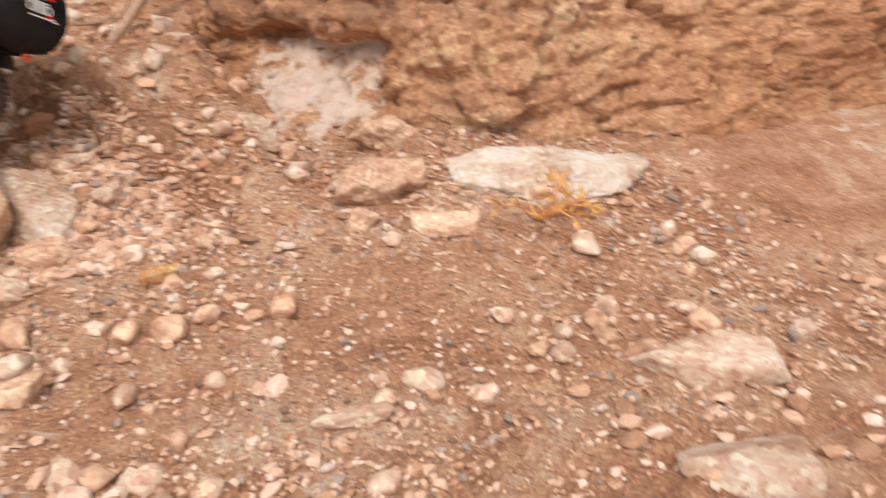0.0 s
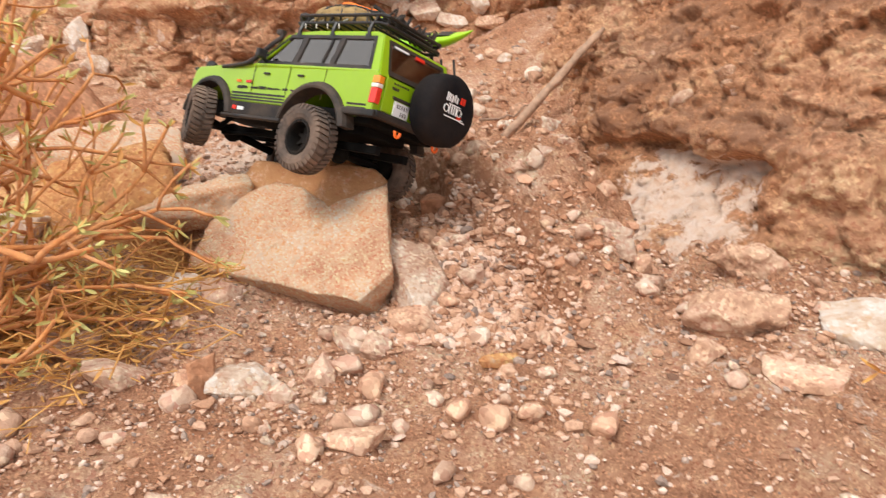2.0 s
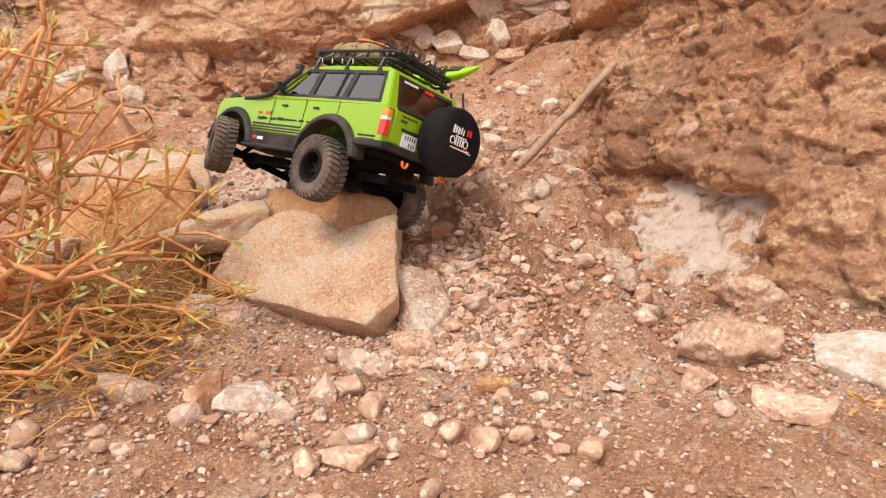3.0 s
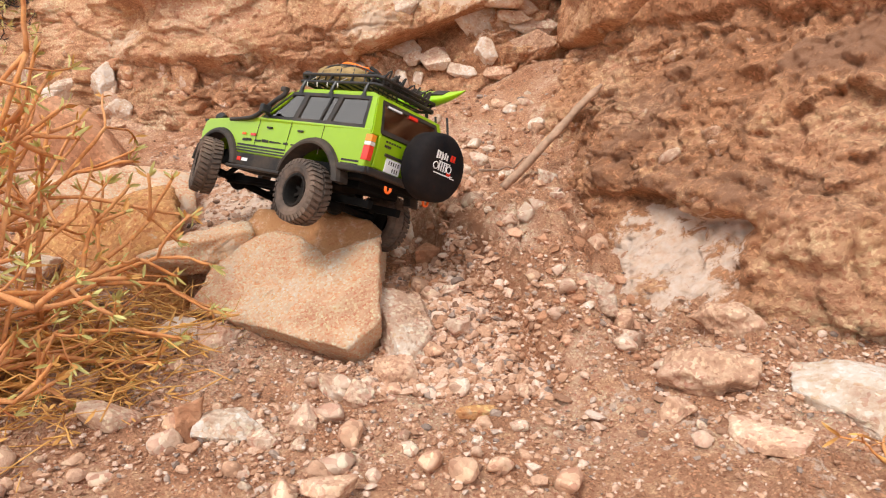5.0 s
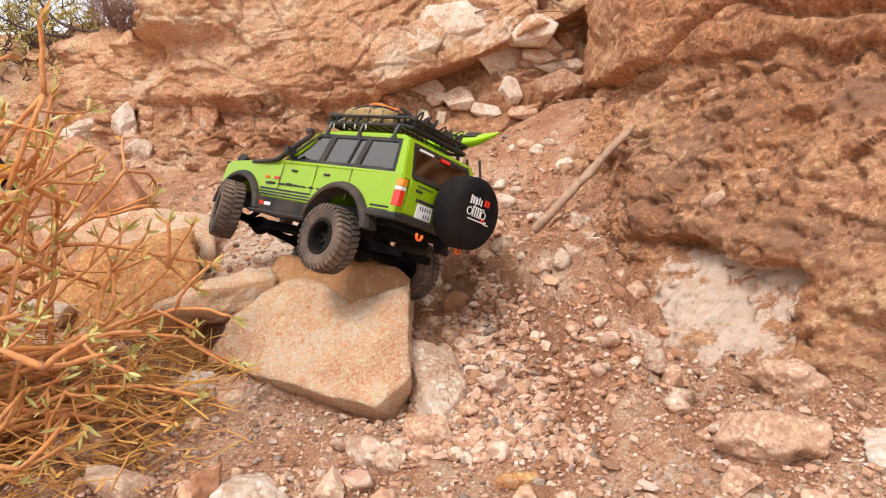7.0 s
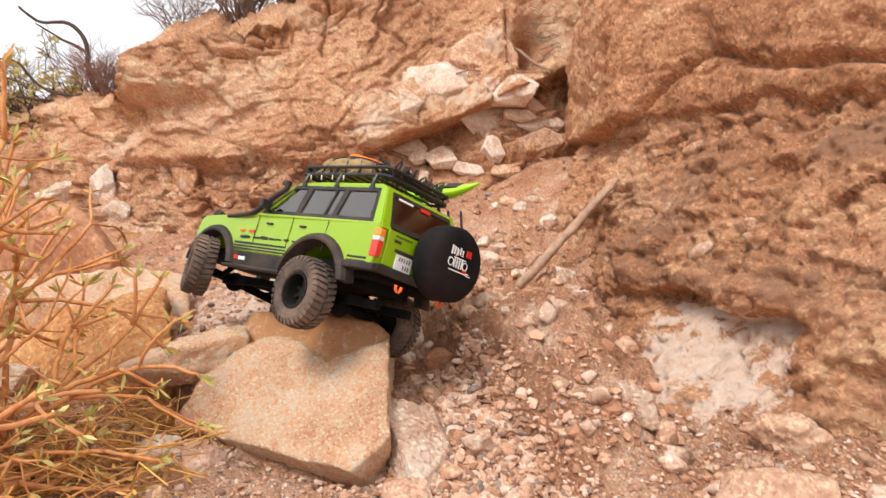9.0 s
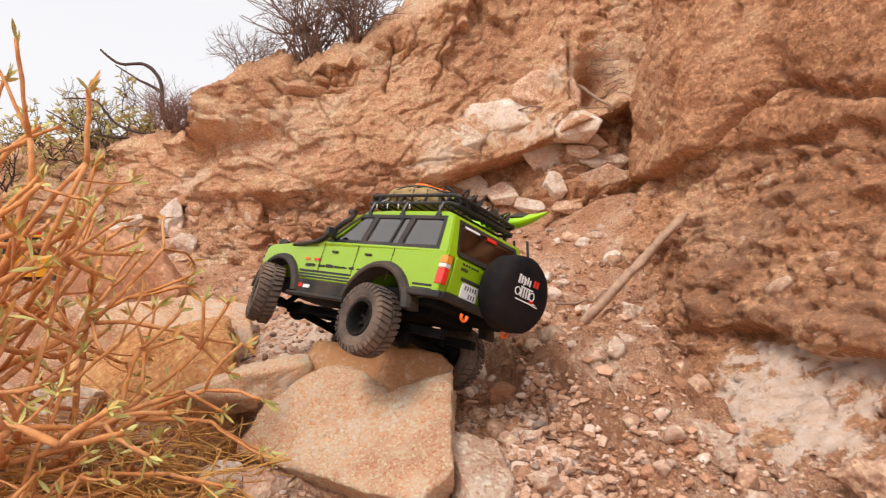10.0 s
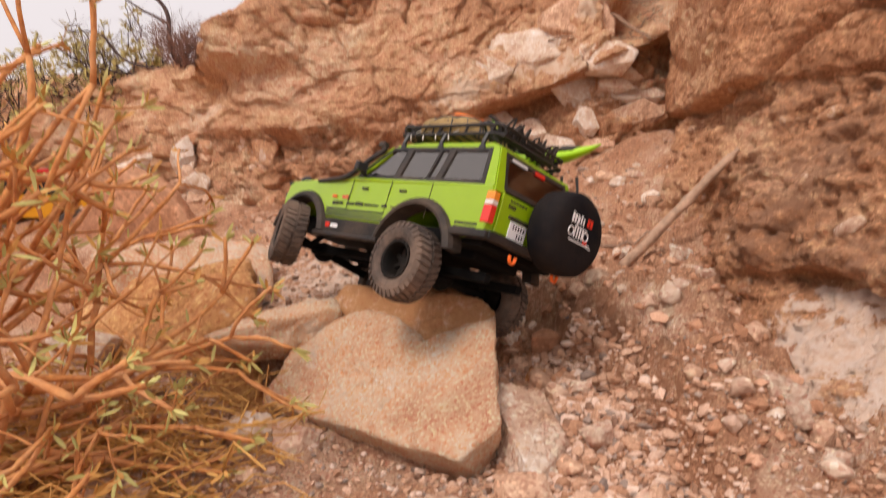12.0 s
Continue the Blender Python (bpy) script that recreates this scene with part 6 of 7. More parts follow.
for y in (0.054, 0.027, 0.0, -0.027):
    bm = bmesh.new()
    rod(bm, [(0.122, y, RZ + 0.016), (0.138, y, RZ + 0.017), (0.142, y, RZ + 0.017)], [0.008, 0.0115, 0.0105], 12)
    part("roof_lamp", bm, M_black, rack, "round black roof lamp")
# ladder on the right rear corner
bm = bmesh.new()
for x in (-0.118, -0.088):
    rod(bm, [(x - 0.012, -0.108, 0.055), (x - 0.006, -0.104, 0.13), (x + 0.004, -0.09, 0.18)], 0.0022, 6)
for z in (0.07, 0.09, 0.11, 0.13, 0.15):
    rod(bm, [(-0.128 + (z - 0.055) * 0.09, -0.1065 + (z - 0.055) * 0.05, z), (-0.098 + (z - 0.055) * 0.09, -0.1065 + (z - 0.055) * 0.05, z)], 0.0018, 6)
part("ladder", bm, M_rack, car, "thin black side ladder")


# shallow sills, a tall glasshouse and a high roof: heights of the body shell
FIXED = ("tyre", "rim", "axle", "link_arm", "chassis", "spare_wheel_cover", "emblem_bar", "emblem_ring")
for ob in car.children_recursive:
    if ob.type == "MESH" and ob.name.split(".")[0] not in FIXED:
        for v in ob.data.vertices:
            v.co.z = np.interp(v.co.z, (-0.03, -0.010, 0.0285, 0.0465, 0.0865, 0.106, 0.157, 0.1685, 0.25), (-0.016, 0.004, 0.036, 0.053, 0.091, 0.108, 0.166, 0.1785, 0.260))


# ---- the load on the rack ----
def placed(ob, m=Matrix.Identity(4)):
    ob.matrix_basis = CAR @ m
    return ob


bundle = tagged(new("luggage_bundle"), "tan canvas luggage bundle under a dark elastic net", "luggage")
placed(bundle, Matrix.Translation((0, 0, 0.010)))


def pillow(name, centre, half, seed, mat):
    d, f = ICO[5]
    p = np.sign(d) * np.abs(d) ** 0.55
    p = p / np.max(np.abs(p), axis=1)[:, None] * np.maximum(np.linalg.norm(d, axis=1), 0.8)[:, None]
    p = 0.45 * p + 0.62 * d
    q = p * 3 + seed
    p = p * (1 + 0.05 * fbm(q, 0.8, 3, seed) + 0.03 * fbm(q * np.array([1, 4, 1]), 1.0, 3, seed + 2))[:, None]
    return put_mesh(name, mesh_from(name, p * np.array(half) + np.array(centre), f, mat), bundle)


pillow("canvas_bag", (0.052, 0.002, 0.203), (0.062, 0.062, 0.021), 3, M_canvas)
pillow("rolled_blanket", (0.072, -0.022, 0.219), (0.045, 0.042, 0.013), 7, M_canvas2)
net = Heap()


def over(x, y):
    u, v = (x - 0.052) / 0.066, (y - 0.0) / 0.066
    return 0.190 + 0.042 * math.sqrt(max(0.0, 1 - min(1.0, 0.5 * (u ** 4 + v ** 4) + 0.25 * (u * u + v * v)))) if abs(u) < 1.05 and abs(v) < 1.05 else 0.186


for k in range(7):
    s = -0.075 + 0.15 * k / 6
    for flip in (1, -1):
        pts = []
        for t in np.linspace(-1, 1, 19):
            x, y = 0.052 + 0.072 * t, flip * (s + 0.045 * t)
            if abs(y) < 0.074:
                pts.append((x, y, over(x, y) + 0.0015))
        if len(pts) > 3:
            net.put(*tube_arrays(pts, 0.0014, 5))
put_mesh("net", net.mesh("net", M_rack), bundle, label="dark elastic cargo net")
rib = Heap()
for a0, c in ((0.3, (0.045, 0.012)), (2.2, (0.030, -0.005)), (4.1, (0.062, 0.020))):
    pts = []
    for t in np.linspace(0, 5.2, 22):
        x, y = c[0] + 0.022 * math.cos(a0 + t) * (1 + 0.2 * math.sin(3 * t)), c[1] + 0.012 * math.sin(a0 + t)
        pts.append((x, y, over(x, y) + 0.004 + 0.002 * math.sin(2 * t)))
    rib.put(*tube_arrays(pts, 0.0030, 6))
put_mesh("strap", rib.mesh("strap", M_ribbon), bundle, label="knotted bright orange strap")
hooks = Heap()
for x in (0.10, 0.07, 0.04, 0.01):
    hooks.put(*tube_arrays([(x, 0.062, 0.196), (x + 0.004, 0.072, 0.186), (x, 0.079, 0.180), (x - 0.003, 0.079, 0.172)], 0.0011, 5))
put_mesh("hook", hooks.mesh("hook", M_clear), bundle, label="small metal net hooks")

# toy kayak along the right side of the rack
nu, nv = 40, 18
verts = []
for i in range(nu + 1):
    t = -1 + 2 * i / nu
    w = 0.033 * (1 - abs(t) ** 2.3) + 0.0008
    hgt = 0.018 * (1 - abs(t) ** 3) + 0.0012
    zc = 0.010 * t * t + 0.010 * abs(t) ** 4
    for j in range(nv):
        a = 2 * math.pi * j / nv
        ca, sa = math.cos(a), math.sin(a)
        y = w * np.sign(ca) * abs(ca) ** 0.75
        z = hgt * (0.45 * sa if sa > 0 else sa)
        if sa > 0.15 and -0.20 < t < 0.30:   # cockpit
            k = max(0.0, 1 - ((t - 0.05) / 0.22) ** 2) * max(0.0, 1 - (y / (w * 0.62)) ** 2)
            z = z - 0.020 * min(1.0, 2.5 * k)
        verts.append((0.172 * t, y, z + zc))
faces = [(i * nv + j, i * nv + (j + 1) % nv, (i + 1) * nv + (j + 1) % nv, (i + 1) * nv + j) for i in range(nu) for j in range(nv)]
kayak = tagged(new("kayak"), "bright yellow-green toy kayak strapped on the roof rack", "kayak")
placed(kayak, Matrix.Translation((0.022, -0.084, 0.222)) @ Euler((radians(-38), radians(1), radians(3))).to_matrix().to_4x4())
put_mesh("hull", mesh_from("hull", verts, np.array(faces), M_paint2), kayak)
for x in (0.115, -0.11):
    bm = bmesh.new()
    box(bm, x - 0.016, x + 0.016, -0.011, 0.011, 0.0085, 0.0145, 0.001)
    part("hatch", bm, M_black, kayak, "black square hatch cover")
for x in (0.075, -0.07):
    bm = bmesh.new()
    rod(bm, [(x, 0.034, -0.004), (x, 0.02, 0.012), (x, -0.02, 0.012), (x, -0.034, -0.004)], 0.0012, 5)
    part("strap", bm, M_black, kayak, "thin black lashing")

# tools at the rack's tail
jack = tagged(new("lifting_jack"), "black toy lifting jack lashed across the rack", "jack")
placed(jack, Matrix.Translation((0, 0, 0.010)))
bm = bmesh.new()
box(bm, -0.075, -0.069, -0.070, 0.072, 0.188, 0.194, 0.0006)
for k in range(22):
    box(bm, -0.0765, -0.0675, -0.066 + 0.006 * k, -0.063 + 0.006 * k, 0.1935, 0.1955)
part("bar", bm, M_rack, jack)
bm = bmesh.new()
box(bm, -0.082, -0.062, 0.028, 0.052, 0.186, 0.204, 0.003)
rod(bm, [(-0.072, 0.04, 0.2), (-0.060, 0.058, 0.212), (-0.052, 0.066, 0.216)], 0.003, 6)
rod(bm, [(-0.060, -0.06, 0.197), (-0.058, 0.055, 0.199)], 0.0028, 6)
rod(bm, [(-0.086, -0.05, 0.193), (-0.084, 0.068, 0.195)], 0.0024, 6)
for k in range(26):  # rolled tow cable and lashings round the jack
    a, b = rngd.uniform(-0.07, 0.07), rngd.uniform(-0.02, 0.02)
    x = rngd.uniform(-0.094, -0.055)
    rod(bm, curve_through([(x, a, 0.19), (x - 0.006, a + b * 0.4, 0.203 + rngd.uniform(0, 0.014)), (x + 0.008, a + b, 0.198), (x, a + b * 1.3, 0.188)], 3), rngd.uniform(0.0016, 0.0032), 5)
part("lift_mechanism", bm, M_black, jack)
bike = tagged(new("folded_bicycle"), "small black and green toy bicycle lying on the rack", "bicycle")
placed(bike, Matrix.Translation((0, 0, 0.010)))
for (x, y), r in (((-0.045, 0.040), 0.017), ((-0.048, -0.012), 0.017)):
    bm = bmesh.new()
    rod(bm, [(x + r * math.cos(a), y + r * math.sin(a), 0.202 + 0.008 * math.sin(a)) for a in np.linspace(0, 6.2832, 17)], 0.0024, 6)
    for k in range(6):
        a = 1.047 * k
        rod(bm, [(x, y, 0.202), (x + r * math.cos(a), y + r * math.sin(a), 0.202 + 0.008 * math.sin(a))], 0.0006, 4)
    part("bicycle_wheel", bm, M_rack, bike)
bm = bmesh.new()
for a, b in (((-0.045, 0.040, 0.205), (-0.030, 0.018, 0.218)), ((-0.030, 0.018, 0.218), (-0.048, -0.012, 0.205)), ((-0.045, 0.040, 0.205), (-0.055, 0.014, 0.207)), ((-0.055, 0.014, 0.207), (-0.030, 0.018, 0.218)), ((-0.03, 0.018, 0.218), (-0.022, 0.03, 0.226))):
    rod(bm, [a, b], 0.002, 6)
part("bicycle_frame", bm, M_paint2, bike, "bright green tubes")


# ---- plants ----
M_stem = plain_material("orange_brown_bark", (0.60, 0.235, 0.070), 0.85, grain=0.95, scale=70, bump_d=0.004, dust=0.7, dust_colour=(0.72, 0.43, 0.23))
M_leaf = plain_material("pale_green_leaf", (0.55, 0.50, 0.17), 0.6, grain=0.5, scale=30)
M_leaf_dry = plain_material("yellow_dry_leaf", (0.66, 0.345, 0.095), 0.7, grain=0.5, scale=30)
M_dead = plain_material("charred_branch", (0.075, 0.045, 0.038), 0.85, grain=0.5, scale=50, bump_d=0.002)
M_dry = plain_material("dry_brown_twig", (0.19, 0.115, 0.085), 0.85, grain=0.5, scale=50)
M_reddish = plain_material("reddish_dry_twig", (0.26, 0.15, 0.12), 0.85, grain=0.5, scale=50)
M_olive = plain_material("olive_leaf", (0.50, 0.42, 0.15), 0.7, grain=0.5, scale=20)


def leaf_arrays(p, direction, length, width, rng):
    """A narrow folded blade."""
    d = direction / np.linalg.norm(direction)
    s = np.cross(d, rng.normal(size=3))
    s /= np.linalg.norm(s)
    u = np.cross(s, d)
    v, f = [], []
    for i, (t, w) in enumerate(((0, 0.15), (0.3, 0.8), (0.6, 1.0), (0.85, 0.6), (1.0, 0.05))):
        c = p + d * length * t - u * length * 0.25 * t * t
        v += [c - s * width * w, c + u * width * 0.35 * w, c + s * width * w]
        if i:
            a = (i - 1) * 3
            f += [(a, a + 1, a + 4, a + 3), (a + 1, a + 2, a + 5, a + 4)]
    return np.array(v), np.array(f)


def grow(heap, leaves, dry, p, d, r, length, depth, rng, bend=0.25, lift=0.05, leaf=0.026, forks=(2, 3), dry_part=0.55, taper=0.28):
    """A branch, its forks, and a tuft of leaves at each end."""
    pts, rad = [p], [r]
    n = 5
    d = d / np.linalg.norm(d)
    for i in range(n):
        d = d + bend * rng.normal(size=3) / n * 2 + np.array([0, 0, lift])
        d /= np.linalg.norm(d)
        p = p + d * length / n
        pts.append(p)
        rad.append(r * (1 - taper * (i + 1) / n) * (1 + 0.09 * rng.normal()))
    heap.put(*tube_arrays(pts, rad, 7 if r > 0.003 else 5))
    if depth == 0:
        for _ in range(rng.randint(4, 9) if leaf else 0):
            q = d + 0.75 * rng.normal(size=3)
            v, f = leaf_arrays(p - d * length * 0.12 * rng.uniform(), q, leaf * rng.uniform(0.6, 1.3), leaf * 0.11, rng)
            (dry if rng.uniform() < dry_part else leaves).put(v, f)
        return
    if depth == 1 and leaf:
        for _ in range(rng.randint(1, 4)):
            v, f = leaf_arrays(pts[rng.randint(2, n)], d + 0.9 * rng.normal(size=3), leaf * rng.uniform(0.6, 1.2), leaf * 0.10, rng)
            (dry if rng.uniform() < dry_part else leaves).put(v, f)
    for k in range(rng.randint(forks[0], forks[1] + 1)):
        q = d + 0.62 * rng.normal(size=3)
        grow(heap, leaves, dry, p, q, rad[-1] * rng.uniform(0.80, 0.97), length * rng.uniform(0.62, 0.9), depth - 1, rng, bend, lift, leaf, forks, dry_part, taper)
    if rng.uniform() < 0.5:
        k = rng.randint(2, n)
        grow(heap, leaves, dry, pts[k], d + 0.9 * rng.normal(size=3), rad[k] * 0.55, length * 0.6, max(0, depth - 2), rng, bend, lift, leaf, forks, dry_part, taper)


rng = np.random.RandomState(21)
shrub = tagged(new("shrub"), "sprawling succulent shrub with orange-brown stems and sparse pale leaves", "shrub")
leaves, dry = Heap(), Heap()
for base, aim, r, length, depth in (((-0.66, 0.92, 0.06), (0.55, -0.05, 0.75), 0.0085, 0.20, 3), ((-0.64, 0.98, 0.06), (0.9, 0.10, 0.55), 0.0080, 0.20, 3), ((-0.62, 0.90, 0.05), (0.95, 0.0, 0.25), 0.0070, 0.17, 3),
                                    ((-0.70, 0.95, 0.06), (0.25, 0.0, 0.95), 0.0085, 0.22, 3), ((-0.58, 1.02, 0.06), (0.9, 0.05, 0.12), 0.0060, 0.16, 2), ((-0.62, 1.06, 0.06), (0.75, 0.1, 0.5), 0.0070, 0.18, 3),
                                    ((-0.72, 1.04, 0.06), (0.45, 0.1, 0.8), 0.0080, 0.22, 3), ((-0.56, 0.86, 0.04), (0.6, -0.1, 0.30), 0.0055, 0.13, 2), ((-0.78, 1.0, 0.06), (0.1, -0.1, 1.0), 0.0080, 0.23, 3),
                                    ((-0.66, 0.98, 0.06), (0.8, -0.05, 0.75), 0.0075, 0.21, 3), ((-0.60, 1.10, 0.07), (0.8, 0.0, 0.10), 0.0055, 0.15, 2),
                                    ((-0.60, 0.80, 0.03), (0.5, 0.15, 0.8), 0.0075, 0.17, 3), ((-0.66, 0.84, 0.03), (0.3, 0.1, 0.9), 0.0085, 0.20, 3), ((-0.54, 0.80, 0.03), (0.7, 0.3, 0.35), 0.0060, 0.14, 2),
                                    ((-0.74, 0.90, 0.05), (0.35, 0.0, 0.6), 0.0085, 0.20, 3), ((-0.58, 0.94, 0.05), (0.75, 0.15, 0.4), 0.0065, 0.16, 3),
                                    ((-0.66, 0.90, 0.05), (0.15, 0.0, 1.0), 0.0085, 0.24, 3), ((-0.70, 1.0, 0.05), (-0.05, 0.0, 1.0), 0.0095, 0.22, 3), ((-0.62, 0.96, 0.05), (0.05, 0.0, 1.0), 0.0090, 0.21, 3), ((-0.78, 1.05, 0.05), (0.15, 0.0, 1.0), 0.0095, 0.23, 3), ((-0.56, 0.84, 0.04), (0.1, 0.1, 1.0), 0.0085, 0.17, 3), ((-0.60, 0.98, 0.05), (0.30, 0.0, 0.95), 0.0080, 0.22, 3), ((-0.52, 0.92, 0.05), (0.40, 0.05, 0.85), 0.0070, 0.19, 3),
                                    ((-0.60, 0.95, 0.05), (0.16, 0.0, 1.0), 0.0085, 0.27, 3), ((-0.68, 1.02, 0.05), (0.12, 0.0, 1.0), 0.0090, 0.28, 3), ((-0.54, 0.90, 0.05), (0.02, 0.0, 1.0), 0.0080, 0.26, 3), ((-0.64, 0.93, 0.05), (0.22, 0.0, 1.0), 0.0080, 0.28, 3)):
    stems = Heap()
    grow(stems, leaves, dry, np.array(base) - (0.07, 0, 0), np.array(aim), r * 0.92, length * 0.92, depth, rng, 0.26, 0.02, 0.024, (2, 2), 0.40, 0.14)
    put_mesh("stem", stems.mesh("stem", M_stem), shrub, label="smooth forked orange-brown stem")
tagged(put_mesh("foliage", leaves.mesh("foliage", M_leaf), shrub, label="narrow pale green leaves"), kind="stuff")
tagged(put_mesh("dry_foliage", dry.mesh("dry_foliage", M_leaf_dry), shrub, label="withered yellow leaves"), kind="stuff")

# straw and fallen leaves under it
litter = Heap()
for _ in range(1800):
    x, y = rng.normal(-0.55, 0.17), rng.normal(1.02, 0.13)
    if y > 1.28 or x > -0.24 - 0.5 * max(0.0, 0.95 - y):
        continue
    p = np.array((x, y, float(rest_height(x, y)) + 0.004 + 0.07 * rng.uniform() ** 2.5))
    a = rng.uniform(0, 6.28)
    k = rng.uniform()
    if k < 0.45:
        litter.put(*leaf_arrays(p, np.array((math.cos(a), math.sin(a), rng.uniform(-0.1, 0.35))), rng.uniform(0.012, 0.030), 0.0024, rng))
    else:
        d = np.array((math.cos(a), math.sin(a), rng.uniform(-0.05, 0.6 if k > 0.8 else 0.25)))
        bow = 0.012 * rng.normal(size=3)
        litter.put(*tube_arrays([p, p + d * 0.035 + bow, p + d * rng.uniform(0.06, 0.11) + bow * 0.4], rng.uniform(0.0007, 0.0016), 4))
tagged(put_mesh("plant_litter", litter.mesh("plant_litter", M_leaf_dry)), "fallen straw and withered yellow leaves under the shrub", "leaf litter", kind="stuff")


def dry_bush(label, base, height, spread, n, mat, seed, leaf_mat=None, lean=(0, 0, 0), r=0.004, depth=2, bend=0.3, category="bush"):
    g = np.random.RandomState(seed)
    ob = tagged(new("dry_bush"), label, category)
    ob.matrix_basis = Matrix.Translation(base)
    h, lv, dr = Heap(), Heap(), Heap()
    for _ in range(n):
        a = g.uniform(0, 6.28)
        d = np.array((math.cos(a) * spread + lean[0], math.sin(a) * spread + lean[1], 1.0 + lean[2]))
        grow(h, lv, dr, np.array((g.normal() * 0.03, g.normal() * 0.03, -0.02)), d, r * g.uniform(0.6, 1.1), height * g.uniform(0.3, 0.5), depth, g, bend, 0.03, 0.032 if leaf_mat else 0.0, (2, 3), 0.0)
    put_mesh("crown", h.mesh("crown", mat), ob, label="bare branching twigs")
    if leaf_mat:
        tagged(put_mesh("foliage", lv.mesh("foliage", leaf_mat), ob, label="small olive leaves"), kind="stuff")
    return ob


for label, place, height, spread, n, mat, seed, leaf_mat, r in (
        ("dense dry brown bush on the cliff top", (-0.64, 2.72, 1.30), 0.32, 0.6, 60, M_dry, 51, None, 0.0034), ("dense dry brown bush on the cliff top", (-0.46, 2.74, 1.36), 0.30, 0.6, 50, M_dry, 52, None, 0.0034),
        ("fine purplish dry bush on the cliff top", (-0.86, 2.66, 1.12), 0.20, 0.8, 34, M_dry, 53, None, 0.0020), ("fine reddish dry bush behind the cliff's nose", (-1.24, 2.98, 0.93), 0.20, 0.8, 50, M_reddish, 54, None, 0.0022),
        ("leafy olive bush on the low bank", (-1.50, 3.15, 0), 0.16, 1.2, 7, M_dead, 55, M_olive, 0.004), ("leafy olive bush on the low bank", (-1.72, 3.15, 0), 0.26, 1.2, 6, M_dead, 56, M_olive, 0.005),
        ("leafy olive bush on the low bank", (-1.95, 3.2, 0), 0.32, 1.0, 7, M_dead, 57, M_olive, 0.005), ("leafy olive bush on the low bank", (-2.2, 3.25, 0), 0.34, 1.0, 9, M_dead, 58, M_olive, 0.005),
        ("tangled dark bush of curling branches on the low bank", (-1.62, 3.1, 0), 0.40, 0.9, 10, M_dead, 61, M_olive, 0.0038), ("tangled dark bush of curling branches on the low bank", (-1.84, 3.12, 0), 0.42, 1.0, 10, M_dead, 62, M_olive, 0.0038),
        ("thin bare bush on the low bank", (-1.55, 3.3, 0), 0.28, 0.5, 20, M_dry, 59, None, 0.0024), ("thin bare bush on the low bank", (-1.85, 3.3, 0), 0.28, 0.6, 20, M_dry, 60, None, 0.0024),
        ("fine reddish dry bush behind the cliff's nose", (-1.30, 3.02, 0), 0.19, 0.8, 50, M_reddish, 63, None, 0.0026)):
    place = (place[0], place[1], top_of(place[0], place[1]))
    dry_bush(label, place, height, spread, n, mat, seed, leaf_mat, r=r, depth=2, bend=1.0 if "curling" in label else 0.5 if leaf_mat else 0.25)
h = Heap()
for pts, r0 in ((((-1.19, 2.75, 0.86), (-1.25, 2.75, 0.885), (-1.30, 2.75, 0.96), (-1.32, 2.75, 1.10), (-1.38, 2.75, 1.16), (-1.48, 2.75, 1.165), (-1.56, 2.75, 1.22)), 0.013), (((-1.31, 2.75, 1.05), (-1.40, 2.75, 1.10), (-1.50, 2.75, 1.16)), 0.007),
                (((-1.25, 2.75, 0.87), (-1.36, 2.75, 0.89), (-1.50, 2.76, 0.93), (-1.58, 2.76, 1.02), (-1.72, 2.76, 1.03)), 0.008), (((-1.36, 2.78, 0.87), (-1.62, 2.78, 0.90), (-1.80, 2.78, 0.99)), 0.007)):
    pts = [(0.145 + (x - 0.06) * 1.114, 0.115 + (y - 0.115) * 1.114, 0.444 + (z - 0.444) * 1.114) for x, y, z in pts]
    c = np.array(curve_through(pts, 5))
    c = c + 0.006 * np.stack([fbm(c, 14, 3, 5), fbm(c, 14, 3, 6), fbm(c, 14, 3, 7)], 1)
    h.put(*tube_arrays(c, np.linspace(r0, r0 * 0.35, len(c)) * (1 + 0.15 * fbm(c, 30, 2, 8)), 8))
branch = put_mesh("dead_branch", h.mesh("dead_branch", M_dead))
tagged(branch, "crooked charred-dark dead branch against the sky", "branch")

# small withered plant by the flat slab
h, lv, dr = Heap(), Heap(), Heap()
g = np.random.RandomState(77)
for _ in range(9):
    a = g.uniform(0, 6.28)
    grow(h, lv, dr, np.array((0.0, 0.0, 0.0)), np.array((math.cos(a) * 0.9, math.sin(a) * 0.9, 0.6)), 0.0022, 0.045, 1, g, 0.3, 0.0, 0.02, (1, 2), 0.8)
plant = tagged(new("withered_plant"), "small withered orange-yellow plant among the stones", "plant")
plant.matrix_basis = Matrix.Translation((0.675, 0.715, float(rest_height(0.675, 0.715))))
put_mesh("stem", h.mesh("stem", M_stem), plant)
tagged(put_mesh("foliage", dr.mesh("foliage", M_leaf_dry), plant), kind="stuff")

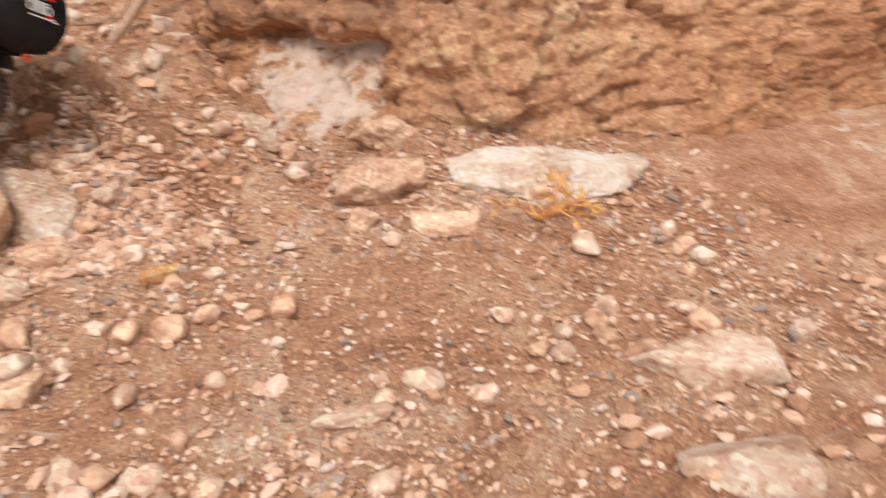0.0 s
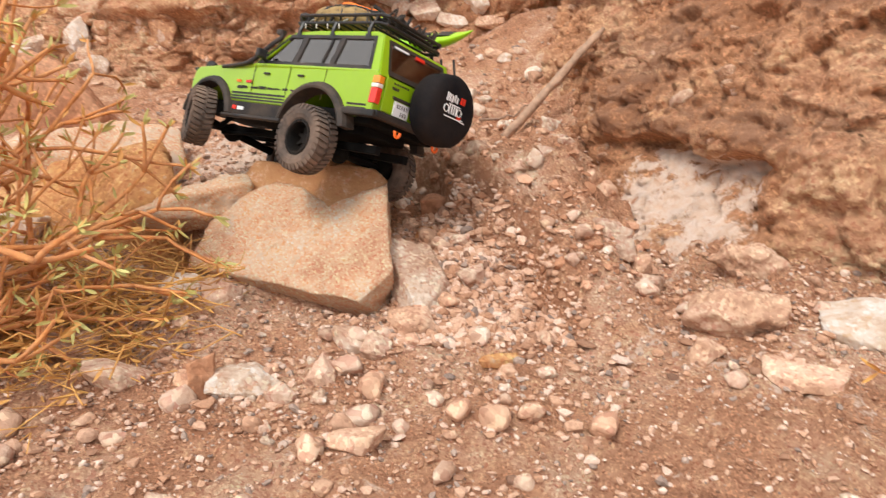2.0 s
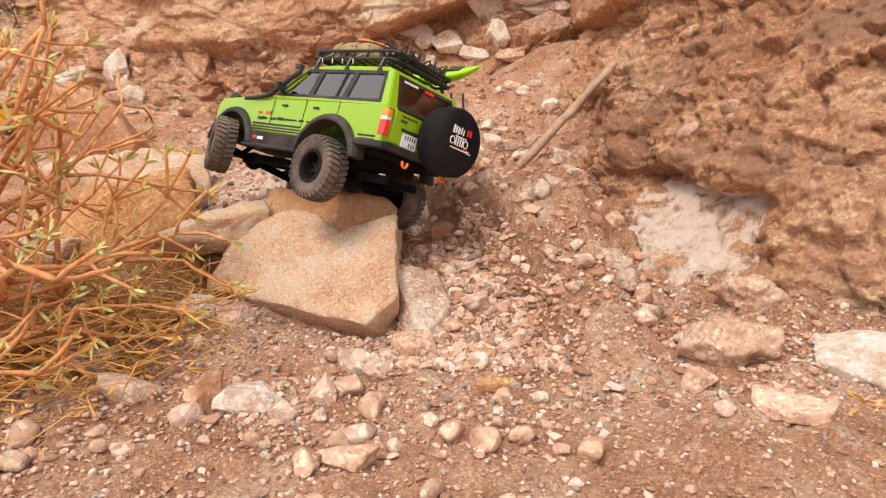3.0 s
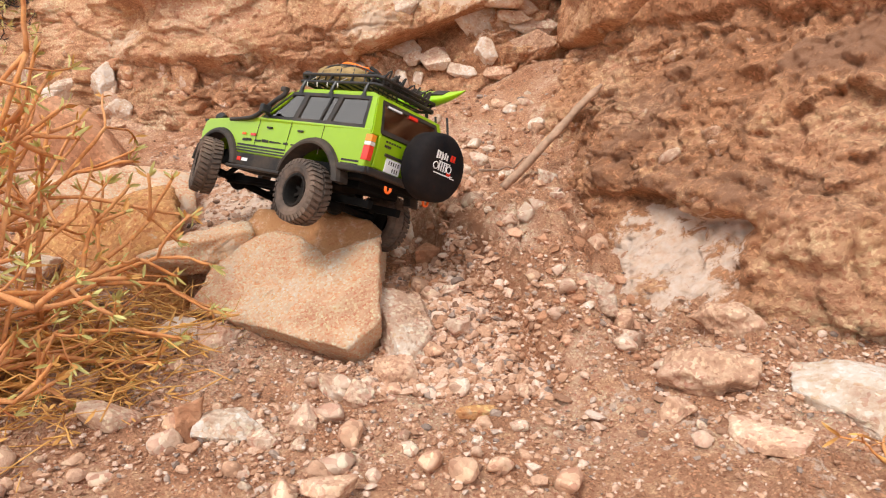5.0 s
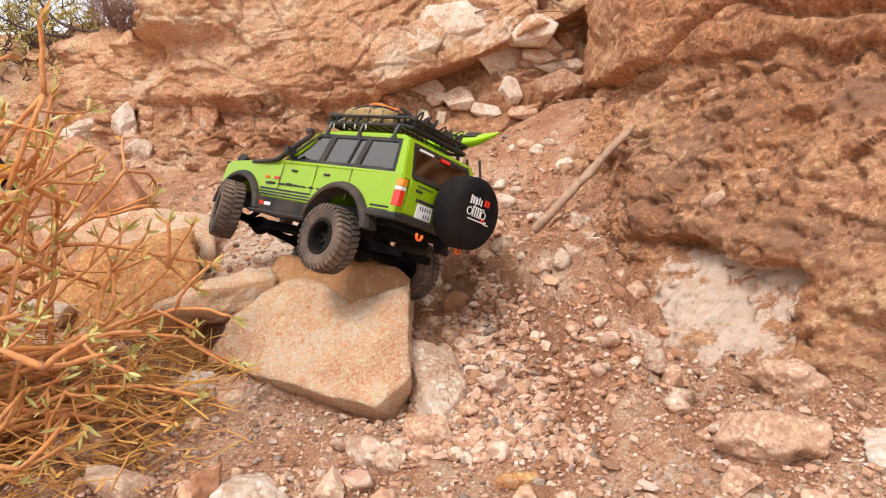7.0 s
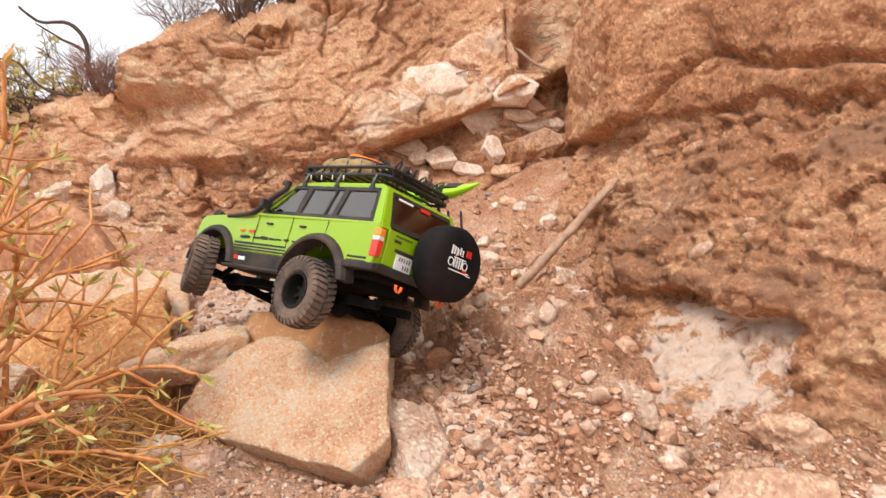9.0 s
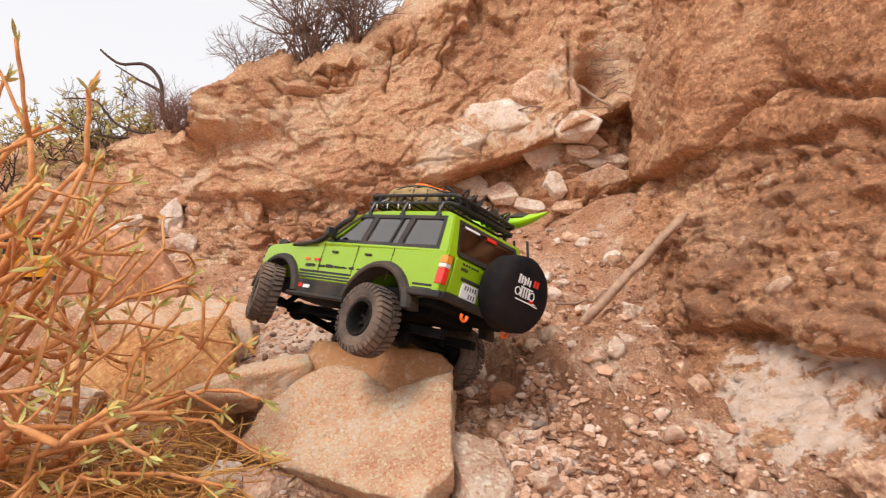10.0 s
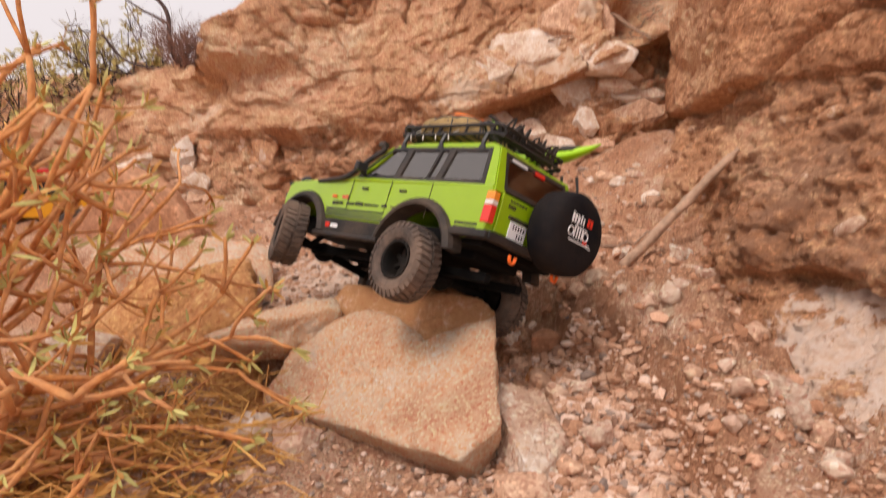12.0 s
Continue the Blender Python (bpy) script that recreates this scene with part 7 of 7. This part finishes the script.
# ---- a second toy car, half hidden behind the shrub ----
M_yellow = plain_material("yellow_paint", (0.80, 0.36, 0.01), 0.35, coat=0.4)
M_redp = plain_material("red_paint", (0.62, 0.02, 0.015), 0.35, coat=0.4)
M_bluep = plain_material("blue_plastic", (0.03, 0.10, 0.35), 0.45)
toy = tagged(new("toy_truck"), "yellow toy off-road truck with red and black trim, half hidden", "toy car")
toy.matrix_basis = Matrix.Translation((-1.46, 2.28, 0.33)) @ Euler((0, 0, radians(35))).to_matrix().to_4x4()
bm = prism(bmesh.new(), [(-0.19, 0.02), (-0.16, 0.02)] + [(x, z) for x, _, z in arc_pts(-0.11, 0.0, 0.06, 160, 20, 8)] + [(x, z) for x, _, z in arc_pts(0.12, 0.0, 0.06, 160, 20, 8)] + [(0.20, 0.03), (0.20, 0.075), (0.09, 0.09), (-0.19, 0.09)], -0.085, 0.085)
bevelled(bm, 0.005, 2, 50)
part("body", bm, M_yellow, toy)
bm = prism(bmesh.new(), [(-0.18, 0.09), (0.085, 0.09), (0.05, 0.145), (-0.17, 0.145)], -0.078, 0.078)
bevelled(bm, 0.006, 2, 30)
part("cabin", bm, M_black, toy, "dark cabin")
bm = bmesh.new()
box(bm, -0.17, 0.05, -0.08, 0.08, 0.146, 0.155, 0.003)
part("roof", bm, M_yellow, toy)
bm = bmesh.new()
box(bm, 0.0, 0.05, -0.07, 0.07, 0.156, 0.17, 0.003)
part("light_bar", bm, M_redp, toy, "red light bar")
bm = bmesh.new()
box(bm, 0.203, 0.215, -0.04, 0.04, 0.03, 0.05, 0.003)
part("winch", bm, M_bluep, toy, "blue winch cover")
for x in (-0.11, 0.12):
    for y in (-0.09, 0.09):
        w = new("wheel")
        w.parent = toy
        w.matrix_basis = Matrix.Translation((x, y, -0.005)) @ Matrix.Rotation(0 if y > 0 else math.pi, 4, "Z") @ Matrix.Diagonal((0.85, 0.85, 0.85, 1))
        put_mesh("tyre", first[0], w, label="dusty knobbly off-road tyre")
        put_mesh("rim", first[1], w, label="black beadlock rim")
